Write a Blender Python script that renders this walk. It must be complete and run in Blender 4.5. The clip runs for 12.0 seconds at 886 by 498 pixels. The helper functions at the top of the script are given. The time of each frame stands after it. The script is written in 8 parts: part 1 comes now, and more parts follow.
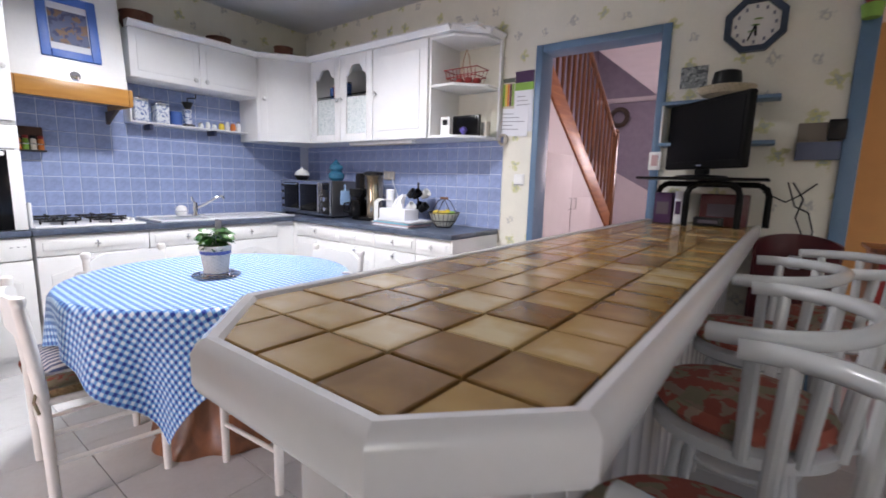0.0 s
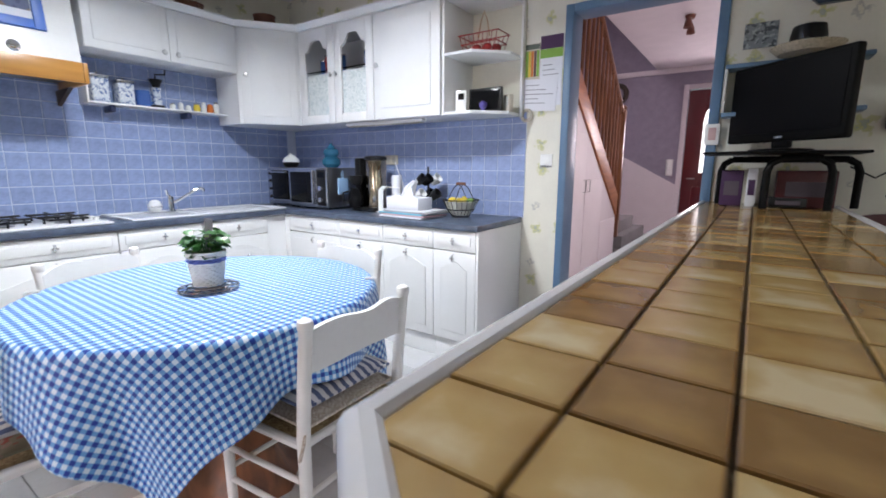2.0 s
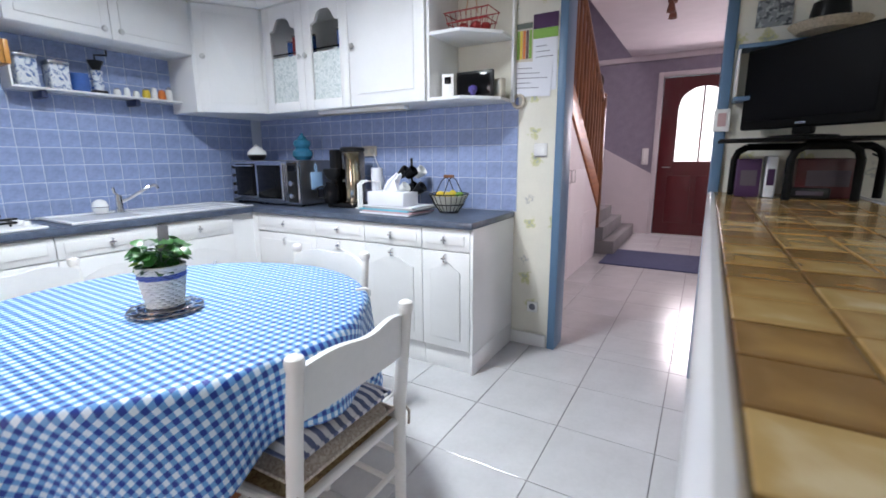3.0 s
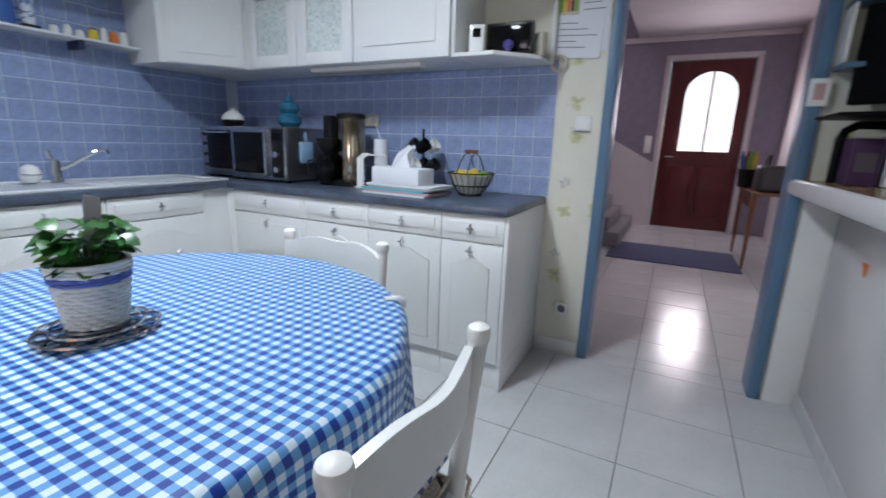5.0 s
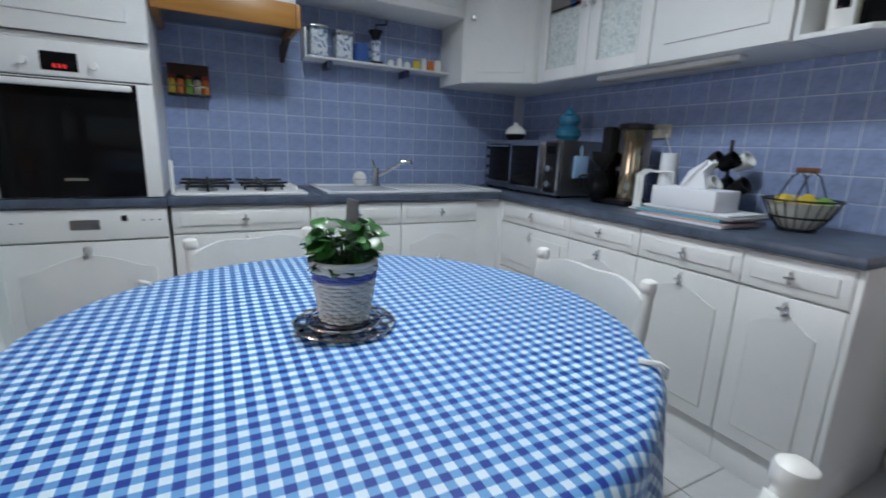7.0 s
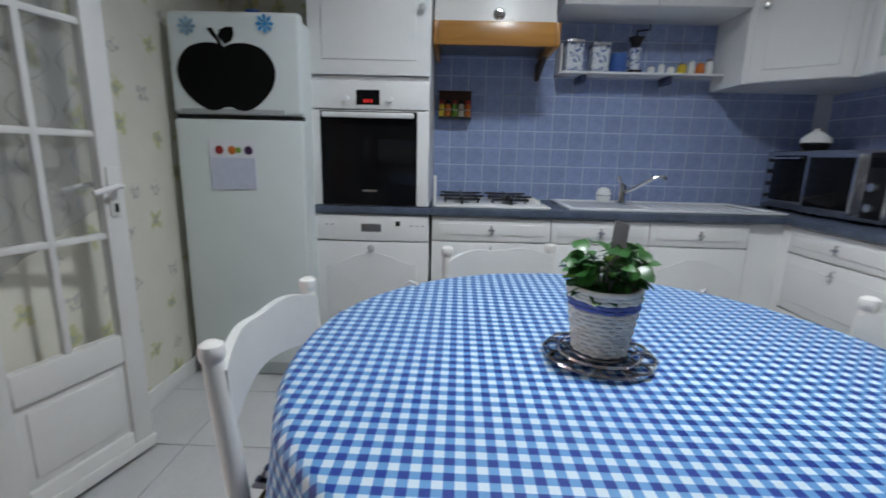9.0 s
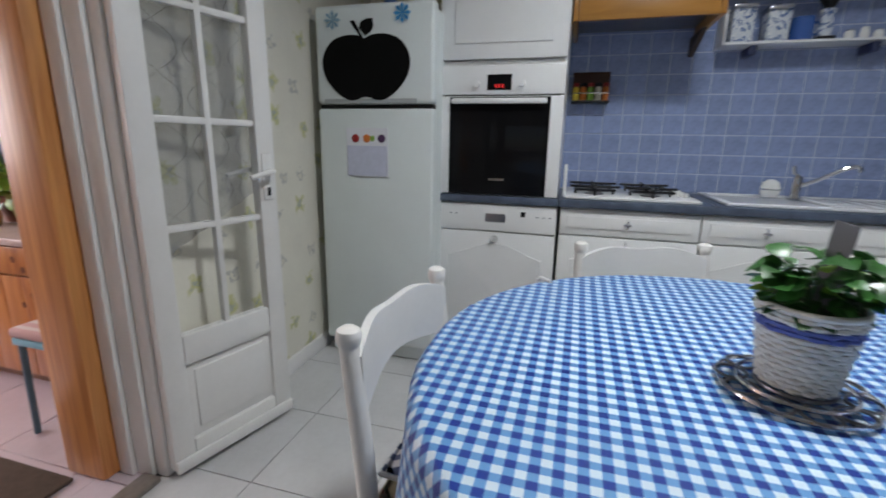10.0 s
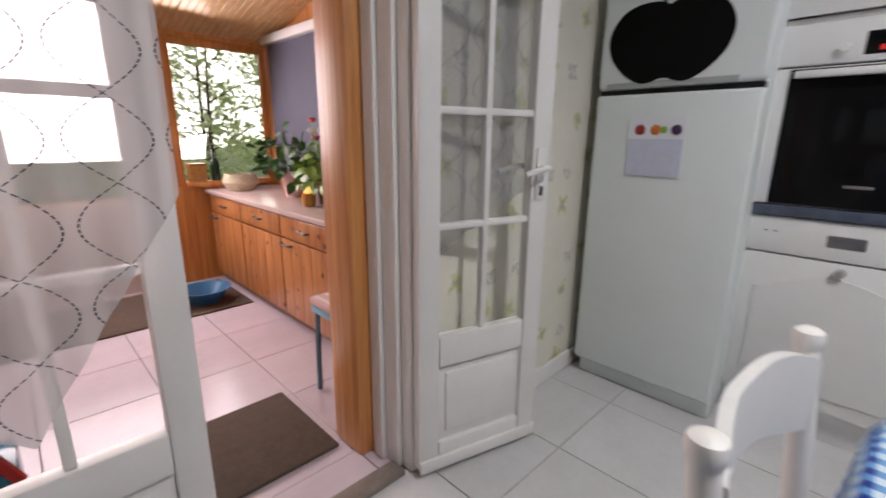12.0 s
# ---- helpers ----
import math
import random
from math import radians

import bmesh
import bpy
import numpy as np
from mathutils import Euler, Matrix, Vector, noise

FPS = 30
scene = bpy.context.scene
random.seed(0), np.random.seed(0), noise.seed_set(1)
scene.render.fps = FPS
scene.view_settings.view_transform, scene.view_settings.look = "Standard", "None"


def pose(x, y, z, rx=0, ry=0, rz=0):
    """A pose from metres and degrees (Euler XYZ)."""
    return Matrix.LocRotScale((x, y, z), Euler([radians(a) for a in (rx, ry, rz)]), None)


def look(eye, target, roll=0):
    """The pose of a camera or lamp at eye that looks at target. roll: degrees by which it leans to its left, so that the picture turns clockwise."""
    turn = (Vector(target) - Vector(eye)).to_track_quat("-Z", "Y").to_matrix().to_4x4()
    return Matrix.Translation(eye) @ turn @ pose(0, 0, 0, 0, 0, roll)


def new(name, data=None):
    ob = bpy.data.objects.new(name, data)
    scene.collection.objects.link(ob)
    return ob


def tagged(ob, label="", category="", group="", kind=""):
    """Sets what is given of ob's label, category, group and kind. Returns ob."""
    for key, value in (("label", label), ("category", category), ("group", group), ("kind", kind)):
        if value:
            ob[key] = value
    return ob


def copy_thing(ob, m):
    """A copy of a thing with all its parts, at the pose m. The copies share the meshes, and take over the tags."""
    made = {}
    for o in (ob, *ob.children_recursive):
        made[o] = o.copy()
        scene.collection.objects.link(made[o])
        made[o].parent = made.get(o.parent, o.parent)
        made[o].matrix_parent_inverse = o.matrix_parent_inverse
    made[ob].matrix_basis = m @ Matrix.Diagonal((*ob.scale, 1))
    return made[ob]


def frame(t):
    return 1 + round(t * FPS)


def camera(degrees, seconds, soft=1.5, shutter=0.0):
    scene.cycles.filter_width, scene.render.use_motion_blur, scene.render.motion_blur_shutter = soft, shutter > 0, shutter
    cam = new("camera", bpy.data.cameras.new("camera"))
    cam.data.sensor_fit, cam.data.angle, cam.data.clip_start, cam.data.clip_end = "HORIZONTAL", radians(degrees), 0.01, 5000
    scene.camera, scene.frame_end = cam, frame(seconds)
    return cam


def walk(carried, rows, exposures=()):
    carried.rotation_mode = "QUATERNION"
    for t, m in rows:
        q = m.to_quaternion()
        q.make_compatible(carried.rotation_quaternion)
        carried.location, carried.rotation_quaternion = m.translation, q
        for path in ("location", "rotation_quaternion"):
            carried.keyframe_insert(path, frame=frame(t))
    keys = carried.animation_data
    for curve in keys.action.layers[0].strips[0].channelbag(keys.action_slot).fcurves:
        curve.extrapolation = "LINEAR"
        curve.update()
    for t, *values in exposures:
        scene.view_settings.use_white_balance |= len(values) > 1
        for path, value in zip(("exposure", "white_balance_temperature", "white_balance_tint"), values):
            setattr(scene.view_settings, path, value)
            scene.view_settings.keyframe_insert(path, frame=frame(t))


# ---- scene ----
cam = camera(90.1, 12.0, 1.7, 0.5)
PATH = [
    (0, (4.188, -3.029, 1.258), (2.993, -1.454, 0.957), 1.6),
    (0.5, (4.09, -2.981, 1.253), (2.84, -1.45, 0.951), 0.6),
    (1, (3.98, -2.938, 1.259), (2.711, -1.426, 0.937), 0.4),
    (1.5, (3.862, -2.919, 1.246), (2.649, -1.364, 0.914), 0.4),
    (2, (3.725, -2.872, 1.241), (2.614, -1.249, 0.878), 0.2),
    (2.5, (3.603, -2.84, 1.24), (2.567, -1.172, 0.862), -0.6),
    (3, (3.482, -2.731, 1.243), (2.493, -1.039, 0.841), -0.4),
    (4.8, (3.048, -2.466, 1.174), (2.235, -0.698, 0.712), 1.5),
    (5, (3.043, -2.448, 1.168), (2.163, -0.713, 0.704), 1.8),
    (5.5, (3.053, -2.403, 1.144), (1.941, -0.808, 0.677), 2.2),
    (6, (3.04, -2.311, 1.126), (1.656, -0.943, 0.663), 2.3),
    (6.5, (2.983, -2.265, 1.147), (1.411, -1.121, 0.68), 1.8),
    (7, (2.937, -2.263, 1.155), (1.218, -1.339, 0.717), 2.2),
    (8.8, (2.87, -2.319, 1.148), (0.91, -2.233, 0.757), 1.4),
    (9, (2.873, -2.321, 1.161), (0.916, -2.349, 0.75), 1.4),
    (9.5, (2.86, -2.336, 1.162), (0.93, -2.623, 0.725), 1.4),
    (10, (2.804, -2.384, 1.148), (0.931, -2.909, 0.684), 1.1),
    (10.5, (2.756, -2.406, 1.148), (0.971, -3.167, 0.662), 0.5),
    (11, (2.734, -2.484, 1.139), (1.053, -3.451, 0.651), 0.4),
    (11.5, (2.692, -2.558, 1.139), (1.146, -3.729, 0.647), 0.4),
    (12, (2.636, -2.651, 1.132), (1.273, -4.029, 0.638), 0.6),
]
walk(cam, [(t, look(eye, target, roll)) for t, eye, target, roll in PATH],
     [(0, -0.08, 6800, 18), (1.5, -0.12, 6550, 14), (3, -0.2, 6350, 11), (5, -0.86, 6150, 8), (6.2, -1.0, 6200, 8), (7, -1.22, 6300, 7), (9, -1.32, 6500, 9), (10.5, -1.24, 6850, 12), (12, -1.12, 7100, 17)])


# ---- world, sun, large lights ----
world = bpy.data.worlds.new("sky")
scene.world = world
world.use_nodes = True
wn, wl = world.node_tree.nodes, world.node_tree.links
sky = wn.new("ShaderNodeTexSky")
sky.sky_type, sky.sun_disc = "NISHITA", False
sky.sun_elevation, sky.sun_rotation = radians(48), radians(-20)
wn["Background"].inputs["Strength"].default_value = 0.15
wl.new(sky.outputs["Color"], wn["Background"].inputs["Color"])

sun = new("sun", bpy.data.lights.new("sun", "SUN"))
sun.data.energy, sun.data.angle, sun.data.color = 5.0, radians(6), (1.0, 0.95, 0.88)
sun.matrix_world = look((5.0, 3.0, 14.0), (1.0, -9.0, 0.0))


def area_lamp(name, eye, target, w, h, power, colour):
    """An area lamp of the given size and power, aimed at target."""
    lamp = new(name, bpy.data.lights.new(name, "AREA"))
    lamp.data.shape, lamp.data.size, lamp.data.size_y = "RECTANGLE", w, h
    lamp.data.energy, lamp.data.color = power, colour
    lamp.matrix_world = look(eye, target)
    return lamp


# East and south windows are assumed, out of view, to add daylight.
area_lamp("light_unseen_east_window", (6.98, -1.9, 1.75), (2.0, -1.9, 1.0), 2.6, 1.5, 2.5, (0.93, 0.96, 1.0))
area_lamp("light_unseen_south_window", (5.3, -3.68, 1.6), (5.0, 0.0, 0.9), 1.7, 1.2, 2, (0.95, 0.96, 1.0))
# Added fill for the orange wall; no window stands behind it.
area_lamp("light_living_room_fill", (7.9, 1.4, 1.5), (5.0, 1.6, 1.0), 1.4, 1.4, 20, (1.0, 0.92, 0.85))
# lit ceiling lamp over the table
lamp_room = area_lamp("light_ceiling_lamp", (1.85, -1.85, 2.675), (1.85, -1.85, 0.0), 0.36, 0.36, 76, (0.90, 0.96, 1.0))
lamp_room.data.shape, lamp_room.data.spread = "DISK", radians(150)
area_lamp("light_hall_side", (4.27, 1.5, 1.3), (2.4, 1.7, 1.2), 0.9, 1.8, 17, (1.0, 0.90, 0.94))
area_lamp("light_front_door", (3.47, 5.17, 1.75), (3.3, 0.0, 0.2), 0.5, 0.9, 30, (1.0, 0.86, 0.90))
# Added fill high in the stairwell, where no window is built.
area_lamp("light_stairwell_fill", (1.6, 2.2, 3.9), (2.6, 2.0, 0.0), 1.0, 1.0, 60, (1.0, 0.86, 0.90))
area_lamp("light_garden_window", (2.4, -6.25, 1.4), (2.2, -4.0, 0.4), 1.9, 1.0, 110, (0.98, 0.90, 0.96))

# ---- mesh helpers ----


def box(bm, a, b, bev=0.0, seg=2):
    x0, x1 = sorted((a[0], b[0]))
    y0, y1 = sorted((a[1], b[1]))
    z0, z1 = sorted((a[2], b[2]))
    v = [bm.verts.new(p) for p in ((x0, y0, z0), (x1, y0, z0), (x1, y1, z0), (x0, y1, z0), (x0, y0, z1), (x1, y0, z1), (x1, y1, z1), (x0, y1, z1))]
    f = [bm.faces.new([v[i] for i in q]) for q in ((3, 2, 1, 0), (4, 5, 6, 7), (0, 1, 5, 4), (1, 2, 6, 5), (2, 3, 7, 6), (3, 0, 4, 7))]
    if bev:
        edges = list({e for q in f for e in q.edges})
        bmesh.ops.bevel(bm, geom=edges, offset=bev, segments=seg, profile=0.5, affect="EDGES")
    return bm


def prism(bm, pts, vec, bev=0.0, seg=2):
    """A polygon drawn out along vec."""
    vec = Vector(vec)
    low = [bm.verts.new(p) for p in pts]
    top = [bm.verts.new(Vector(p) + vec) for p in pts]
    n = len(pts)
    f = [bm.faces.new(low[::-1]), bm.faces.new(top)]
    f += [bm.faces.new((low[i], low[(i + 1) % n], top[(i + 1) % n], top[i])) for i in range(n)]
    if bev:
        bmesh.ops.bevel(bm, geom=list({e for q in f[:2] for e in q.edges}), offset=bev, segments=seg, profile=0.5, affect="EDGES")
    return bm


def lathe(bm, prof, seg=20, c=(0, 0, 0)):
    """Turns a profile of (radius, height) round a standing axis."""
    rings = []
    for r, z in prof:
        if r < 1e-5:
            rings.append([bm.verts.new((c[0], c[1], c[2] + z))])
        else:
            rings.append([bm.verts.new((c[0] + r * math.cos(2 * math.pi * i / seg), c[1] + r * math.sin(2 * math.pi * i / seg), c[2] + z)) for i in range(seg)])
    for a, b in zip(rings, rings[1:]):
        for i in range(seg):
            j = (i + 1) % seg
            if len(a) == 1 and len(b) == 1:
                continue
            if len(a) == 1:
                bm.faces.new((a[0], b[j], b[i]))
            elif len(b) == 1:
                bm.faces.new((a[i], a[j], b[0]))
            else:
                bm.faces.new((a[i], a[j], b[j], b[i]))
    for ring, flip in ((rings[0], True), (rings[-1], False)):
        if len(ring) > 1:
            bm.faces.new(ring[::-1] if flip else ring)
    return bm


def tube(bm, pts, r, seg=8, closed=False):
    """A round bar along a line of points; r is one radius or one for each point."""
    pts = [Vector(p) for p in pts]
    n = len(pts)
    rad = r if isinstance(r, (list, tuple)) else [r] * n
    rings, up = [], None
    for i, p in enumerate(pts):
        a = pts[i - 1] if (i or closed) else p
        b = pts[(i + 1) % n] if (i < n - 1 or closed) else p
        d = (b - a).normalized()
        if up is None:
            up = d.orthogonal().normalized()
        up = (up - d * up.dot(d)).normalized()
        side = d.cross(up)
        rings.append([bm.verts.new(p + (up * math.cos(2 * math.pi * k / seg) + side * math.sin(2 * math.pi * k / seg)) * rad[i]) for k in range(seg)])
    for i in range(n if closed else n - 1):
        a, b = rings[i], rings[(i + 1) % n]
        for k in range(seg):
            bm.faces.new((a[k], a[(k + 1) % seg], b[(k + 1) % seg], b[k]))
    if not closed:
        bm.faces.new(rings[0][::-1])
        bm.faces.new(rings[-1])
    return bm


def arc(cx, cy, r, a0, a1, n, z):
    return [(cx + r * math.cos(radians(a0 + (a1 - a0) * i / n)), cy + r * math.sin(radians(a0 + (a1 - a0) * i / n)), z) for i in range(n + 1)]


def B():
    return bmesh.new()


def mesh_of(name, bm, material, smooth=35):
    bmesh.ops.recalc_face_normals(bm, faces=bm.faces[:])
    me = bpy.data.meshes.new(name)
    bm.to_mesh(me)
    bm.free()
    me.materials.append(material)
    if smooth:
        me.polygons.foreach_set("use_smooth", [True] * len(me.polygons))
        me.set_sharp_from_angle(angle=radians(smooth))
    return me


def part(name, bm, material, parent, label="", smooth=35):
    ob = new(name, mesh_of(name, bm, material, smooth))
    ob.parent = parent
    return tagged(ob, label)


def thing(name, label, category, at=(0, 0, 0), rz=0, group=""):
    ob = new(name)
    ob.empty_display_size = 0.05
    ob.matrix_basis = pose(*at, 0, 0, rz)
    return tagged(ob, label, category, group)


def single(name, bm, material, label, category, at=(0, 0, 0), rz=0, group="", smooth=35):
    """A thing that is one mesh."""
    ob = new(name, mesh_of(name, bm, material, smooth))
    ob.matrix_basis = pose(*at, 0, 0, rz)
    return tagged(ob, label, category, group)


def structure(name, bm, material, label, category, smooth=35):
    return tagged(new(name, mesh_of(name, bm, material, smooth)), label, category, kind="structure")


# ---- materials ----


def M(name, base, rough=0.5, metal=0.0, var=0.06, scale=6.0, fine=60.0, bump=0.0, bscale=120.0, rand=0.0, coat=0.0, stretch=(1, 1, 1), spec=0.5):
    """A surface with a base colour, broad and fine variation, optional relief and variation from piece to piece."""
    m = bpy.data.materials.new(name)
    m.use_nodes = True
    n, l = m.node_tree.nodes, m.node_tree.links
    p = n["Principled BSDF"]
    p.inputs["Roughness"].default_value, p.inputs["Metallic"].default_value = rough, metal
    p.inputs["Coat Weight"].default_value = coat
    p.inputs["Coat Roughness"].default_value = 0.12
    p.inputs["Specular IOR Level"].default_value = spec
    co = n.new("ShaderNodeTexCoord")
    mp = n.new("ShaderNodeMapping")
    mp.inputs["Scale"].default_value = stretch
    l.new(co.outputs["Object"], mp.inputs["Vector"])
    a, b = n.new("ShaderNodeTexNoise"), n.new("ShaderNodeTexNoise")
    a.inputs["Scale"].default_value, b.inputs["Scale"].default_value = scale, fine
    a.inputs["Detail"].default_value = 4
    l.new(mp.outputs[0], a.inputs["Vector"]), l.new(mp.outputs[0], b.inputs["Vector"])
    s = n.new("ShaderNodeMath")
    s.operation = "MULTIPLY_ADD"
    l.new(b.outputs["Fac"], s.inputs[0])
    s.inputs[1].default_value = 0.4
    l.new(a.outputs["Fac"], s.inputs[2])
    fac = s.outputs[0]
    if rand:
        info = n.new("ShaderNodeObjectInfo")
        r = n.new("ShaderNodeMath")
        r.operation = "MULTIPLY_ADD"
        l.new(info.outputs["Random"], r.inputs[0])
        r.inputs[1].default_value = rand
        l.new(fac, r.inputs[2])
        fac = r.outputs[0]
    mr = n.new("ShaderNodeMapRange")
    mr.inputs["From Min"].default_value, mr.inputs["From Max"].default_value = 0.35, 1.05 + rand
    mr.inputs["To Min"].default_value, mr.inputs["To Max"].default_value = 1 - var, 1 + var
    l.new(fac, mr.inputs["Value"])
    mx = n.new("ShaderNodeVectorMath")
    mx.operation = "SCALE"
    mx.inputs[0].default_value = base
    l.new(mr.outputs[0], mx.inputs["Scale"])
    l.new(mx.outputs[0], p.inputs["Base Color"])
    if bump:
        c = n.new("ShaderNodeTexNoise")
        c.inputs["Scale"].default_value = bscale
        l.new(mp.outputs[0], c.inputs["Vector"])
        bp = n.new("ShaderNodeBump")
        bp.inputs["Strength"].default_value, bp.inputs["Distance"].default_value = bump, 0.004
        l.new(c.outputs["Fac"], bp.inputs["Height"])
        l.new(bp.outputs[0], p.inputs["Normal"])
    return m


def nodes_of(m):
    return m.node_tree.nodes, m.node_tree.links, m.node_tree.nodes["Principled BSDF"]


def math_node(n, l, op, a, b=None):
    q = n.new("ShaderNodeMath")
    q.operation = op
    for i, v in enumerate((a, b)):
        if v is None:
            continue
        if isinstance(v, (int, float)):
            q.inputs[i].default_value = v
        else:
            l.new(v, q.inputs[i])
    return q.outputs[0]


def mix_colour(n, l, fac, a, b):
    q = n.new("ShaderNodeMix")
    q.data_type = "RGBA"
    l.new(fac, q.inputs["Factor"])
    for key, v in ((6, a), (7, b)):
        if isinstance(v, tuple):
            q.inputs[key].default_value = (*v, 1)
        else:
            l.new(v, q.inputs[key])
    return q.outputs[2]


def wallpaper():
    """Cream paper with scattered yellow-green flowers and small grey tulips."""
    m = M("wallpaper", (0.74, 0.715, 0.625), 0.75, bump=0.15, bscale=300)
    n, l, p = nodes_of(m)
    base = p.inputs["Base Color"].links[0].from_socket
    co = n.new("ShaderNodeTexCoord")
    sp = n.new("ShaderNodeSeparateXYZ")
    l.new(co.outputs["Object"], sp.inputs[0])
    u = math_node(n, l, "MULTIPLY", math_node(n, l, "ADD", sp.outputs[0], sp.outputs[1]), 5.2)
    v = math_node(n, l, "MULTIPLY", sp.outputs[2], 5.2)
    cb = n.new("ShaderNodeCombineXYZ")
    l.new(u, cb.inputs[0]), l.new(v, cb.inputs[1])
    vo = n.new("ShaderNodeTexVoronoi")
    vo.voronoi_dimensions = "2D"
    vo.inputs["Scale"].default_value, vo.inputs["Randomness"].default_value = 1.0, 0.55
    l.new(cb.outputs[0], vo.inputs["Vector"])
    d = n.new("ShaderNodeVectorMath")
    d.operation = "SUBTRACT"
    l.new(cb.outputs[0], d.inputs[0]), l.new(vo.outputs["Position"], d.inputs[1])
    s2 = n.new("ShaderNodeSeparateXYZ")
    l.new(d.outputs[0], s2.inputs[0])
    sc = n.new("ShaderNodeSeparateColor")
    l.new(vo.outputs["Color"], sc.inputs[0])
    ang = math_node(n, l, "ADD", math_node(n, l, "ARCTAN2", s2.outputs[1], s2.outputs[0]), math_node(n, l, "MULTIPLY", sc.outputs[0], 6.0))
    pet = math_node(n, l, "ADD", math_node(n, l, "MULTIPLY", math_node(n, l, "COSINE", math_node(n, l, "MULTIPLY", ang, 4.0)), 0.05), 0.2)
    size = math_node(n, l, "MULTIPLY", pet, math_node(n, l, "ADD", math_node(n, l, "MULTIPLY", sc.outputs[1], 0.55), 0.55))
    nz = n.new("ShaderNodeTexNoise")
    nz.inputs["Scale"].default_value = 7
    l.new(cb.outputs[0], nz.inputs["Vector"])
    dist = math_node(n, l, "ADD", vo.outputs["Distance"], math_node(n, l, "MULTIPLY", math_node(n, l, "SUBTRACT", nz.outputs["Fac"], 0.5), 0.5))
    soft = n.new("ShaderNodeMapRange")
    soft.inputs["From Min"].default_value, soft.inputs["From Max"].default_value = -0.03, 0.05
    l.new(math_node(n, l, "SUBTRACT", size, dist), soft.inputs["Value"])
    inside = soft.outputs[0]
    core = math_node(n, l, "LESS_THAN", dist, math_node(n, l, "MULTIPLY", size, 0.4))
    kind = math_node(n, l, "GREATER_THAN", sc.outputs[1], 0.45)
    petal = mix_colour(n, l, kind, (0.36, 0.36, 0.36), (0.50, 0.50, 0.16))
    heart = mix_colour(n, l, kind, (0.66, 0.63, 0.52), (0.28, 0.33, 0.24))
    flower = mix_colour(n, l, core, petal, heart)
    wash = math_node(n, l, "MULTIPLY", inside, math_node(n, l, "ADD", math_node(n, l, "MULTIPLY", nz.outputs["Fac"], 0.7), 0.35))
    l.new(mix_colour(n, l, wash, base, flower), p.inputs["Base Color"])
    return m


def gingham():
    """Blue and white woven check, 28 mm to a repeat, along the cloth's own threads."""
    m = M("gingham_cloth", (0.8, 0.82, 0.86), 0.40, bump=0.2, bscale=900, spec=0.45)
    n, l, p = nodes_of(m)
    uv = n.new("ShaderNodeUVMap")
    uv.uv_map = "threads"
    sp = n.new("ShaderNodeSeparateXYZ")
    l.new(uv.outputs[0], sp.inputs[0])
    on = [math_node(n, l, "GREATER_THAN", math_node(n, l, "FRACT", math_node(n, l, "MULTIPLY", sp.outputs[i], 1 / 0.028)), 0.5) for i in (0, 1)]
    both = math_node(n, l, "MULTIPLY", on[0], on[1])
    one = math_node(n, l, "MAXIMUM", on[0], on[1])
    c = mix_colour(n, l, one, (0.62, 0.71, 0.78), (0.125, 0.31, 0.60))
    c = mix_colour(n, l, both, c, (0.006, 0.035, 0.27))
    l.new(c, p.inputs["Base Color"])
    return m


def striped(name, base, line, width, cover):
    """Cloth with woven stripes across the thing's own x."""
    m = M(name, base, 0.85, bump=0.3, bscale=500)
    n, l, p = nodes_of(m)
    b = p.inputs["Base Color"].links[0].from_socket
    co = n.new("ShaderNodeTexCoord")
    sp = n.new("ShaderNodeSeparateXYZ")
    l.new(co.outputs["Object"], sp.inputs[0])
    on = math_node(n, l, "LESS_THAN", math_node(n, l, "FRACT", math_node(n, l, "MULTIPLY", sp.outputs[0], 1 / width)), cover)
    l.new(mix_colour(n, l, on, b, line), p.inputs["Base Color"])
    return m


def patterned(name, a, b, c, scale, rough=0.9):
    """Printed cloth or painted mottling in three colours."""
    m = M(name, a, rough, bump=0.3, bscale=400)
    n, l, p = nodes_of(m)
    co = n.new("ShaderNodeTexCoord")
    x, y = n.new("ShaderNodeTexNoise"), n.new("ShaderNodeTexNoise")
    x.inputs["Scale"].default_value, y.inputs["Scale"].default_value = scale, scale * 1.7
    for t in (x, y):
        t.inputs["Detail"].default_value = 3
        l.new(co.outputs["Object"], t.inputs["Vector"])
    r1 = math_node(n, l, "GREATER_THAN", x.outputs["Fac"], 0.53)
    r2 = math_node(n, l, "GREATER_THAN", y.outputs["Fac"], 0.56)
    l.new(mix_colour(n, l, r2, mix_colour(n, l, r1, a, b), c), p.inputs["Base Color"])
    return m


def wood(name, dark, light, rough=0.4, scale=3.0, stretch=(8, 8, 0.7), coat=0.2, rand=0.0):
    m = M(name, light, rough, coat=coat, bump=0.08, bscale=60, stretch=stretch)
    n, l, p = nodes_of(m)
    mp = [q for q in n if q.type == "MAPPING"][0]
    t = n.new("ShaderNodeTexNoise")
    t.inputs["Scale"].default_value, t.inputs["Detail"].default_value, t.inputs["Distortion"].default_value = scale, 6, 0.8
    l.new(mp.outputs[0], t.inputs["Vector"])
    f = t.outputs["Fac"]
    if rand:
        info = n.new("ShaderNodeObjectInfo")
        f = math_node(n, l, "ADD", f, math_node(n, l, "MULTIPLY", math_node(n, l, "SUBTRACT", info.outputs["Random"], 0.5), rand))
    r = n.new("ShaderNodeMapRange")
    r.inputs["From Min"].default_value, r.inputs["From Max"].default_value = 0.35, 0.65
    l.new(f, r.inputs["Value"])
    l.new(mix_colour(n, l, r.outputs[0], dark, light), p.inputs["Base Color"])
    return m


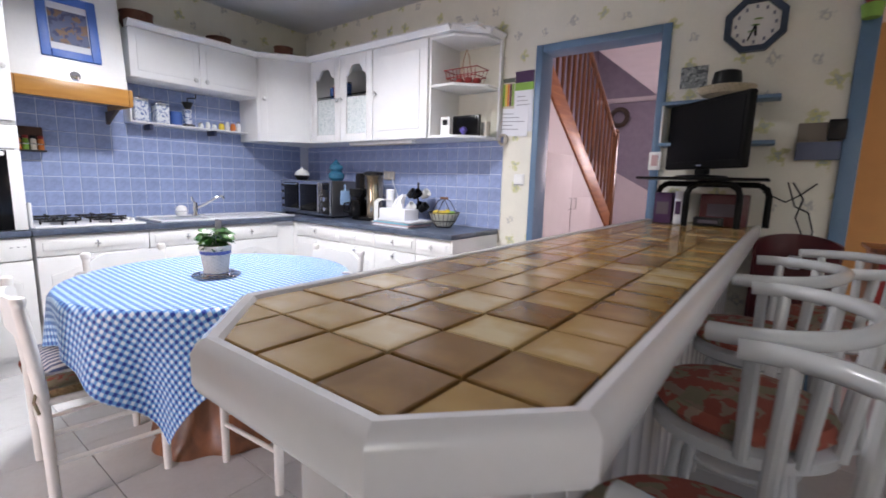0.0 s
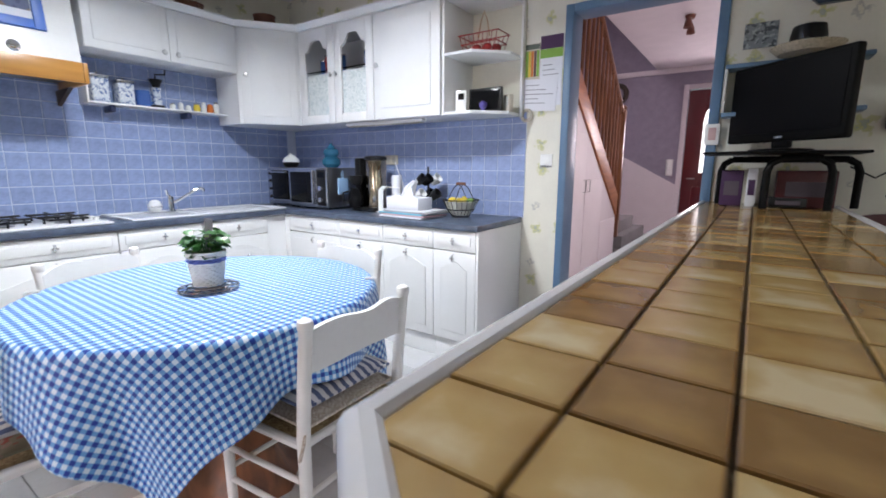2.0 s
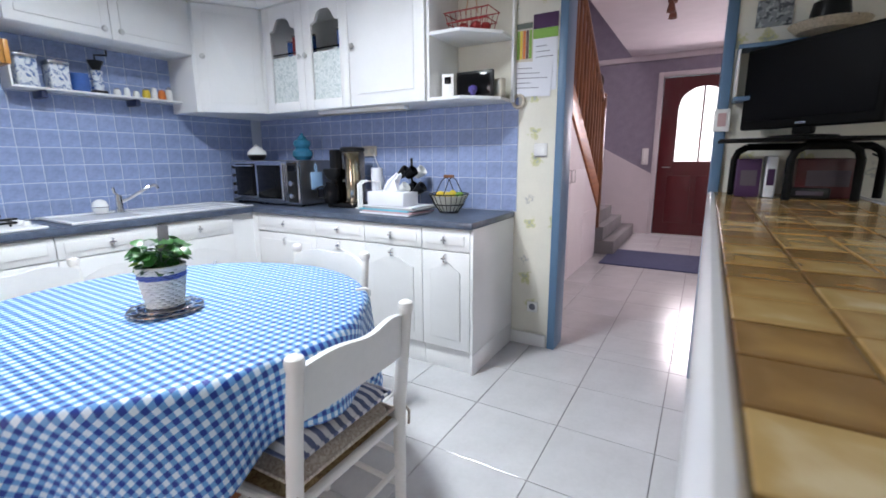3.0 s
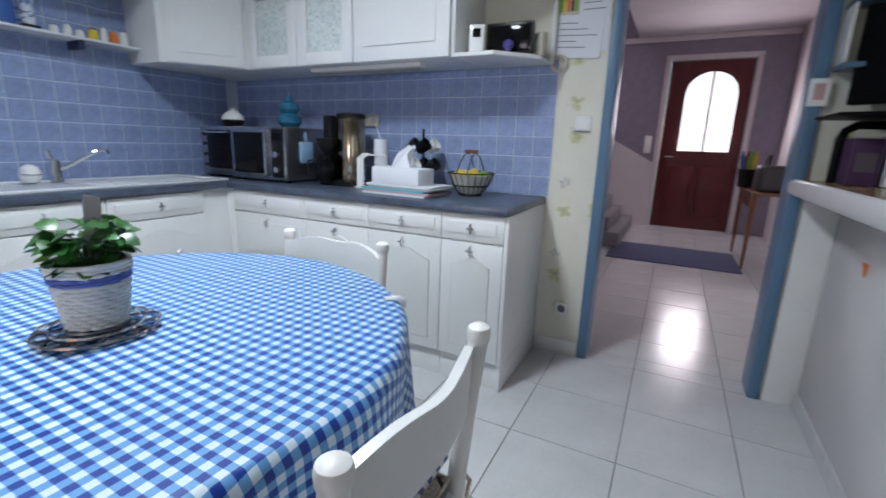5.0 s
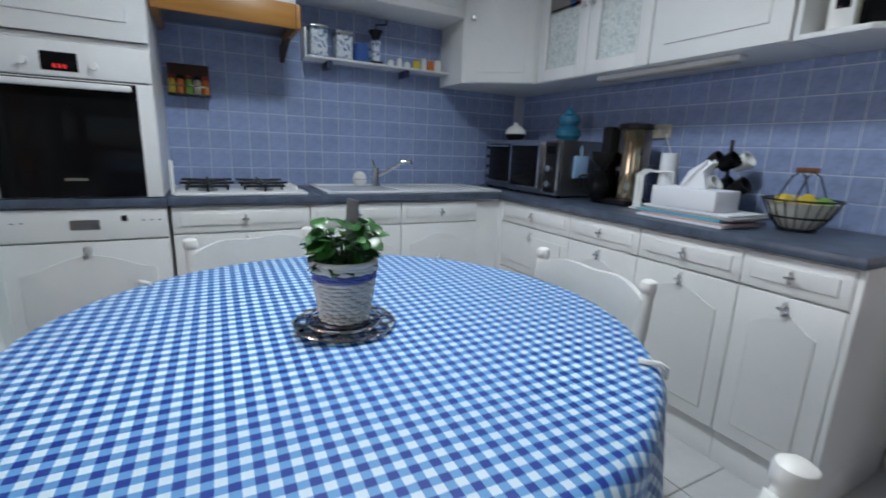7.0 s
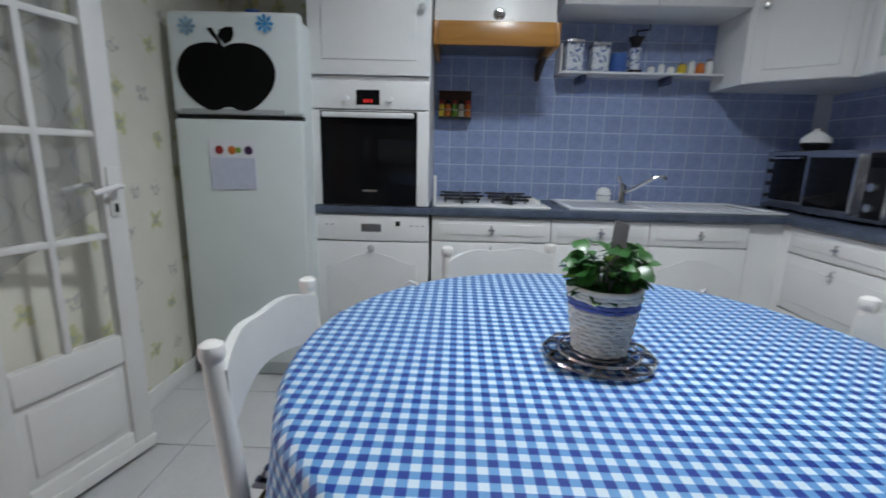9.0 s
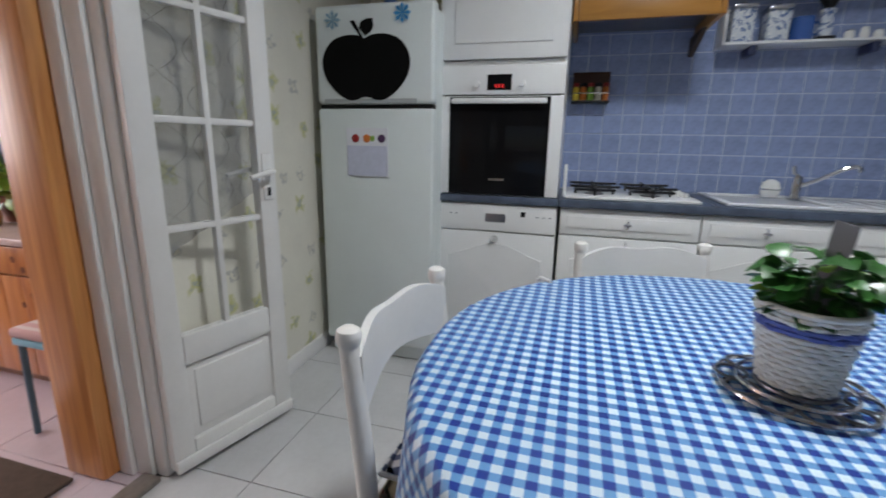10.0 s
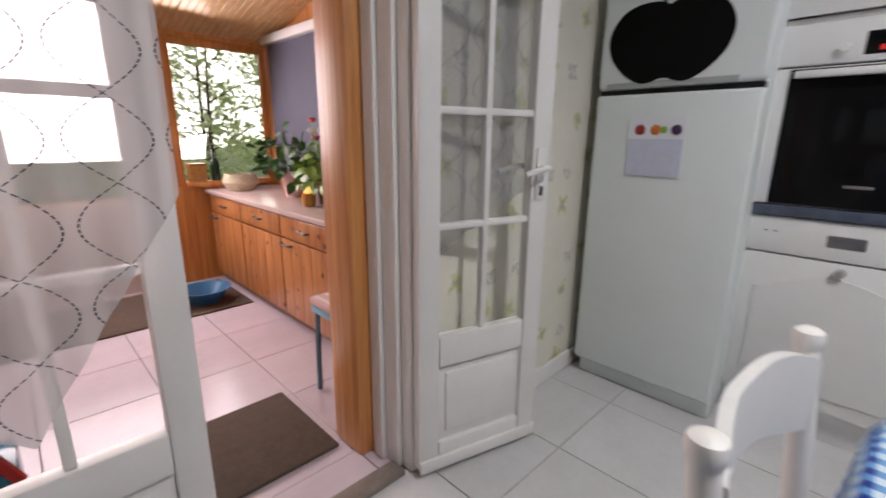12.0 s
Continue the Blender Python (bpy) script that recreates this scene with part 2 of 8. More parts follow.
def knotty_pine():
    m = wood("knotty_pine", (0.36, 0.12, 0.035), (0.57, 0.24, 0.08), 0.35, 2.5, (7, 7, 0.8), 0.3)
    n, l, p = nodes_of(m)
    b = p.inputs["Base Color"].links[0].from_socket
    co = n.new("ShaderNodeTexCoord")
    v = n.new("ShaderNodeTexVoronoi")
    v.inputs["Scale"].default_value = 8.0
    l.new(co.outputs["Object"], v.inputs["Vector"])
    k = math_node(n, l, "LESS_THAN", v.outputs["Distance"], 0.13)
    l.new(mix_colour(n, l, k, b, (0.17, 0.05, 0.02)), p.inputs["Base Color"])
    return m


def glass(name, colour=(1, 1, 1), rough=0.0):
    m = bpy.data.materials.new(name)
    m.use_nodes = True
    n, l, p = nodes_of(m)
    p.inputs["Base Color"].default_value = (*colour, 1)
    p.inputs["Transmission Weight"].default_value = 1.0
    p.inputs["Roughness"].default_value, p.inputs["IOR"].default_value = rough, 1.1
    return m


def glow(name, colour, strength):
    m = bpy.data.materials.new(name)
    m.use_nodes = True
    n, l, p = nodes_of(m)
    p.inputs["Base Color"].default_value = (*colour, 1)
    p.inputs["Emission Color"].default_value = (*colour, 1)
    p.inputs["Emission Strength"].default_value = strength
    return m


def brown_tile():
    """Glazed stoneware: ochre with a darker, cloudy rim, from pale sand to brown."""
    m = M("glazed_brown_tile", (0.4, 0.3, 0.15), 0.22, coat=0.35, bump=0.05, bscale=40, spec=0.5)
    n, l, p = nodes_of(m)
    co, info = n.new("ShaderNodeTexCoord"), n.new("ShaderNodeObjectInfo")
    t = n.new("ShaderNodeTexNoise")
    t.inputs["Scale"].default_value, t.inputs["Detail"].default_value = 9, 5
    l.new(co.outputs["Object"], t.inputs["Vector"])
    ramp = n.new("ShaderNodeValToRGB")
    e = ramp.color_ramp.elements
    e[0].position, e[0].color = 0.1, (0.22, 0.115, 0.035, 1)
    e[1].position, e[1].color = 0.95, (0.60, 0.47, 0.28, 1)
    for pos, col in ((0.45, (0.36, 0.212, 0.072, 1)), (0.75, (0.46, 0.305, 0.12, 1))):
        q = ramp.color_ramp.elements.new(pos)
        q.color = col
    f = math_node(n, l, "ADD", math_node(n, l, "MULTIPLY", info.outputs["Random"], 0.85), math_node(n, l, "MULTIPLY", math_node(n, l, "SUBTRACT", t.outputs["Fac"], 0.42), 0.9))
    sp = n.new("ShaderNodeSeparateXYZ")
    l.new(co.outputs["Object"], sp.inputs[0])
    edge = math_node(n, l, "MAXIMUM", math_node(n, l, "ABSOLUTE", sp.outputs[0]), math_node(n, l, "ABSOLUTE", sp.outputs[1]))
    rim = n.new("ShaderNodeMapRange")
    rim.inputs["From Min"].default_value, rim.inputs["From Max"].default_value = 0.035, 0.062
    rim.inputs["To Min"].default_value, rim.inputs["To Max"].default_value = 0.04, -0.22
    l.new(math_node(n, l, "ADD", edge, math_node(n, l, "MULTIPLY", t.outputs["Fac"], 0.012)), rim.inputs["Value"])
    l.new(math_node(n, l, "ADD", f, rim.outputs[0]), ramp.inputs[0])
    l.new(ramp.outputs[0], p.inputs["Base Color"])
    return m


PAPER = wallpaper()
GINGHAM = gingham()
# Kitchen ceiling white, greyed so that its shade sits in the colour.
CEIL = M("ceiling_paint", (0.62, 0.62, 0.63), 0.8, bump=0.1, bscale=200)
WHITE_LAC = M("white_lacquer", (0.80, 0.80, 0.80), 0.28, var=0.03, bump=0.02, bscale=30)
WHITE_PAINT = M("white_gloss_paint", (0.78, 0.77, 0.76), 0.3, var=0.05, bump=0.05, bscale=50)
BAR_WHITE = M("bar_white_paint", (0.70, 0.68, 0.69), 0.16, var=0.04, bump=0.06, bscale=25)
FRIDGE = M("fridge_enamel", (0.70, 0.75, 0.75), 0.3, var=0.03, bump=0.03, bscale=200)
CREAM_CHAIR = M("chair_paint", (0.80, 0.78, 0.75), 0.35, var=0.05, bump=0.05, bscale=40)
PVC = M("white_door_paint", (0.76, 0.75, 0.73), 0.35, var=0.05, bump=0.04, bscale=60)
BLUE_TILE = M("blue_wall_tile", (0.265, 0.33, 0.54), 0.24, var=0.30, scale=24, fine=90, rand=0.16, bump=0.08, bscale=45)
GROUT = M("pale_grout", (0.62, 0.66, 0.75), 0.9, bump=0.2)
GREY_GROUT = M("dark_grout", (0.10, 0.075, 0.05), 0.9, bump=0.3)
FLOOR_GROUT = M("floor_grout", (0.22, 0.21, 0.21), 0.9, bump=0.3)
FLOOR_TILE = M("pale_floor_tile", (0.56, 0.56, 0.57), 0.18, var=0.12, scale=5, rand=0.2, bump=0.03, bscale=30)
PINK_TILE = M("pinkish_floor_tile", (0.53, 0.46, 0.51), 0.22, var=0.1, scale=7, rand=0.3, bump=0.03, bscale=30)
WORKTOP = M("slate_blue_worktop", (0.075, 0.095, 0.14), 0.3, var=0.45, scale=14, fine=60)
BROWN_TILE = brown_tile()
BLUE_FRAME = M("blue_painted_wood", (0.10, 0.185, 0.30), 0.4, var=0.1, bump=0.06, bscale=40)
HOOD_WOOD = wood("honey_wood", (0.34, 0.15, 0.03), (0.46, 0.22, 0.05), 0.35, 3, (6, 0.7, 6))
PINE = knotty_pine()
POST_PINE = wood("varnished_pine", (0.48, 0.18, 0.05), (0.68, 0.31, 0.10), 0.42, 3, (14, 14, 0.5), 0.1)
SLAT_PINE = wood("pine_slat", (0.58, 0.33, 0.15), (0.72, 0.46, 0.24), 0.4, 3, (9, 0.7, 9))
DARK_WOOD = wood("dark_stair_wood", (0.12, 0.045, 0.02), (0.24, 0.095, 0.04), 0.3)
STRINGER = wood("red_stair_wood", (0.30, 0.10, 0.04), (0.44, 0.17, 0.06), 0.42, 3, (8, 0.8, 8), 0.12)
TRUNK = wood("trunk_wood", (0.10, 0.03, 0.01), (0.26, 0.09, 0.03), 0.45, 2.5, (5, 5, 1.0))
RAW_WOOD = wood("turned_wood", (0.46, 0.30, 0.17), (0.60, 0.43, 0.28), 0.5)
RUSH = patterned("woven_rush", (0.42, 0.31, 0.16), (0.52, 0.40, 0.22), (0.30, 0.2, 0.1), 60)
BLACK = M("black_plastic", (0.010, 0.010, 0.011), 0.35, var=0.2, spec=0.25)
BLACK_GLASS = M("black_glass", (0.006, 0.006, 0.007), 0.05, var=0.1, spec=0.15)
CHAIR_BACK = M("white_chair_paint", (0.74, 0.74, 0.73), 0.35, var=0.06)
TV_BLACK = M("television_black", (0.004, 0.004, 0.004), 0.5, var=0.2, spec=0.12)
SCREEN = M("screen_glass", (0.004, 0.004, 0.005), 0.5, var=0.1, spec=0.1)
BLACK_MATT = M("blackboard_black", (0.005, 0.005, 0.005), 0.8, var=0.2, spec=0.08)
STEEL = M("brushed_steel", (0.55, 0.55, 0.57), 0.25, 1.0, var=0.08, stretch=(1, 1, 20))
CHROME = M("chrome", (0.75, 0.75, 0.77), 0.08, 1.0, var=0.03)
GREY_METAL = M("grey_steel", (0.26, 0.26, 0.28), 0.3, 0.9, var=0.1)
CERAMIC = M("white_ceramic", (0.84, 0.84, 0.83), 0.12, var=0.02)
KNOB = M("knob_metal", (0.62, 0.62, 0.62), 0.3, 0.6, var=0.1)
SINK = M("white_sink", (0.80, 0.81, 0.83), 0.18, var=0.03)
WICKER = M("white_wicker", (0.72, 0.70, 0.64), 0.6, var=0.12, scale=60, fine=200, bump=0.4, bscale=150)
BLUE_BAND = M("blue_woven_band", (0.10, 0.14, 0.42), 0.6, var=0.2, scale=60, bump=0.4, bscale=150)
LEAF = M("leaf_green", (0.026, 0.105, 0.02), 0.35, var=0.5, scale=30, rand=0.6)
LEAF_PALE = M("young_leaf", (0.16, 0.32, 0.03), 0.4, var=0.3, scale=30)
SOIL = M("potting_soil", (0.03, 0.02, 0.015), 0.95, var=0.3, bump=0.6)
STRIPE = striped("striped_ticking", (0.62, 0.60, 0.60), (0.09, 0.11, 0.20), 0.034, 0.5)
BEIGE_CHECK = patterned("beige_check_cloth", (0.50, 0.43, 0.35), (0.62, 0.56, 0.48), (0.42, 0.34, 0.27), 90)
FLORAL = patterned("floral_tapestry", (0.30, 0.075, 0.05), (0.23, 0.20, 0.13), (0.30, 0.21, 0.16), 14)
STOOL_GREY = M("stool_enamel", (0.52, 0.53, 0.54), 0.2, var=0.03)
RED_DOOR = M("oxblood_door_paint", (0.10, 0.008, 0.012), 0.3, var=0.15)
HALL_WALL = M("mauve_hall_paint", (0.30, 0.27, 0.34), 0.85, var=0.15, scale=9, bump=0.2, bscale=60)
HALL_WHITE = M("hall_white_paint", (0.72, 0.66, 0.68), 0.6, var=0.04)
HALL_CEIL = M("hall_ceiling_paint", (0.76, 0.70, 0.73), 0.7, bump=0.1)
STONE_STEP = M("grey_step_carpet", (0.22, 0.21, 0.22), 0.9, var=0.15, bump=0.4, bscale=200)
MAT_BLUE = M("blue_mat_pile", (0.075, 0.085, 0.17), 0.95, var=0.2, scale=30, bump=0.5, bscale=400)
MAT_BROWN = M("brown_mat_pile", (0.085, 0.06, 0.045), 0.95, var=0.2, scale=30, bump=0.5, bscale=400)
ORANGE_WALL = M("orange_wall_paint", (0.62, 0.36, 0.14), 0.8, var=0.06)
RED = M("red_enamel", (0.30, 0.02, 0.02), 0.35, var=0.2)
DARK_RED = M("dark_red_plastic", (0.07, 0.007, 0.010), 0.4, var=0.2)
TEAL = M("teal_glaze", (0.025, 0.13, 0.22), 0.15, var=0.3, scale=20)
PALE_BLUE = M("pale_blue_cloth", (0.32, 0.50, 0.74), 0.8, var=0.1, bump=0.3)
TIN_BLUE = patterned("delft_print", (0.62, 0.66, 0.72), (0.10, 0.17, 0.38), (0.72, 0.74, 0.76), 45, 0.3)
DEEP_BLUE = M("deep_blue_glaze", (0.05, 0.12, 0.36), 0.2, var=0.2)
PAPER_WHITE = M("paper_white", (0.74, 0.75, 0.80), 0.9, var=0.03)
INK = M("grey_ink", (0.20, 0.20, 0.24), 0.9)
PURPLE = M("purple_print", (0.055, 0.018, 0.07), 0.7)
GREEN = M("green_print", (0.22, 0.40, 0.07), 0.7)
YELLOW = M("yellow_print", (0.70, 0.52, 0.05), 0.6, var=0.15, scale=20)
ORANGE = M("orange_print", (0.62, 0.17, 0.03), 0.6, var=0.15)
TERRACOTTA = M("dark_terracotta", (0.15, 0.05, 0.03), 0.5, var=0.25)
BLIND = M("slate_blind_cloth", (0.105, 0.105, 0.15), 0.85, var=0.06, bump=0.2, bscale=300)
STRAW = M("straw_weave", (0.55, 0.47, 0.34), 0.9, var=0.3, scale=90, bump=0.5, bscale=120)
LACE = patterned("lace_print", (0.52, 0.57, 0.57), (0.40, 0.46, 0.47), (0.60, 0.64, 0.64), 38)
SAND = M("sand_plastic", (0.55, 0.50, 0.42), 0.6)
TRUNKBARK = M("garden_bark", (0.07, 0.05, 0.035), 0.9, var=0.3, bump=0.8)
GLASS = glass("window_glass")
CLEAR = glass("clear_glassware", (0.9, 0.95, 0.95))
SCREEN_RED = glow("oven_digits", (0.8, 0.02, 0.02), 0.5)
CANDLE_GLOW = glow("lamp_amber", (1.0, 0.50, 0.12), 3.0)
# Door panes glow by themselves in place of daylight from outside.
DAY_PANE = glow("frosted_daylight_pane", (1.0, 0.97, 0.98), 2.2)


def sheer(name, base, line, cover=0.66):
    """Sheer curtain cloth: partly lets the light straight through, with stitched wavy lines."""
    m = bpy.data.materials.new(name)
    m.use_nodes = True
    n, l, p = nodes_of(m)
    uv = n.new("ShaderNodeUVMap")
    uv.uv_map = "threads"
    sp = n.new("ShaderNodeSeparateXYZ")
    l.new(uv.outputs[0], sp.inputs[0])
    w = math_node(n, l, "MULTIPLY", math_node(n, l, "SINE", math_node(n, l, "MULTIPLY", sp.outputs[1], 21.0)), 0.064)
    marks = []
    for sign in (1, -1):
        x = math_node(n, l, "ADD", sp.outputs[0], math_node(n, l, "MULTIPLY", w, sign))
        f = math_node(n, l, "FRACT", math_node(n, l, "MULTIPLY", x, 1 / 0.15))
        marks.append(math_node(n, l, "LESS_THAN", math_node(n, l, "ABSOLUTE", math_node(n, l, "SUBTRACT", f, 0.5)), 0.013))
    dash = math_node(n, l, "GREATER_THAN", math_node(n, l, "FRACT", math_node(n, l, "MULTIPLY", sp.outputs[1], 105.0)), 0.3)
    mark = math_node(n, l, "MULTIPLY", math_node(n, l, "MAXIMUM", marks[0], marks[1]), dash)
    l.new(mix_colour(n, l, mark, base, line), p.inputs["Base Color"])
    p.inputs["Roughness"].default_value = 0.9
    al = math_node(n, l, "ADD", math_node(n, l, "MULTIPLY", mark, 0.3), cover)
    l.new(al, p.inputs["Alpha"])
    return m


SHEER = sheer("sheer_curtain_cloth", (0.76, 0.69, 0.68), (0.10, 0.09, 0.10))
# Curtain behind the open leaf: its shade is put into greyer, thinner cloth.
SHEER_SHADED = sheer("shaded_sheer_cloth", (0.30, 0.31, 0.32), (0.07, 0.07, 0.08), 0.42)

# ---- structure ----
CEIL_Z = 2.75
DOOR_L, DOOR_R, DOOR_H = 2.723, 3.517, 2.187      # opening to the hall
ARCH_L, ARCH_R = 4.452, 5.6                      # opening to the living room
FD_L, FD_R, FD_H = 1.78, 2.90, 2.22             # French doors to the veranda
SOUTH = -3.67

bm = B()
for a, b in (((-0.16, 0, 0), (DOOR_L, 0.14, CEIL_Z)), ((DOOR_L, 0, DOOR_H), (DOOR_R, 0.14, CEIL_Z)), ((DOOR_R, 0, 0), (ARCH_L, 0.14, CEIL_Z)),
             ((ARCH_L, 0, 2.3), (ARCH_R, 0.14, CEIL_Z)), ((ARCH_R, 0, 0), (7.16, 0.14, CEIL_Z))):
    box(bm, a, b)
wall_north = structure("wall_north", bm, PAPER, "cream wallpaper with yellow flowers and grey tulips", "wall")
bm = box(B(), (-0.16, SOUTH - 0.2, 0), (0, 0, CEIL_Z))
wall_west = structure("wall_west", bm, PAPER, "cream flowered wallpaper above blue tiled splashback", "wall")
bm = B()
for a, b in (((-0.16, SOUTH - 0.2, 0), (FD_L, SOUTH, CEIL_Z)), ((FD_L, SOUTH - 0.2, FD_H), (FD_R, SOUTH, CEIL_Z)), ((FD_R, SOUTH - 0.2, 0), (4.4, SOUTH, CEIL_Z)),
             ((4.4, SOUTH - 0.2, 0), (6.2, SOUTH, 0.95)), ((4.4, SOUTH - 0.2, 2.25), (6.2, SOUTH, CEIL_Z)), ((6.2, SOUTH - 0.2, 0), (7.16, SOUTH, CEIL_Z))):
    box(bm, a, b)
wall_south = structure("wall_south", bm, PAPER, "cream flowered wallpaper beside the glazed doors", "wall")
bm = B()
for a, b in (((7.0, SOUTH, 0), (7.16, -3.3, CEIL_Z)), ((7.0, -3.3, 0), (7.16, -0.5, 0.9)), ((7.0, -3.3, 2.55), (7.16, -0.5, CEIL_Z)), ((7.0, -0.5, 0), (7.16, 0, CEIL_Z))):
    box(bm, a, b)
wall_east = structure("wall_east", bm, ORANGE_WALL, "plain warm painted wall with an added unseen window", "wall")
structure("ceiling", box(B(), (-0.16, SOUTH - 0.2, CEIL_Z), (7.16, 0.14, CEIL_Z + 0.12)), CEIL, "plain white painted ceiling, its shade put into a greyer colour", "ceiling")
floor = structure("floor", box(B(), (-0.16, SOUTH - 0.2, -0.12), (7.16, 0.14, -0.006)), FLOOR_GROUT, "pale grey tiled floor with dark joints", "floor")

# baseboards
for name, a, b in (("baseboard", (2.43, -0.018, 0), (2.672, -0.002, 0.085)),
                   ("baseboard", (0.02, SOUTH + 0.002, 0), (1.64, SOUTH + 0.018, 0.085)), ("baseboard", (2.95, SOUTH + 0.002, 0), (6.9, SOUTH + 0.018, 0.085)),
                   ("baseboard", (4.10, -0.018, 0), (4.385, -0.002, 0.085))):
    structure(name, box(B(), a, b, 0.004), WHITE_PAINT, "pale tiled skirting along the wall", "skirting")


def door_frame(name, x0, x1, h, y0, y1, w, material, label):
    """Jambs and head round an opening in a wall along x."""
    bm = B()
    box(bm, (x0 - w, y0, 0), (x0 + 0.012, y1, h + w), 0.006)
    box(bm, (x1 - 0.012, y0, 0), (x1 + w, y1, h + w), 0.006)
    box(bm, (x0 + 0.013, y0, h - 0.012), (x1 - 0.013, y1, h + w), 0.006)
    return structure(name, bm, material, label, "door frame")


door_frame("door_1", DOOR_L, DOOR_R, DOOR_H, -0.022, 0.162, 0.038, BLUE_FRAME, "blue painted frame of the open hall doorway")
bm = B()
box(bm, (ARCH_L - 0.06, -0.03, 0), (ARCH_L + 0.012, 0.17, 2.36), 0.006)
box(bm, (ARCH_R - 0.012, -0.03, 0), (ARCH_R + 0.07, 0.17, 2.36), 0.006)
box(bm, (ARCH_L + 0.013, -0.03, 2.285), (ARCH_R - 0.013, 0.17, 2.36), 0.006)
structure("door_2", bm, BLUE_FRAME, "blue painted frame of the living room opening", "door frame")
# Both windows are assumed, out of view, to let added daylight in.
for name, a, b, mid in (("unseen_window_1", (4.4, SOUTH - 0.14, 0.95), (6.2, SOUTH - 0.08, 2.25), "x"), ("unseen_window_2", (7.04, -3.3, 0.9), (7.1, -0.5, 2.55), "y")):
    bm = B()
    k = 0 if mid == "x" else 1
    for i in range(3):
        p, q = list(a), list(b)
        c = a[k] + (b[k] - a[k]) * i / 2
        p[k], q[k] = c - 0.03, c + 0.03
        box(bm, p, q, 0.004)
    for z in (a[2] + 0.03, b[2] - 0.03):
        p, q = list(a), list(b)
        p[2], q[2] = z - 0.03, z + 0.03
        p[k] += 0.032
        q[k] -= 0.032
        box(bm, p, q, 0.004)
    structure(name, bm, WHITE_PAINT, "white painted frame of an added unseen window", "window")

structure("trim", box(B(), (3.566, -0.012, 0.0), (3.72, -0.002, 0.985), 0.003), WHITE_PAINT, "white painted board between doorway and bar", "wall board")

# living room beyond the opening
bm = B()
box(bm, (4.46, 2.6, 0), (8.0, 2.7, 2.75))
box(bm, (8.0, 0.14, 0), (8.1, 2.7, 2.75))
structure("wall_living_room", bm, ORANGE_WALL, "orange painted living room wall", "wall")
structure("ceiling_living_room", box(B(), (4.46, 0.14, 2.75), (8.1, 2.7, 2.85)), HALL_CEIL, "white living room ceiling", "ceiling")
structure("floor_living_room", box(B(), (4.46, 0.14, -0.1), (8.1, 2.7, 0)), PINK_TILE, "pinkish tiled living room floor", "floor")

# hall
HALL_Y = 5.22
bm = B()
box(bm, (1.3, HALL_Y, 0), (2.805, HALL_Y + 0.14, 4.4))
box(bm, (2.805, HALL_Y, 2.45), (3.855, HALL_Y + 0.14, 4.4))
box(bm, (3.855, HALL_Y, 0), (4.45, HALL_Y + 0.14, 4.4))
wall_hall_end = structure("wall_hall_end", bm, HALL_WALL, "mauve sponged hall wall round the front door", "wall")
structure("wall_hall_west", box(B(), (1.2, 0.14, 0), (1.3, HALL_Y + 0.14, 4.4)), HALL_WALL, "mauve sponged wall behind the stairs", "wall")
bm = box(B(), (4.3, 0.14, 0), (4.45, 1.0, 4.4))
box(bm, (4.3, 1.0, 2.25), (4.45, 2.0, 4.4))
box(bm, (4.3, 2.0, 0), (4.45, HALL_Y, 4.4))
structure("wall_hall_east", bm, HALL_WHITE, "pale pinkish hall wall", "wall")
structure("wall_stairwell", box(B(), (1.3, 0.145, CEIL_Z), (4.3, 0.25, 4.4)), HALL_WALL, "mauve upper wall of the stairwell", "wall")
structure("ceiling_hall", box(B(), (2.33, 0.26, 2.78), (4.3, HALL_Y, 2.95)), HALL_CEIL, "white hall ceiling with a stairwell edge", "ceiling")
structure("ceiling_stairwell", box(B(), (1.2, 0.14, 4.4), (4.45, HALL_Y + 0.14, 4.5)), HALL_CEIL, "white ceiling over the stairwell", "ceiling")
floor_hall = structure("floor_hall", box(B(), (1.2, 0.142, -0.12), (4.45, HALL_Y + 0.14, -0.006)), FLOOR_GROUT, "glossy pale hall tiles", "floor")
prism(bm := B(), [(1.31, HALL_Y - 0.012, 0), (2.734, HALL_Y - 0.012, 0), (2.734, HALL_Y - 0.012, 0.98), (1.31, HALL_Y - 0.012, 1.75)], (0, 0.01, 0))
structure("trim", bm, HALL_WHITE, "white painted dado rising with the stairs", "dado")

# veranda
VY, VX = -6.4, 0.95
bm = B()
box(bm, (VX - 0.1, VY - 0.1, 0), (VX, VY + 0.02, 2.5))
box(bm, (VX, VY - 0.1, 0), (1.72, VY, 0.74))
box(bm, (VX, VY - 0.1, 1.80), (4.6, VY, 2.5))
box(bm, (1.72, VY - 0.1, 0), (1.86, VY, 1.80))
box(bm, (1.86, VY - 0.1, 0), (4.6, VY, 0.68))
structure("wall_veranda_end", bm, POST_PINE, "varnished pine window wall of the veranda", "wall")
bm = B()
box(bm, (VX - 0.1, VY, 0), (VX, SOUTH - 0.2, 0.8))
box(bm, (VX - 0.1, VY, 1.84), (VX, SOUTH - 0.2, 2.5))
for y in (VY + 0.06, -5.1, -3.98):
    box(bm, (VX - 0.1, y - 0.05, 0.8), (VX + 0.02, y + 0.05, 1.98))
structure("wall_veranda_side", bm, POST_PINE, "varnished pine posts and rails of the veranda", "wall")
bm = B()
for z0, z1 in ((0, 0.55), (2.0, 2.5)):
    box(bm, (4.6, VY, z0), (4.7, SOUTH - 0.2, z1))
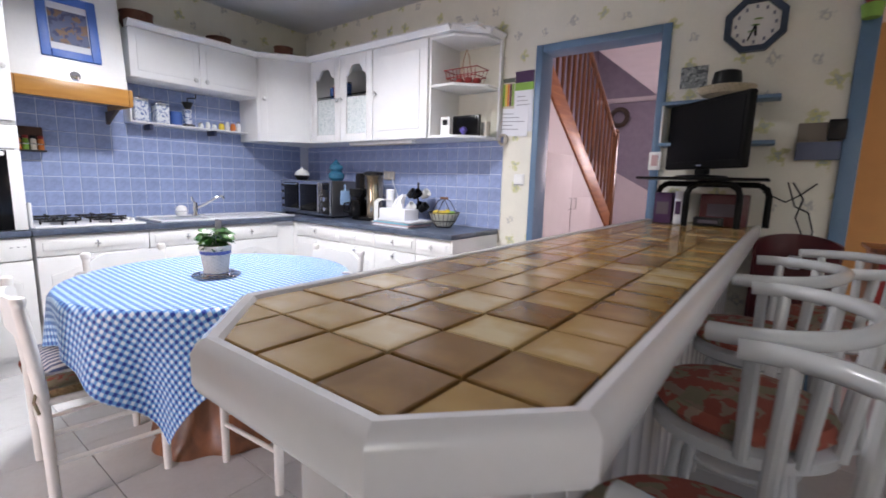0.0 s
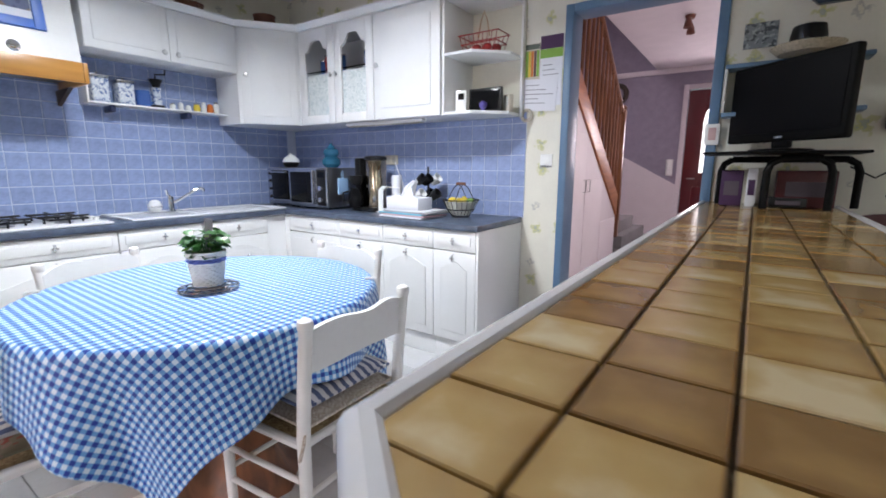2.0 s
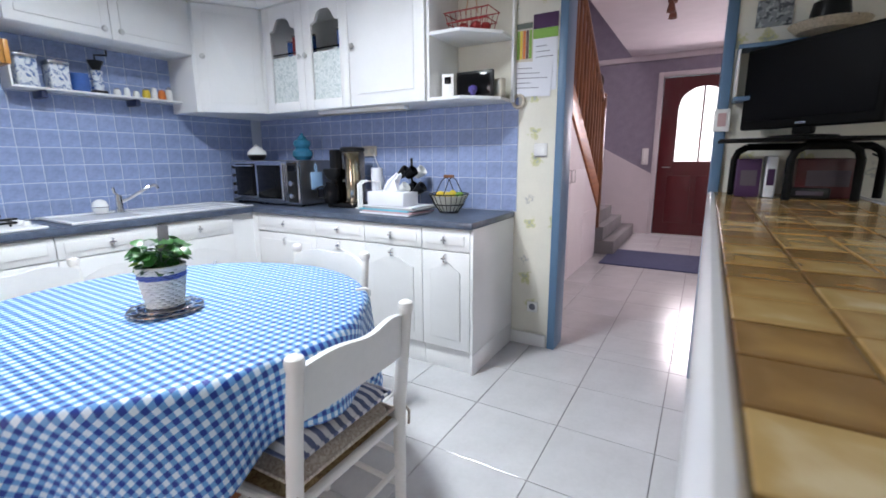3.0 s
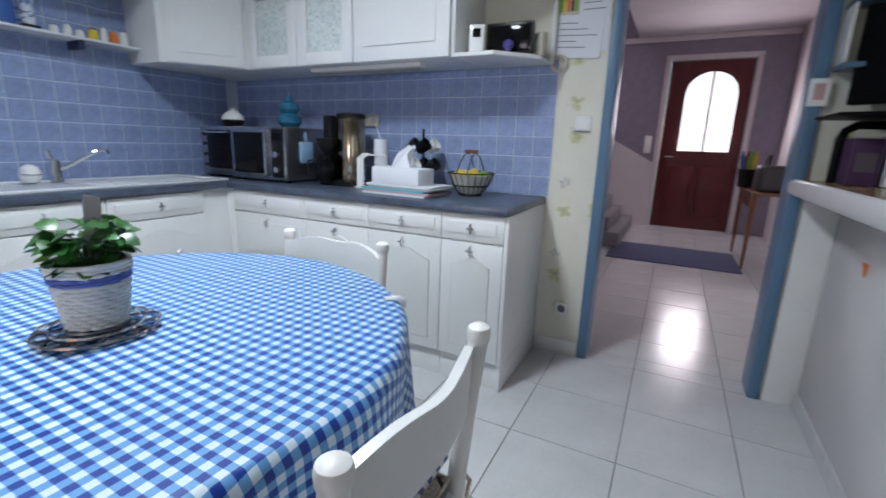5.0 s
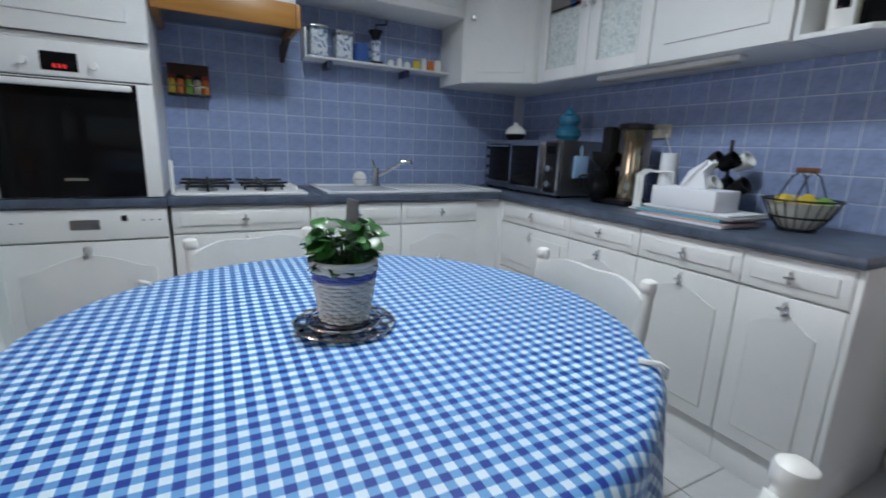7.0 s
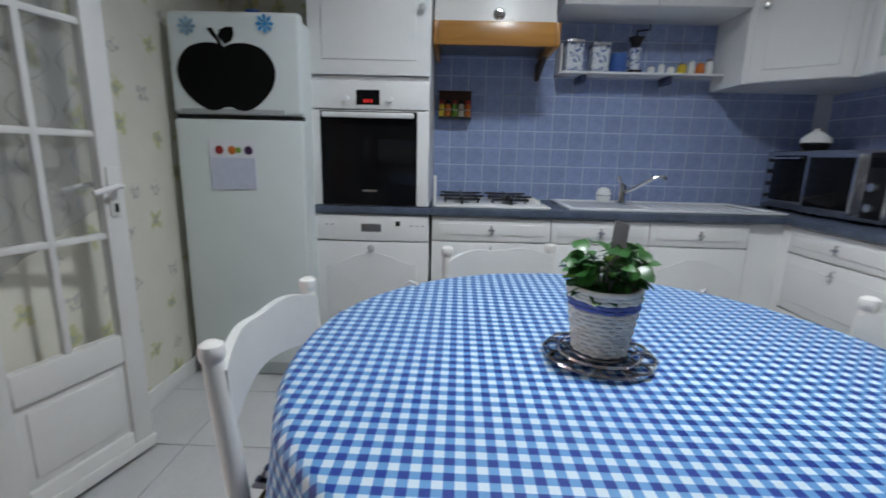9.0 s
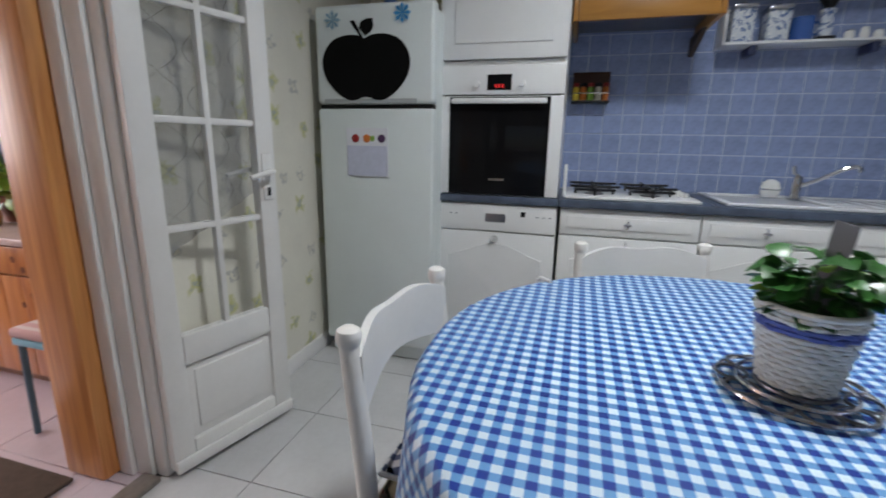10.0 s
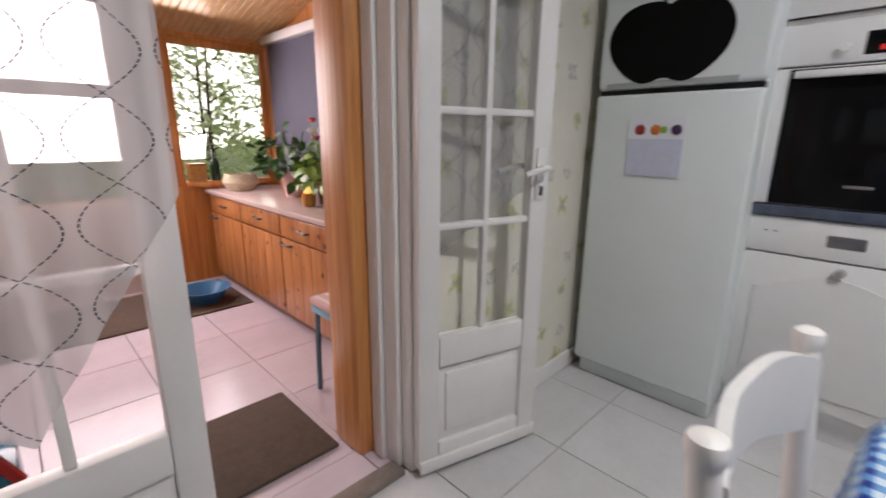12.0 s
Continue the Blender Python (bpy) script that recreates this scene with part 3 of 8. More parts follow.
for y in (VY, -5.15, SOUTH - 0.3):
    box(bm, (4.6, y, 0.55), (4.7, y + 0.1, 2.0))
structure("wall_veranda_far_side", bm, POST_PINE, "varnished pine posts of the veranda", "wall")
floor_veranda = structure("floor_veranda", box(B(), (VX - 0.1, VY - 0.1, -0.12), (4.7, SOUTH - 0.201, -0.006)), FLOOR_GROUT, "pinkish veranda floor tiles", "floor")
bm = B()
for i in range(76):
    x = VX + i * 0.048
    p = [(x, VY, 1.83), (x + 0.042, VY, 1.83), (x + 0.042, SOUTH - 0.2, 2.42), (x, SOUTH - 0.2, 2.42)]
    prism(bm, p, (0, 0, 0.02), 0.003, 1)
prism(bm, [(VX - 0.1, VY - 0.1, 1.86), (4.7, VY - 0.1, 1.86), (4.7, SOUTH - 0.2, 2.445), (VX - 0.1, SOUTH - 0.2, 2.445)], (0, 0, 0.05))
structure("ceiling_veranda", bm, SLAT_PINE, "sloping ceiling of narrow pine boards", "ceiling")
for name, a, b, along in (("window_3", (VX + 0.03, VY - 0.06, 0.75), (1.71, VY - 0.055, 1.79), 0), ("window_4", (1.87, VY - 0.06, 0.69), (4.58, VY - 0.055, 1.79), 0),
                          ("window_5", (4.65, VY + 0.12, 0.57), (4.655, -4.0, 1.98), 1)):
    ob = structure(name, box(B(), a, b), GLASS, "clear veranda window pane", "window")
    ob.visible_shadow = False
bm = B()
box(bm, (VX + 0.02, VY - 0.05, 0.74), (VX + 0.07, VY - 0.01, 1.80), 0.004)
box(bm, (1.66, VY - 0.05, 0.74), (1.72, VY - 0.01, 1.80), 0.004)
box(bm, (VX + 0.071, VY - 0.05, 1.75), (1.659, VY - 0.01, 1.80), 0.004)
box(bm, (VX + 0.071, VY - 0.05, 0.74), (1.659, VY + 0.05, 0.78), 0.004)
structure("trim", bm, POST_PINE, "pine window frame and sill", "window frame")

structure("trim", box(B(), (1.87, VY + 0.002, 0.0), (4.58, VY + 0.014, 0.672), 0.003), M("pale_wall_board", (0.66, 0.58, 0.56), 0.6, var=0.06), "pale boarding under the veranda window", "wall board")

# garden outside
structure("ground", box(B(), (-60, -80, -0.4), (60, 60, -0.2)), M("lawn", (0.07, 0.12, 0.03), 0.95, var=0.4, bump=0.5), "garden lawn seen through the windows", "lawn")
structure("backdrop", box(B(), (-40, -52.1, -1), (60, -52, 22)), glow("bright_hazy_sky", (0.95, 1.0, 0.97), 5.0), "bright hazy sky beyond the garden", "sky")
bm = B()
box(bm, (0.9, -14.2, -0.2), (12, -13.2, 2.6))
prism(bm, [(0.6, -14.6, 2.601), (0.6, -12.8, 2.601), (0.6, -13.7, 3.3)], (12, 0, 0))
house = thing("garden_house", "pale pink rendered outbuilding beyond the veranda", "outbuilding")
part("wall", bm, M("pink_render", (0.46, 0.28, 0.24), 0.9, var=0.1, bump=0.3), house)

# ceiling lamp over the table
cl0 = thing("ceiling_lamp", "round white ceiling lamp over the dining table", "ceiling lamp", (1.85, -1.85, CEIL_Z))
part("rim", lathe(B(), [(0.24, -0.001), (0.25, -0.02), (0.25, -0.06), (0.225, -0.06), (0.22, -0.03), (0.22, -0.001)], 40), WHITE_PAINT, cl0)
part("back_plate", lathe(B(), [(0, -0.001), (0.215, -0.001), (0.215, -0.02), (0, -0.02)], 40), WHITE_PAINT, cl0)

# French door frame, threshold and timber jamb
bm = B()
for s, x in ((1, FD_L), (-1, FD_R)):
    box(bm, (x - 0.05 * s, SOUTH - 0.02, 0), (x + 0.02 * s, SOUTH + 0.03, FD_H + 0.05), 0.008)
    box(bm, (x, SOUTH - 0.09, 0), (x + 0.035 * s, SOUTH - 0.022, FD_H), 0.006)
    box(bm, (x, SOUTH - 0.15, 0), (x + 0.05 * s, SOUTH - 0.092, FD_H), 0.006)
box(bm, (FD_L + 0.021, SOUTH - 0.02, FD_H - 0.03), (FD_R - 0.021, SOUTH + 0.03, FD_H + 0.05), 0.008)
structure("door_3", bm, PVC, "white painted stepped frame of the glazed doors", "door frame")
structure("trim", box(B(), (FD_L + 0.036, SOUTH - 0.055, -0.004), (FD_R - 0.036, SOUTH + 0.02, 0.018), 0.006), M("worn_threshold", (0.24, 0.21, 0.19), 0.4, 0.3, var=0.3, scale=20), "narrow worn metal threshold", "threshold")
bm = box(B(), (FD_L - 0.02, SOUTH - 0.33, 0), (FD_L + 0.10, SOUTH - 0.155, 2.35), 0.012)
box(bm, (FD_R - 0.06, SOUTH - 0.33, 0), (FD_R + 0.06, SOUTH - 0.155, 2.35), 0.012)
structure("trim", bm, POST_PINE, "varnished pine posts outside the glazed doors", "door post")

# ---- French door leaves ----


def french_leaf(name, at, rz, w, label, hinge, g=0.505):
    """A leaf with six panes over a panel; local x runs from the hinge, y is its thickness."""
    leaf = thing(name, label, "door", at, rz)
    t, h, st = 0.045, 2.16, 0.075
    bm = B()
    box(bm, (0, 0, 0.03), (st, t, h), 0.006)
    box(bm, (w - st, 0, 0.03), (w, t, h), 0.006)
    for z0, z1 in ((0.03, 0.115), (g - 0.105, g), (h - 0.09, h)):
        box(bm, (st + 0.001, 0, z0), (w - st - 0.001, t, z1), 0.006)
    part("leaf_frame", bm, PVC, leaf)
    bm = B()
    box(bm, (st, 0.016, 0.115), (w - st, t - 0.016, g - 0.105), 0.002)
    part("panel", box(bm, (st + 0.03, 0.008, 0.145), (w - st - 0.03, t - 0.008, g - 0.135), 0.006), PVC, leaf)
    bm = B()
    box(bm, (-0.0, -0.014, 0.022), (w, 0.0, 0.07), 0.006)
    box(bm, (0, t, 0.022), (w, t + 0.014, 0.07), 0.006)
    part("weather_bar", bm, PVC, leaf)
    part("muntin", box(B(), (w / 2 - 0.011, 0.008, g), (w / 2 + 0.011, t - 0.008, h - 0.09), 0.004), PVC, leaf)
    for z in (0.865, 1.205, 1.545, 1.85):
        part("muntin", box(B(), (st, 0.009, z - 0.011), (w - st, t - 0.009, z + 0.011), 0.004), PVC, leaf)
    zs = (g, 0.865, 1.205, 1.545, 1.85, h - 0.09)
    for x0, x1 in ((st, w / 2 - 0.011), (w / 2 + 0.011, w - st)):
        for z0, z1 in zip(zs, zs[1:]):
            pane = part("pane", box(B(), (x0, 0.02, z0), (x1, 0.024, z1)), GLASS, leaf)
            pane.visible_shadow = False
    for z in (0.25, 0.62, 1.02, 1.75):
        bm = lathe(B(), [(0, -0.05), (0.009, -0.048), (0.009, 0.048), (0, 0.05)], 10, (0.0, hinge, z))
        part("hinge", bm, PVC, leaf)
    return leaf


ANG = math.degrees(math.atan2(0.135, -0.472))
leaf_open = french_leaf("french_door_leaf", (FD_L + 0.02, -3.60, 0), ANG, 0.487, "open white glazed door leaf with six panes", 0.055)
for s in (-1, 1):
    y = 0.0225 + s * 0.0225
    bm = box(B(), (0.425, y, 0.93), (0.465, y + s * 0.008, 1.10), 0.003)
    box(bm, (0.437, y + s * 0.008, 0.955), (0.449, y + s * 0.010, 0.985))
    plate = part("lock_plate", bm, PVC, leaf_open)
    part("lever_handle", tube(B(), [(0.445, y, 1.035), (0.445, y + s * 0.045, 1.035), (0.43, y + s * 0.05, 1.037), (0.345, y + s * 0.05, 1.018)], 0.009, 8), WHITE_PAINT, leaf_open)
    part("keyhole", box(B(), (0.439, y + s * 0.0085, 0.945), (0.451, y + s * 0.011, 0.975)), BLACK, leaf_open)
leaf_shut = french_leaf("french_door_leaf", (FD_R - 0.02, SOUTH - 0.005, 0), 180, 0.487, "closed white glazed door leaf with a sheer curtain", -0.01, 0.487)


def curtain(name, at, rz, outline, wave, label, cloth=SHEER):
    """A hanging sheer cloth; outline(u) gives its lower edge for u from 0 to 1 across the width."""
    w, top = outline["w"], outline["top"]
    bm = B()
    uvl = bm.loops.layers.uv.new("threads")
    nx, nz = 60, 50
    grid = []
    for i in range(nx + 1):
        u = i / nx
        zb = outline["low"](u)
        col = []
        for j in range(nz + 1):
            z = top + (zb - top) * j / nz
            y = wave * math.sin(u * 38 + 0.8 * math.sin(z * 3)) * (0.5 + 0.5 * j / nz)
            col.append(bm.verts.new((u * w, y, z)))
        grid.append(col)
    for i in range(nx):
        for j in range(nz):
            f = bm.faces.new((grid[i][j], grid[i + 1][j], grid[i + 1][j + 1], grid[i][j + 1]))
            for lp in f.loops:
                lp[uvl].uv = (lp.vert.co.x * outline["full"], lp.vert.co.z)
    return single(name, bm, cloth, label, "curtain", at, rz, smooth=80)


curtain("sheer_curtain", (FD_R - 0.03, SOUTH + 0.058, 0), 180,
        {"w": 0.47, "top": 2.1, "full": 1.0, "low": lambda u: 0.60 + 0.42 * abs(u - 0.42) / 0.58 if u > 0.42 else 0.60 + 0.3 * (0.42 - u)}, 0.007,
        "sheer white curtain with stitched wavy lines, drawn to a point")
c2 = curtain("sheer_curtain", (FD_L + 0.02, -3.60, 0), ANG,
             {"w": 0.40, "top": 2.08, "full": 1.0, "low": lambda u: 0.75 + 0.22 * u}, 0.006,
             "sheer curtain with stitched wavy lines behind the panes, shade put into its grey", SHEER_SHADED)
c2.location += Matrix.Rotation(radians(ANG), 3, "Z") @ Vector((0.05, 0.052, 0))

# ---- kitchen cabinets ----


def arch_line(w, h, rise, m, n=18):
    """Outline of a raised field with a cathedral top, in x and z."""
    x0, x1, z0, z1 = m, w - m, m, h - m - rise
    pts = [(x0, z0), (x1, z0), (x1, z1)]
    for i in range(1, n):
        u = i / n
        s = math.sin(math.pi * u)
        pts.append((x1 + (x0 - x1) * u, z1 + rise * s ** 1.6 if rise else z1))
    pts.append((x0, z1))
    return pts


def panel_front(name, parent, w, h, rise, at, turn, label="", margin=0.055, knob=None, handle=None):
    """A lacquered front with a moulded field. Local: x across, -y to the room, z up; turn is the angle about z."""
    ob = new(name)
    ob.parent = parent
    ob.matrix_basis = pose(*at, 0, 0, turn)
    ob.empty_display_size = 0.02
    bm = box(B(), (0.0015, -0.02, 0.0015), (w - 0.0015, 0, h - 0.0015), 0.004)
    if w > 2.6 * margin and h > 2.2 * margin:
        pts = arch_line(w, h, rise, margin)
        prism(bm, [(x, -0.0185, z) for x, z in pts], (0, -0.0085, 0), 0.0055, 2)
    me = mesh_of("front", bm, WHITE_LAC)
    ob2 = new(name, me)
    ob2.parent = parent
    ob2.matrix_basis = ob.matrix_basis
    bpy.data.objects.remove(ob)
    ob2.name = name
    tagged(ob2, label)
    if knob:
        bm = lathe(B(), [(0.006, 0), (0.006, 0.012), (0.016, 0.016), (0.018, 0.024), (0.012, 0.032), (0, 0.034)], 16)
        bmesh.ops.rotate(bm, verts=bm.verts[:], cent=(0, 0, 0), matrix=Matrix.Rotation(radians(90), 3, "X"))
        bmesh.ops.translate(bm, verts=bm.verts[:], vec=(knob[0], -0.02, knob[1]))
        part("knob", bm, KNOB, ob2, "pale metal-rimmed knob")
    if handle:
        x, z = handle
        bm = tube(B(), [(x, -0.02, z + 0.022), (x, -0.038, z + 0.018), (x, -0.041, z), (x, -0.038, z - 0.018), (x, -0.02, z - 0.022)], 0.0055, 8)
        tube(bm, [(x - 0.016, -0.040, z), (x + 0.016, -0.040, z)], 0.006, 8)
        part("handle", bm, CHROME, ob2, "small chrome cross handle")
    return ob2


def carcass(bm, w, d, z0, z1, open_front=False):
    """A cabinet body with its back at y=0 and its front at -d."""
    t = 0.018
    if not open_front:
        return box(bm, (0.001, -d, z0), (w - 0.001, -0.002, z1), 0.002)
    box(bm, (0.001, -d, z0), (t, -0.002, z1))
    box(bm, (w - t, -d, z0), (w - 0.001, -0.002, z1))
    box(bm, (t, -d, z0), (w - t, -0.002, z0 + t))
    box(bm, (t, -d, z1 - t), (w - t, -0.002, z1))
    box(bm, (t, -0.01, z0 + t), (w - t, -0.002, z1 - t))
    return bm


def base_unit(at, turn, w, drawers, label, rise=0.05, knob_side=0.5, group="base cabinets"):
    """A floor cabinet: plinth, body, drawer front and one arched door."""
    unit = thing("base_cabinet", label, "cabinet", at, turn, group)
    part("body", carcass(B(), w, 0.578, 0.13, 0.86), WHITE_LAC, unit)
    part("plinth", box(B(), (0.001, -0.575, 0.0), (w - 0.001, -0.557, 0.128), 0.002), WHITE_LAC, unit)
    x = 0.0
    for dw in drawers:
        panel_front("drawer", unit, dw, 0.125, 0, (x, -0.58, 0.73), 0, margin=0.034, handle=(dw / 2, 0.062))
        x += dw
    return unit


# microwave side: units run along x
N_UNITS = ((0.64, 0.595), (1.235, 0.43), (1.665, 0.43), (2.095, 0.315))
for i, (x, w) in enumerate(N_UNITS):
    u = base_unit((x, -0.004, 0), 0, w, (w,), ("white base cabinet with arched doors under the blue worktop", "narrow white base cabinet at the worktop's end")[i == 3])
    if i == 0:
        panel_front("drawer", u, w, 0.285, 0, (0, -0.58, 0.44), 0, margin=0.05, handle=(w / 2, 0.235))
        panel_front("drawer", u, w, 0.295, 0, (0, -0.58, 0.14), 0, margin=0.05, handle=(w / 2, 0.24))
    else:
        panel_front("door", u, w, 0.585, 0.055, (0, -0.58, 0.14), 0, margin=0.06, handle=(w / 2, 0.545))
end_panel = thing("end_panel", "plain white side panel closing the cabinet row", "panel", (2.411, 0, 0))
part("board", box(B(), (0, -0.602, 0.13), (0.018, -0.004, 0.861), 0.002), WHITE_LAC, end_panel)
part("plinth_return", box(B(), (0, -0.602, 0), (0.018, -0.004, 0.1285), 0.002), WHITE_LAC, end_panel)
# hob side: units run along y
for y, w, kind in ((-2.415, 0.615, "hob"), (-1.798, 0.508, "sink"), (-1.288, 0.508, "sink")):
    u = base_unit((0.004, y, 0), 90, w, (w,), "white base cabinet with an arched door beside the " + kind)
    panel_front("door", u, w, 0.585, 0.055, (0, -0.58, 0.14), 0, margin=0.06, handle=(w / 2, 0.545) if kind == "hob" else None)
corner = thing("corner_filler", "white corner filler between the two cabinet rows", "cabinet", (0, 0, 0))
bm = box(B(), (0.566, -0.778, 0.0), (0.584, -0.6, 0.86), 0.002)
box(bm, (0.584, -0.602, 0.0), (0.638, -0.584, 0.86), 0.002)
part("panel", bm, WHITE_LAC, corner)

# worktop, an L with rounded front
wt = thing("worktop", "slate-blue mottled laminate worktop on the base cabinets", "worktop")
bm = B()
box(bm, (0.003, -2.425, 0.862), (0.625, -0.626, 0.90), 0.006)
part("slab", bm, WORKTOP, wt)
part("slab", box(B(), (0.003, -0.625, 0.862), (2.432, -0.003, 0.90), 0.006), WORKTOP, wt)
part("slab", box(B(), (0.003, -3.03, 0.862), (0.622, -2.427, 0.90), 0.004), WORKTOP, wt)
part("edge_strip", box(B(), (0.05, -1.757, 0.9005), (0.624, -1.749, 0.9025)), GREY_METAL, wt)

# dishwasher
dw = thing("dishwasher", "white built-in dishwasher with an arched panelled front", "dishwasher", (0.004, -3.027, 0), 90)
part("body", carcass(B(), 0.598, 0.57, 0.10, 0.858), WHITE_LAC, dw)
part("plinth", box(B(), (0.001, -0.545, 0.0), (0.597, -0.53, 0.13), 0.002), WHITE_LAC, dw)
panel_front("door", dw, 0.598, 0.575, 0.07, (0, -0.58, 0.14), 0, margin=0.06, knob=(0.3, 0.545))
bm = box(B(), (0.003, -0.605, 0.72), (0.595, -0.57, 0.856), 0.006)
panel = part("control_panel", bm, WHITE_LAC, dw, "white control panel")
part("grip", box(B(), (0.245, -0.607, 0.765), (0.35, -0.6, 0.81), 0.006), GREY_METAL, panel)
part("button", box(B(), (0.425, -0.609, 0.80), (0.447, -0.603, 0.825), 0.002), BLACK, panel)
for x in (0.06, 0.09, 0.5, 0.53, 0.56):
    part("mark", box(B(), (x, -0.607, 0.80), (x + 0.012, -0.604, 0.804)), INK, panel)

# oven column
oc = thing("oven_cabinet", "tall white cabinet holding the built-in oven", "cabinet", (0.004, -3.03, 0), 90)
bm = B()
box(bm, (0.001, -0.585, 0.902), (0.018, -0.002, 2.33))
box(bm, (0.577, -0.585, 0.902), (0.594, -0.002, 2.33))
box(bm, (0.018, -0.585, 1.515), (0.577, -0.002, 1.533))
box(bm, (0.018, -0.585, 2.31), (0.577, -0.002, 2.33))
box(bm, (0.018, -0.012, 0.902), (0.577, -0.002, 2.31))
part("body", bm, WHITE_LAC, oc)
panel_front("door", oc, 0.594, 0.78, 0, (0, -0.586, 1.536), 0, margin=0.07, knob=(0.555, 0.30))
part("cornice", box(B(), (-0.01, -0.63, 2.331), (0.605, -0.002, 2.385), 0.02), WHITE_LAC, oc)
ov = thing("oven", "white built-in oven with black glass door", "oven", (0.004, -3.03, 0), 90)
part("body", box(B(), (0.022, -0.585, 0.904), (0.573, -0.03, 1.505)), BLACK, ov)
part("door_frame", box(B(), (0.0, -0.612, 0.904), (0.594, -0.588, 1.372), 0.004), WHITE_LAC, ov)
part("door_glass", box(B(), (0.055, -0.6165, 0.906), (0.535, -0.606, 1.368), 0.003), BLACK_GLASS, ov)
part("handle", box(B(), (0.07, -0.65, 1.335), (0.52, -0.625, 1.36), 0.008), WHITE_LAC, ov)
for x in (0.09, 0.5):
    part("bracket", box(B(), (x - 0.008, -0.63, 1.342), (x + 0.008, -0.61, 1.354)), WHITE_LAC, ov)
cp = part("control_panel", box(B(), (0.0, -0.612, 1.378), (0.594, -0.588, 1.51), 0.005), WHITE_LAC, ov)
part("display", box(B(), (0.235, -0.615, 1.398), (0.35, -0.608, 1.468), 0.002), BLACK_GLASS, cp)
for k in range(3):
    part("digit", box(B(), (0.272 + k * 0.016, -0.6165, 1.408), (0.282 + k * 0.016, -0.6145, 1.424)), SCREEN_RED, cp)
for x in (0.185, 0.40):
    bm = lathe(B(), [(0.016, 0), (0.014, 0.02), (0, 0.021)], 16)
    bmesh.ops.rotate(bm, verts=bm.verts[:], cent=(0, 0, 0), matrix=Matrix.Rotation(radians(90), 3, "X"))
    bmesh.ops.translate(bm, verts=bm.verts[:], vec=(x, -0.612, 1.425))
    part("dial", bm, WHITE_LAC, cp)
part("badge", box(B(), (0.26, -0.6185, 0.975), (0.335, -0.6155, 0.985)), STEEL, ov)

# fridge
fr = thing("fridge_freezer", "white two-door fridge freezer with rounded top", "fridge", (0.06, -3.615, 0), 90)
part("body", box(B(), (0.005, -0.64, 0.03), (0.60, 0, 1.75), 0.02, 3), FRIDGE, fr)
part("lower_door", box(B(), (0.0, -0.705, 0.085), (0.605, -0.645, 1.305), 0.016, 3), FRIDGE, fr)
fd = part("upper_door", box(B(), (0.0, -0.705, 1.325), (0.605, -0.645, 1.768), 0.022, 4), FRIDGE, fr)
part("grip_strip", box(B(), (0.04, -0.7075, 1.327), (0.52, -0.70, 1.35), 0.003), M("grey_grip", (0.36, 0.38, 0.39), 0.4), fd, "grey grip strip")
part("kick_plate", box(B(), (0.01, -0.66, 0.0), (0.595, -0.60, 0.078), 0.01), FRIDGE, fr)
part("gasket", box(B(), (0.01, -0.69, 1.306), (0.595, -0.648, 1.324)), BLACK, fr)
# chalkboard sticker shaped like an apple
half = [Vector(p) * 0.0025 for p in ((0, 51), (14, 57), (40, 58), (66, 50), (83, 32), (90, 10), (85, -14), (71, -34), (52, -50), (34, -58), (18, -57), (8, -53), (0, -52))]
pts = []
for i in range(len(half) - 1):
    p0, p1, p2, p3 = half[max(i - 1, 0)], half[i], half[i + 1], half[min(i + 2, len(half) - 1)]
    for k in range(3):
        u = k / 3
        q = 0.5 * (2 * p1 + (p2 - p0) * u + (2 * p0 - 5 * p1 + 4 * p2 - p3) * u * u + (3 * p1 - p0 - 3 * p2 + p3) * u ** 3)
        pts.append((q.x, 0, q.y))
pts += [(-x, 0, z) for x, y, z in pts[:0:-1]]
bm = prism(B(), pts, (0, -0.002, 0))
prism(bm, [(-0.075, 0, 0.205), (-0.052, 0, 0.208), (-0.008, 0, 0.128), (-0.022, 0, 0.135)], (0, -0.0024, 0))
prism(bm, [(0.004, 0, 0.140), (-0.028, 0, 0.172), (-0.018, 0, 0.200), (0.012, 0, 0.212), (0.042, 0, 0.212), (0.045, 0, 0.180), (0.032, 0, 0.155)], (0, -0.0024, 0))
single("apple_chalkboard", bm, BLACK_MATT, "black apple-shaped chalkboard stuck on the fridge", "chalkboard", (0.767, -3.352, 1.488), 90, smooth=0)
cal = thing("wall_calendar", "small paper calendar with fruit pictures on the fridge", "calendar", (0.7665, -3.35, 1.1), 90)
part("sheet", box(B(), (-0.11, -0.003, -0.12), (0.11, -0.0005, 0.115)), PAPER_WHITE, cal)
part("backing", box(B(), (-0.105, -0.006, -0.115), (0.105, -0.0035, 0.03)), M("calendar_grid_paper", (0.55, 0.57, 0.70), 0.9, var=0.08, scale=40), cal)
for x, m, r in ((-0.06, RED, 0.02), (0.0, ORANGE, 0.02), (0.03, GREEN, 0.014), (0.078, PURPLE, 0.02)):
    bm = lathe(B(), [(0, 0), (r * 0.8, 0), (r, 0.003), (r * 0.8, 0.005), (0, 0.005)], 14)
    bmesh.ops.rotate(bm, verts=bm.verts[:], cent=(0, 0, 0), matrix=Matrix.Rotation(radians(90), 3, "X"))
    bmesh.ops.translate(bm, verts=bm.verts[:], vec=(x, -0.003, 0.065))
    part("picture", bm, m, cal)
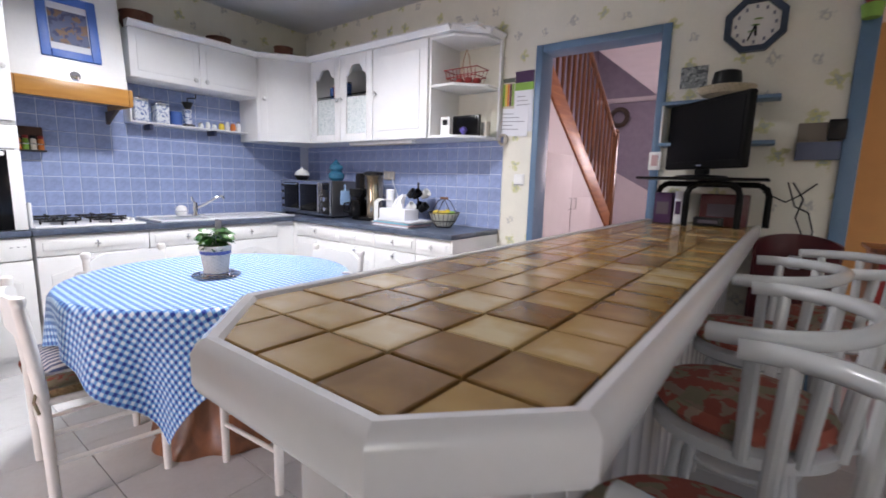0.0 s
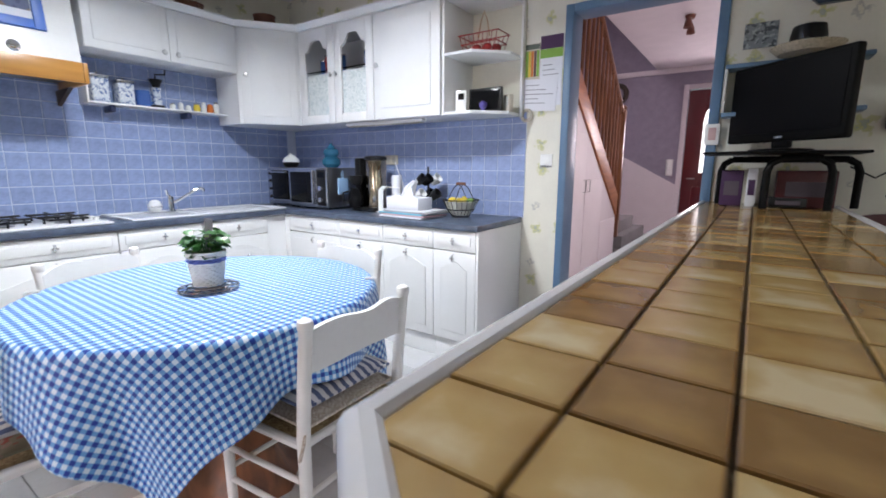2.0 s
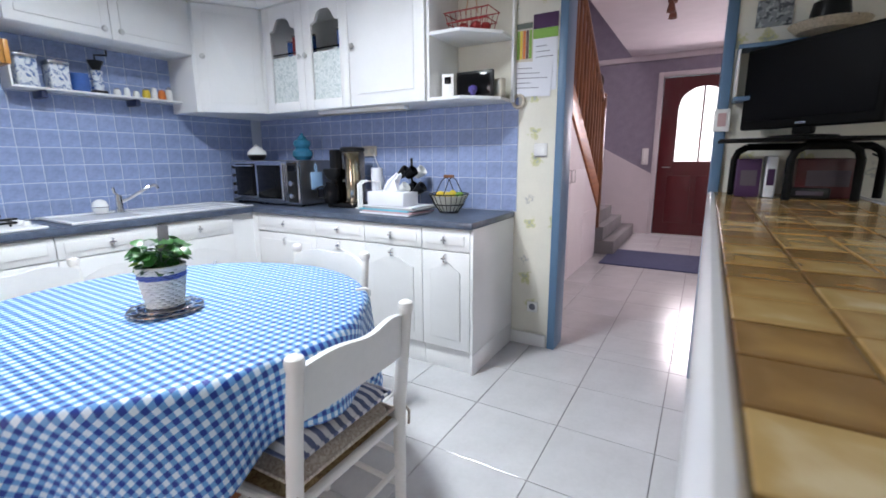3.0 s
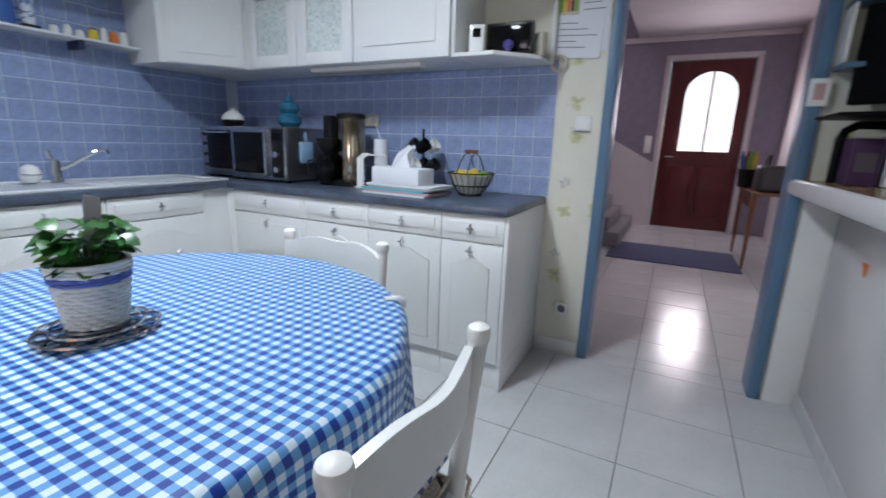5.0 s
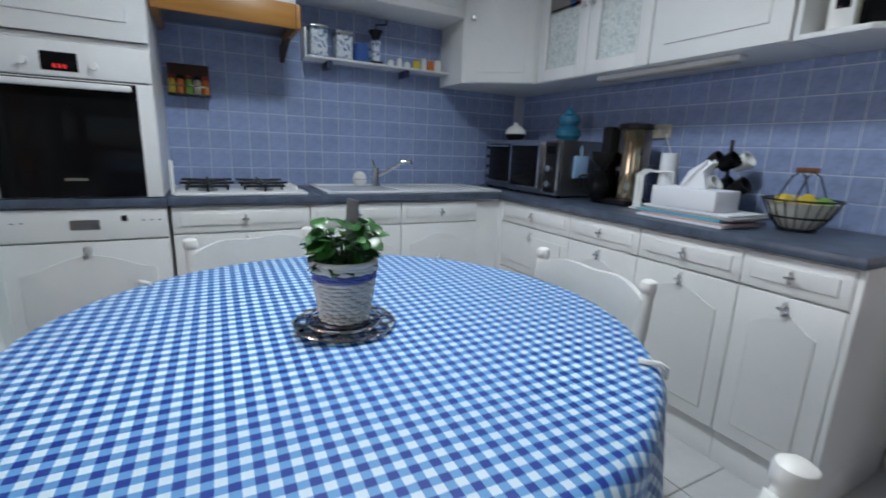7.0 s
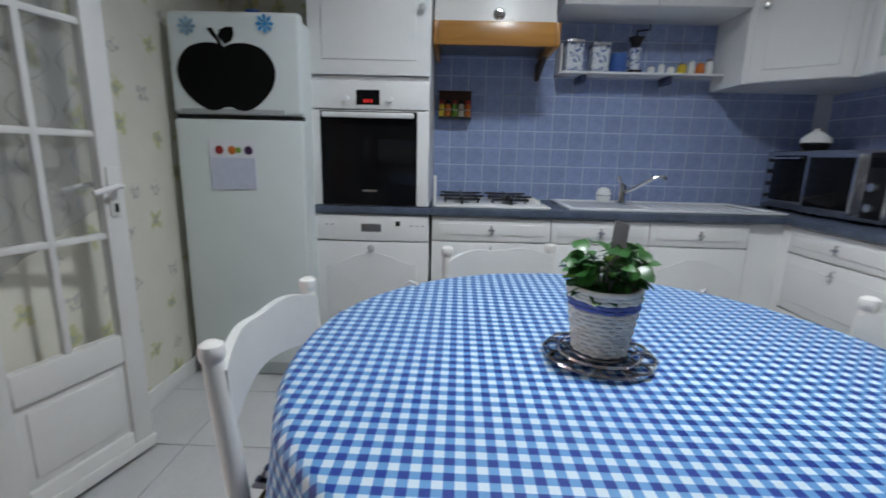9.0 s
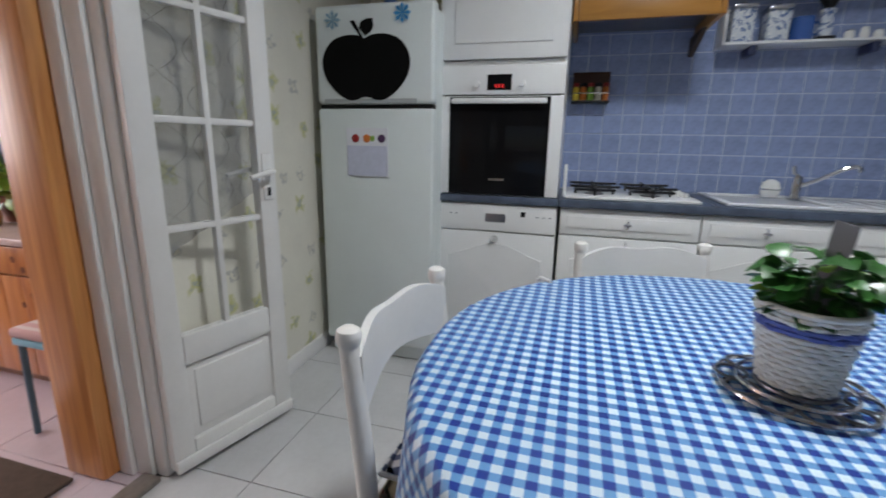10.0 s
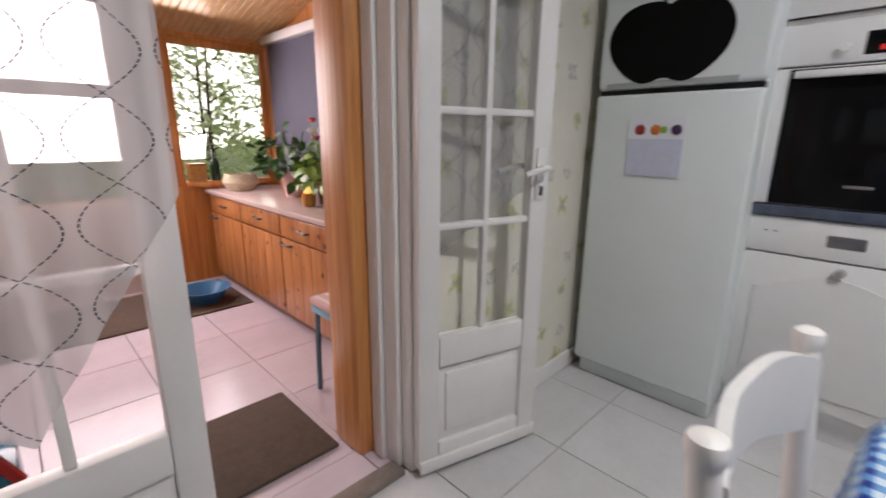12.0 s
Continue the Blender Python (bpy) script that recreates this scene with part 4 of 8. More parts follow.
for y, z, m in ((-3.515, 1.70, M("grey_blue_magnet", (0.25, 0.40, 0.52), 0.5)), (-3.165, 1.715, M("bright_blue_magnet", (0.05, 0.30, 0.60), 0.5))):
    bm = B()
    for k in range(8):
        a = k * math.pi / 4
        prism(bm, [(0, 0, 0), (0.032 * math.cos(a - 0.25), -0.004, 0.032 * math.sin(a - 0.25)), (0.042 * math.cos(a), -0.006, 0.042 * math.sin(a)), (0.032 * math.cos(a + 0.25), -0.004, 0.032 * math.sin(a + 0.25))], (0, -0.003, 0))
    single("flower_magnet", bm, m, "blue flower-shaped fridge magnet", "magnet", (0.7665, y, z), 90, "fridge magnets", 0)
nt = thing("note_stack", "white printed notes pinned to the fridge's side", "note", (0.42, -3.0215, 1.55))
part("sheet", box(B(), (-0.09, 0.0, -0.14), (0.08, 0.003, 0.12)), PAPER_WHITE, nt)
for z in (-0.08, -0.03, 0.02, 0.07):
    part("print_bar", box(B(), (-0.07, 0.003, z), (0.05, 0.0045, z + 0.012)), INK, nt)
tb = thing("glass_storage_jar", "small glass jar with blue lid on the fridge", "jar", (0.42, -3.36, 1.751))
part("jar", lathe(B(), [(0, 0), (0.045, 0), (0.045, 0.08), (0.035, 0.09), (0, 0.09)], 18), CLEAR, tb)
part("lid", lathe(B(), [(0, 0.091), (0.04, 0.091), (0.04, 0.115), (0, 0.117)], 18), DEEP_BLUE, tb)

# cooker hood
hood = thing("cooker_hood", "white sloping cooker hood with a honey wood rail", "cooker hood", (0, 0, 0))
bm = B()
prof = [(0.004, 1.83), (0.44, 1.83), (0.30, 2.74), (0.004, 2.74)]
prism(bm, [(x, -2.428, z) for x, z in prof], (0, 0.622, 0), 0.01)
part("chimney", bm, WHITE_PAINT, hood)
bm = box(B(), (0.004, -2.43, 1.715), (0.47, -2.405, 1.83), 0.006)
box(bm, (0.004, -1.815, 1.715), (0.47, -1.79, 1.83), 0.006)
part("rail", box(bm, (0.446, -2.404, 1.715), (0.47, -1.816, 1.83), 0.006), HOOD_WOOD, hood, "honey-coloured wooden rail")
part("filter", box(B(), (0.02, -2.40, 1.76), (0.44, -1.82, 1.775)), GREY_METAL, hood)
part("bracket", prism(B(), [(0.005, -1.83, 1.714), (0.25, -1.83, 1.714), (0.005, -1.83, 1.62)], (0, 0.025, 0), 0.004), M("dark_bracket", (0.05, 0.03, 0.02), 0.6), hood)
bm = lathe(B(), [(0.0, 0), (0.03, 0), (0.03, 0.008), (0.018, 0.012), (0.016, 0.024), (0, 0.026)], 18)
bmesh.ops.rotate(bm, verts=bm.verts[:], cent=(0, 0, 0), matrix=Matrix.Rotation(radians(90), 3, "Y"))
bmesh.ops.translate(bm, verts=bm.verts[:], vec=(0.432, -2.10, 1.87))
part("knob", bm, CHROME, hood, "round chrome knob")
pic = thing("framed_picture", "harbour picture in a bright blue frame on the hood", "picture", (0.385, -2.10, 2.2), 90)
pic.matrix_basis = pose(0.385, -2.10, 2.17, 0, -8.7, 0) @ pose(0, 0, 0, 0, 0, 90)
pblue = M("picture_frame_blue", (0.06, 0.15, 0.48), 0.4)
bm = B()
for a, b in (((-0.155, -0.02, -0.20), (-0.105, 0, 0.20)), ((0.105, -0.02, -0.20), (0.155, 0, 0.20)), ((-0.104, -0.02, -0.20), (0.104, 0, -0.15)), ((-0.104, -0.02, 0.15), (0.104, 0, 0.20))):
    box(bm, a, b, 0.004)
part("frame", bm, pblue, pic)
part("mount", box(B(), (-0.104, -0.008, -0.149), (0.104, -0.001, 0.149)), PAPER_WHITE, pic)
part("print", box(B(), (-0.10, -0.010, -0.105), (0.10, -0.0085, 0.105)), patterned("harbour_print", (0.10, 0.12, 0.22), (0.22, 0.13, 0.09), (0.05, 0.06, 0.14), 16, 0.5), pic)

# upper cabinets
UZ0, UZ1 = 1.58, 2.30
uc = thing("wall_cabinet", "white two-door wall cabinet over the open shelf", "cabinet", (0.003, -1.752, 0), 90, "wall cabinets")
part("body", carcass(B(), 0.985, 0.31, 1.955, UZ1), WHITE_LAC, uc)
panel_front("door", uc, 0.4925, 0.345, 0, (0, -0.31, 1.955), 0, margin=0.05, knob=(0.45, 0.05))
panel_front("door", uc, 0.4925, 0.345, 0, (0.4925, -0.31, 1.955), 0, margin=0.05, knob=(0.045, 0.05))
cc = thing("corner_wall_cabinet", "white diagonal corner wall cabinet", "cabinet", (0, 0, 0), group="wall cabinets")
a, b = (0.33, -0.765), (0.602, -0.40)
prism(bm := B(), [(0.003, -0.003, UZ0), (0.003, a[1], UZ0), (a[0] - 0.02, a[1], UZ0), (b[0], b[1] + 0.02, UZ0), (b[0], -0.003, UZ0)], (0, 0, UZ1 - UZ0))
part("body", bm, WHITE_LAC, cc)
dl = math.hypot(b[0] - a[0], b[1] - a[1])
panel_front("door", cc, dl - 0.03, UZ1 - UZ0, 0, (a[0] + 0.005, a[1] + 0.018, UZ0), math.degrees(math.atan2(b[1] - a[1], b[0] - a[0])), margin=0.06, knob=(0.04, 0.37))


def glass_door(parent, x0, w, zk):
    """A framed door with a scalloped glass light."""
    z0, h, f, t = UZ0, UZ1 - UZ0, 0.075, 0.02
    door = part("glazed_door", box(box(B(), (x0 + 0.0015, -t, z0 + 0.0015), (x0 + f, 0, z0 + h - 0.0015), 0.004), (x0 + w - f, -t, z0 + 0.0015), (x0 + w - 0.0015, 0, z0 + h - 0.0015), 0.004), WHITE_LAC, parent)
    door.location = (0, -0.37, 0)
    bm = box(B(), (x0 + f, -t, z0 + 0.0015), (x0 + w - f, 0, z0 + 0.07), 0.003)
    n = 20
    xs = [x0 + f + (w - 2 * f) * i / n for i in range(n + 1)]

    def top(x):
        u = abs((x - x0 - w / 2) / (w / 2 - f))
        return z0 + h - 0.085 - (0.0 if u < 0.35 else 0.055 * min(1, (u - 0.35) / 0.35) ** 1.5) - 0.03 * u * u
    pts = [(x, -t, top(x)) for x in xs] + [(xs[-1], -t, z0 + h - 0.0015), (xs[0], -t, z0 + h - 0.0015)]
    part("lower_rail", bm, WHITE_LAC, door)
    part("scalloped_rail", prism(B(), pts, (0, t, 0)), WHITE_LAC, door)
    pane = part("pane", box(B(), (x0 + f, -0.010, z0 + 0.07), (x0 + w - f, -0.007, z0 + h - 0.08)), GLASS, door)
    pane.visible_shadow = False
    part("lace_panel", box(B(), (x0 + f + 0.002, -0.004, z0 + 0.07), (x0 + w - f - 0.002, -0.002, z0 + 0.38)), LACE, door, "printed lace-look cloth panel")
    bm = lathe(B(), [(0.006, 0), (0.006, 0.012), (0.016, 0.016), (0.018, 0.024), (0.012, 0.032), (0, 0.034)], 16)
    bmesh.ops.rotate(bm, verts=bm.verts[:], cent=(0, 0, 0), matrix=Matrix.Rotation(radians(90), 3, "X"))
    bmesh.ops.translate(bm, verts=bm.verts[:], vec=(zk, -0.02, z0 + 0.36))
    part("knob", bm, KNOB, door, "pale metal-rimmed knob")
    return door


gc = thing("glazed_wall_cabinet", "white wall cabinet with two scalloped glass doors", "cabinet", (0.604, -0.003, 0), group="wall cabinets")
part("body", carcass(B(), 0.81, 0.368, UZ0, UZ1, True), WHITE_LAC, gc)
part("shelf", box(B(), (0.02, -0.34, 1.985), (0.79, -0.012, 1.995)), CLEAR, gc, "glass shelf")
glass_door(gc, 0, 0.405, 0.375)
glass_door(gc, 0.405, 0.405, 0.435)
for x, m, h in ((0.70, DEEP_BLUE, 0.10), (0.757, RED, 0.13), (0.814, PAPER_WHITE, 0.12), (0.871, RED, 0.11), (0.928, DEEP_BLUE, 0.12), (1.20, DEEP_BLUE, 0.12), (1.257, TEAL, 0.15), (1.314, PAPER_WHITE, 0.12)):
    cup = thing("storage_tin", "small coloured tin behind the cabinet glass", "tin", (x, -0.22, 1.9955), group="tins on the glass shelf")
    part("tin", lathe(B(), [(0, 0), (0.024, 0), (0.026, 0.004), (0.026, h - 0.004), (0.024, h), (0, h)], 14), m, cup)
    part("lid", lathe(B(), [(0, h + 0.0005), (0.027, h + 0.0005), (0.027, h + 0.012), (0, h + 0.014)], 14), STEEL, cup)
pc = thing("wall_cabinet", "white single-door wall cabinet", "cabinet", (1.416, -0.003, 0), group="wall cabinets")
part("body", carcass(B(), 0.582, 0.368, UZ0, UZ1), WHITE_LAC, pc)
panel_front("door", pc, 0.582, UZ1 - UZ0, 0, (0, -0.368, UZ0), 0, margin=0.075, knob=(0.04, 0.37))
es = thing("open_end_shelf", "white open end shelf unit with cut-off corners", "shelf unit", (2.0, -0.003, 0), group="wall cabinets")
part("side", box(B(), (0.0, -0.368, UZ0), (0.018, -0.001, UZ1), 0.002), WHITE_LAC, es)
part("back", box(B(), (0.019, -0.014, UZ0), (0.42, -0.001, UZ1), 0.002), M("cream_back_panel", (0.70, 0.68, 0.58), 0.5), es)
part("edge_post", box(B(), (0.405, -0.05, UZ0), (0.421, -0.0145, UZ1), 0.002), WHITE_LAC, es)
for z in (UZ0, 1.945, UZ1 - 0.02):
    prism(bm := B(), [(0.0185, -0.015, z), (0.0185, -0.368, z), (0.22, -0.368, z), (0.40, -0.19, z), (0.40, -0.015, z)], (0, 0, 0.02), 0.004)
    part("shelf", bm, WHITE_LAC, es)
# cornice following the fronts
cor = thing("cabinet_cornice", "white moulded cornice along the wall cabinets", "cornice")
path = [(0.33, -1.755), (0.335, -0.77), (0.607, -0.405), (2.215, -0.405), (2.405, -0.2), (2.405, -0.02)]
for p, q in zip(path, path[1:]):
    d = (Vector(q) - Vector(p)).normalized()
    nrm = Vector((d.y, -d.x))
    e = Vector(p) - d * 0.0
    pts = [(*(e - nrm * 0.05), 2.302), (*(e + nrm * 0.01), 2.302), (*(e + nrm * 0.016), 2.316), (*(e + nrm * 0.036), 2.334), (*(e + nrm * 0.036), 2.346), (*(e - nrm * 0.05), 2.346)]
    prism(bm := B(), pts, (d.x * (Vector(q) - Vector(p)).length, d.y * (Vector(q) - Vector(p)).length, 0))
    part("moulding", bm, WHITE_LAC, cor)
part("top_board", box(B(), (2.0, -0.36, 2.322), (2.40, -0.004, 2.344)), WHITE_LAC, cor)
lamp = thing("under_cabinet_lamp", "slim unlit lamp strip under the wall cabinet", "lamp", (1.05, -0.30, 1.555))
part("housing", box(B(), (0, -0.03, 0), (0.75, 0.03, 0.022), 0.004), WHITE_PAINT, lamp)
part("diffuser", box(B(), (0.02, -0.025, -0.006), (0.73, 0.025, -0.0005), 0.003), SAND, lamp)

# pots on top of the cabinets
for x, y, r, h in ((0.14, -1.62, 0.11, 0.15), (0.14, -1.0, 0.10, 0.13), (0.22, -0.42, 0.09, 0.18), (0.75, -0.16, 0.07, 0.13), (1.6, -0.15, 0.08, 0.12)):
    bm = lathe(B(), [(0, 0), (r * 0.7, 0), (r, h * 0.5), (r * 0.95, h * 0.9), (r * 1.02, h), (r * 0.9, h), (r * 0.85, h * 0.5), (0, h * 0.2)], 22)
    pot = thing("earthenware_pot", "dark brown earthenware pot on the wall cabinets", "pot", (x, y, 2.301), group="pots on the cabinets")
    part("bowl", bm, TERRACOTTA, pot)
    part("handle", tube(B(), [(r * 0.98, 0, h * 0.75), (r * 1.25, 0, h * 0.8), (r * 1.3, 0, h * 0.55), (r * 1.0, 0, h * 0.45)], 0.008), TERRACOTTA, pot)

# shelf under the upper cabinet with tins
sh = thing("wall_shelf", "thin white wall shelf on dark brackets", "shelf", (0.003, -1.70, 1.648))
part("board", box(B(), (0, 0, 0), (0.155, 0.925, 0.012), 0.003), WHITE_LAC, sh)
part("side", box(B(), (0, -0.012, 0.0), (0.15, -0.001, 0.16), 0.002), WHITE_LAC, sh)
for y in (0.12, 0.62):
    part("bracket", box(B(), (0.0, y, -0.045), (0.13, y + 0.03, -0.001), 0.006), M("navy_bracket", (0.03, 0.04, 0.10), 0.5), sh)
for i, (y, w, h) in enumerate(((-1.625, 0.10, 0.155), (-1.475, 0.10, 0.14))):
    t = thing("canister", "blue and white printed storage canister with lid", "canister", (0.085, y, 1.6605), group="canisters on the shelf")
    part("can", box(B(), (-w / 2, -w / 2, 0), (w / 2, w / 2, h), 0.012, 3), TIN_BLUE, t)
    part("lid", box(B(), (-w / 2 - 0.003, -w / 2 - 0.003, h + 0.001), (w / 2 + 0.003, w / 2 + 0.003, h + 0.022), 0.008), STEEL, t)
    part("lid_knob", lathe(B(), [(0.006, 0), (0.012, 0.012), (0, 0.02)], 12, (0, 0, h + 0.0225)), STEEL, t)
mug = thing("blue_jug", "plain deep blue jug on the shelf", "jug", (0.085, -1.36, 1.6605))
part("body", lathe(B(), [(0, 0), (0.045, 0), (0.05, 0.05), (0.046, 0.11), (0.041, 0.11), (0.044, 0.05), (0, 0.01)], 20), DEEP_BLUE, mug)
part("handle", tube(B(), [(0, 0.045, 0.09), (0, 0.075, 0.085), (0, 0.075, 0.04), (0, 0.046, 0.03)], 0.006), DEEP_BLUE, mug)
mill = thing("coffee_mill", "old dark and white coffee mill with a crank", "coffee mill", (0.085, -1.265, 1.6605))
part("base", box(B(), (-0.04, -0.035, 0), (0.04, 0.035, 0.02), 0.005), BLACK, mill)
part("jar", lathe(B(), [(0.028, 0.021), (0.03, 0.05), (0.025, 0.10), (0.032, 0.14), (0, 0.145)], 18), TIN_BLUE, mill)
part("funnel", lathe(B(), [(0.02, 0.146), (0.045, 0.20), (0.042, 0.20), (0, 0.16)], 18), BLACK, mill)
part("crank", tube(B(), [(0, 0, 0.2), (0, 0, 0.235), (0.0, 0.07, 0.245), (0.0, 0.07, 0.275)], 0.006), BLACK, mill)
for i, (y, r, h, m) in enumerate(((-1.165, 0.022, 0.05, CERAMIC), (-1.105, 0.02, 0.06, CERAMIC), (-1.05, 0.022, 0.045, CERAMIC), (-0.985, 0.026, 0.07, YELLOW), (-0.93, 0.02, 0.08, CERAMIC), (-0.88, 0.025, 0.07, ORANGE), (-0.83, 0.024, 0.095, CERAMIC))):
    s = thing("spice_pot", ("small white china spice pot with lid", "small coloured spice jar with lid")[m in (YELLOW, ORANGE)], "spice jar", (0.09, y, 1.6605), group="spice pots")
    part("pot", lathe(B(), [(0, 0), (r * 0.8, 0), (r, h * 0.4), (r * 0.8, h * 0.8), (0, h * 0.8)], 14), m, s)
    part("lid", lathe(B(), [(r * 0.82, h * 0.81), (r * 0.6, h * 0.95), (r * 0.2, h), (0, h * 1.05)], 14), STEEL if i % 3 == 0 else m, s)
rack = thing("spice_rack", "small dark spice rack on the tiled wall", "spice rack", (0.012, -2.41, 1.385))
part("shelf", box(B(), (0, 0, 0), (0.09, 0.20, 0.012), 0.003), BLACK, rack)
part("back", box(B(), (0, 0, 0.0125), (0.006, 0.20, 0.17), 0.002), M("rack_dark_wood", (0.06, 0.02, 0.01), 0.5), rack)
part("rod", tube(B(), [(0.086, 0.005, 0.05), (0.086, 0.195, 0.05)], 0.004), CHROME, rack)
for i in range(5):
    j = thing("spice_jar", "glass jar of ground spice in the rack", "spice jar", (0.052, -2.39 + i * 0.04, 1.3975), group="jars in the rack")
    part("glass", lathe(B(), [(0, 0), (0.017, 0), (0.017, 0.065), (0.013, 0.075), (0, 0.075)], 12), (YELLOW, ORANGE, LEAF_PALE, SAND, ORANGE)[i], j)
    part("lid", lathe(B(), [(0, 0.0755), (0.016, 0.0755), (0.016, 0.095), (0, 0.096)], 12), (RED, BLACK)[i % 2], j)

# gas hob
hob = thing("gas_hob", "white gas hob with black pan supports", "hob", (0.06, -2.40, 0.9005))
part("plate", box(B(), (0, 0, 0), (0.52, 0.60, 0.014), 0.006), CERAMIC, hob)
for cx in (0.15, 0.38):
    for cy in (0.14, 0.40):
        part("burner", lathe(B(), [(0.045, 0.0145), (0.045, 0.022), (0.03, 0.024), (0.03, 0.034), (0, 0.035)], 18, (cx, cy, 0)), GREY_METAL, hob)
        bm = tube(B(), [(cx - 0.09, cy - 0.09, 0.042), (cx + 0.09, cy - 0.09, 0.042), (cx + 0.09, cy + 0.09, 0.042), (cx - 0.09, cy + 0.09, 0.042)], 0.006, 6, True)
        for k in range(4):
            a = k * math.pi / 2
            tube(bm, [(cx + 0.12 * math.cos(a), cy + 0.12 * math.sin(a), 0.052), (cx + 0.03 * math.cos(a), cy + 0.03 * math.sin(a), 0.05)], 0.006, 6)
            tube(bm, [(cx + 0.09 * math.cos(a), cy + 0.09 * math.sin(a), 0.0145), (cx + 0.09 * math.cos(a), cy + 0.09 * math.sin(a), 0.05)], 0.006, 6)
        part("pan_support", bm, BLACK, hob)
for k in range(4):
    part("knob", lathe(B(), [(0.018, 0.0145), (0.015, 0.036), (0, 0.037)], 14, (0.14 + k * 0.08, 0.555, 0)), CERAMIC, hob)
sp = thing("spoon_rest", "white upright spoon rest beside the hob", "spoon rest", (0.50, -2.405, 0.9005))
part("holder", box(B(), (-0.03, -0.008, 0), (0.03, 0.008, 0.16), 0.007, 3), CERAMIC, sp)

# sink and tap
sk = thing("kitchen_sink", "white ceramic sink with drainer set in the worktop", "sink", (0.06, -1.70, 0.9005))
bm = B()
box(bm, (0, 0, 0), (0.035, 1.13, 0.014), 0.005)
box(bm, (0.47, 0, 0), (0.505, 1.13, 0.014), 0.005)
box(bm, (0.0355, 0, 0), (0.4695, 0.035, 0.014), 0.005)
box(bm, (0.0355, 0.44, 0), (0.4695, 0.50, 0.014), 0.005)
box(bm, (0.0355, 1.095, 0), (0.4695, 1.13, 0.014), 0.005)
part("rim", bm, SINK, sk)
part("drainer", box(B(), (0.036, 0.501, 0), (0.469, 1.094, 0.006), 0.003), SINK, sk)
for k in range(7):
    part("rib", box(B(), (0.06, 0.56 + k * 0.07, 0.0065), (0.45, 0.57 + k * 0.07, 0.011), 0.002), SINK, sk)
# Flat plate; the hollow's shade is put into its greyer white.
part("basin", box(B(), (0.036, 0.036, 0.0005), (0.469, 0.439, 0.003)), M("basin_shade", (0.60, 0.61, 0.63), 0.2), sk)
tap = thing("mixer_tap", "chrome mixer tap with a long angled spout", "tap", (0.20, -1.30, 0.9145))
part("body", lathe(B(), [(0.028, 0), (0.026, 0.01), (0.02, 0.02), (0.022, 0.09), (0.018, 0.11), (0, 0.115)], 18), CHROME, tap)
part("spout", tube(B(), [(0, 0.01, 0.06), (0.03, 0.06, 0.09), (0.06, 0.15, 0.15), (0.07, 0.19, 0.165), (0.072, 0.205, 0.16), (0.073, 0.21, 0.14)], 0.011, 10), CHROME, tap)
part("lever", tube(B(), [(0, 0, 0.11), (-0.0, -0.02, 0.125), (0.01, -0.03, 0.16)], 0.008, 8), CHROME, tap)
ball = thing("scourer_holder", "white round scourer holder behind the sink", "scourer holder", (0.19, -1.405, 0.9145))
part("shell", lathe(B(), [(0.03, 0), (0.043, 0.02), (0.045, 0.045), (0.035, 0.075), (0.015, 0.088), (0, 0.09)], 20), CERAMIC, ball)
part("ring", tube(B(), arc(0, 0, 0.0455, 0, 342, 19, 0.04), 0.004, 6, True), CHROME, ball)

# ---- things on the worktop ----
WT = 0.9005
mo = thing("mini_oven", "small black and steel mini oven in the corner", "mini oven", (0.13, -0.43, WT))
part("body", box(B(), (0, 0.01, 0.012), (0.33, 0.33, 0.335), 0.008), GREY_METAL, mo)
part("front", box(B(), (0.006, -0.004, 0.018), (0.324, 0.009, 0.33), 0.004), STEEL, mo)
part("door_glass", box(B(), (0.075, -0.012, 0.06), (0.315, -0.0045, 0.31), 0.004), BLACK_GLASS, mo)
part("handle", tube(B(), [(0.09, -0.012, 0.295), (0.09, -0.03, 0.295), (0.30, -0.03, 0.295), (0.30, -0.012, 0.295)], 0.006), CHROME, mo)
for z in (0.08, 0.15, 0.22, 0.285):
    bm = lathe(B(), [(0.014, 0), (0.012, 0.006), (0, 0.0065)], 14)
    bmesh.ops.rotate(bm, verts=bm.verts[:], cent=(0, 0, 0), matrix=Matrix.Rotation(radians(90), 3, "X"))
    bmesh.ops.translate(bm, verts=bm.verts[:], vec=(0.042, -0.004, z))
    part("dial", bm, BLACK, mo)
for x in (0.03, 0.30):
    for y in (0.04, 0.30):
        part("foot", lathe(B(), [(0.012, 0), (0.014, 0.0115), (0, 0.0118)], 10, (x, y, 0)), BLACK, mo)
mw = thing("microwave", "steel and black microwave oven on the worktop", "microwave", (0.48, -0.46, WT))
part("body", box(B(), (0, 0.012, 0.012), (0.48, 0.36, 0.335), 0.006), GREY_METAL, mw)
part("front", box(B(), (0, -0.006, 0.014), (0.48, 0.011, 0.333), 0.005), STEEL, mw)
part("door_glass", box(B(), (0.025, -0.010, 0.05), (0.30, -0.0065, 0.30), 0.003), BLACK_GLASS, mw)
part("handle", box(B(), (0.318, -0.035, 0.035), (0.338, -0.012, 0.315), 0.006), STEEL, mw)
for z in (0.05, 0.30):
    part("handle_post", box(B(), (0.322, -0.013, z), (0.334, -0.005, z + 0.012)), STEEL, mw)
cpn = part("control_panel", box(B(), (0.36, -0.010, 0.03), (0.46, -0.0065, 0.32), 0.003), BLACK, mw)
part("display", box(B(), (0.37, -0.012, 0.255), (0.45, -0.0102, 0.30)), BLACK_GLASS, cpn)
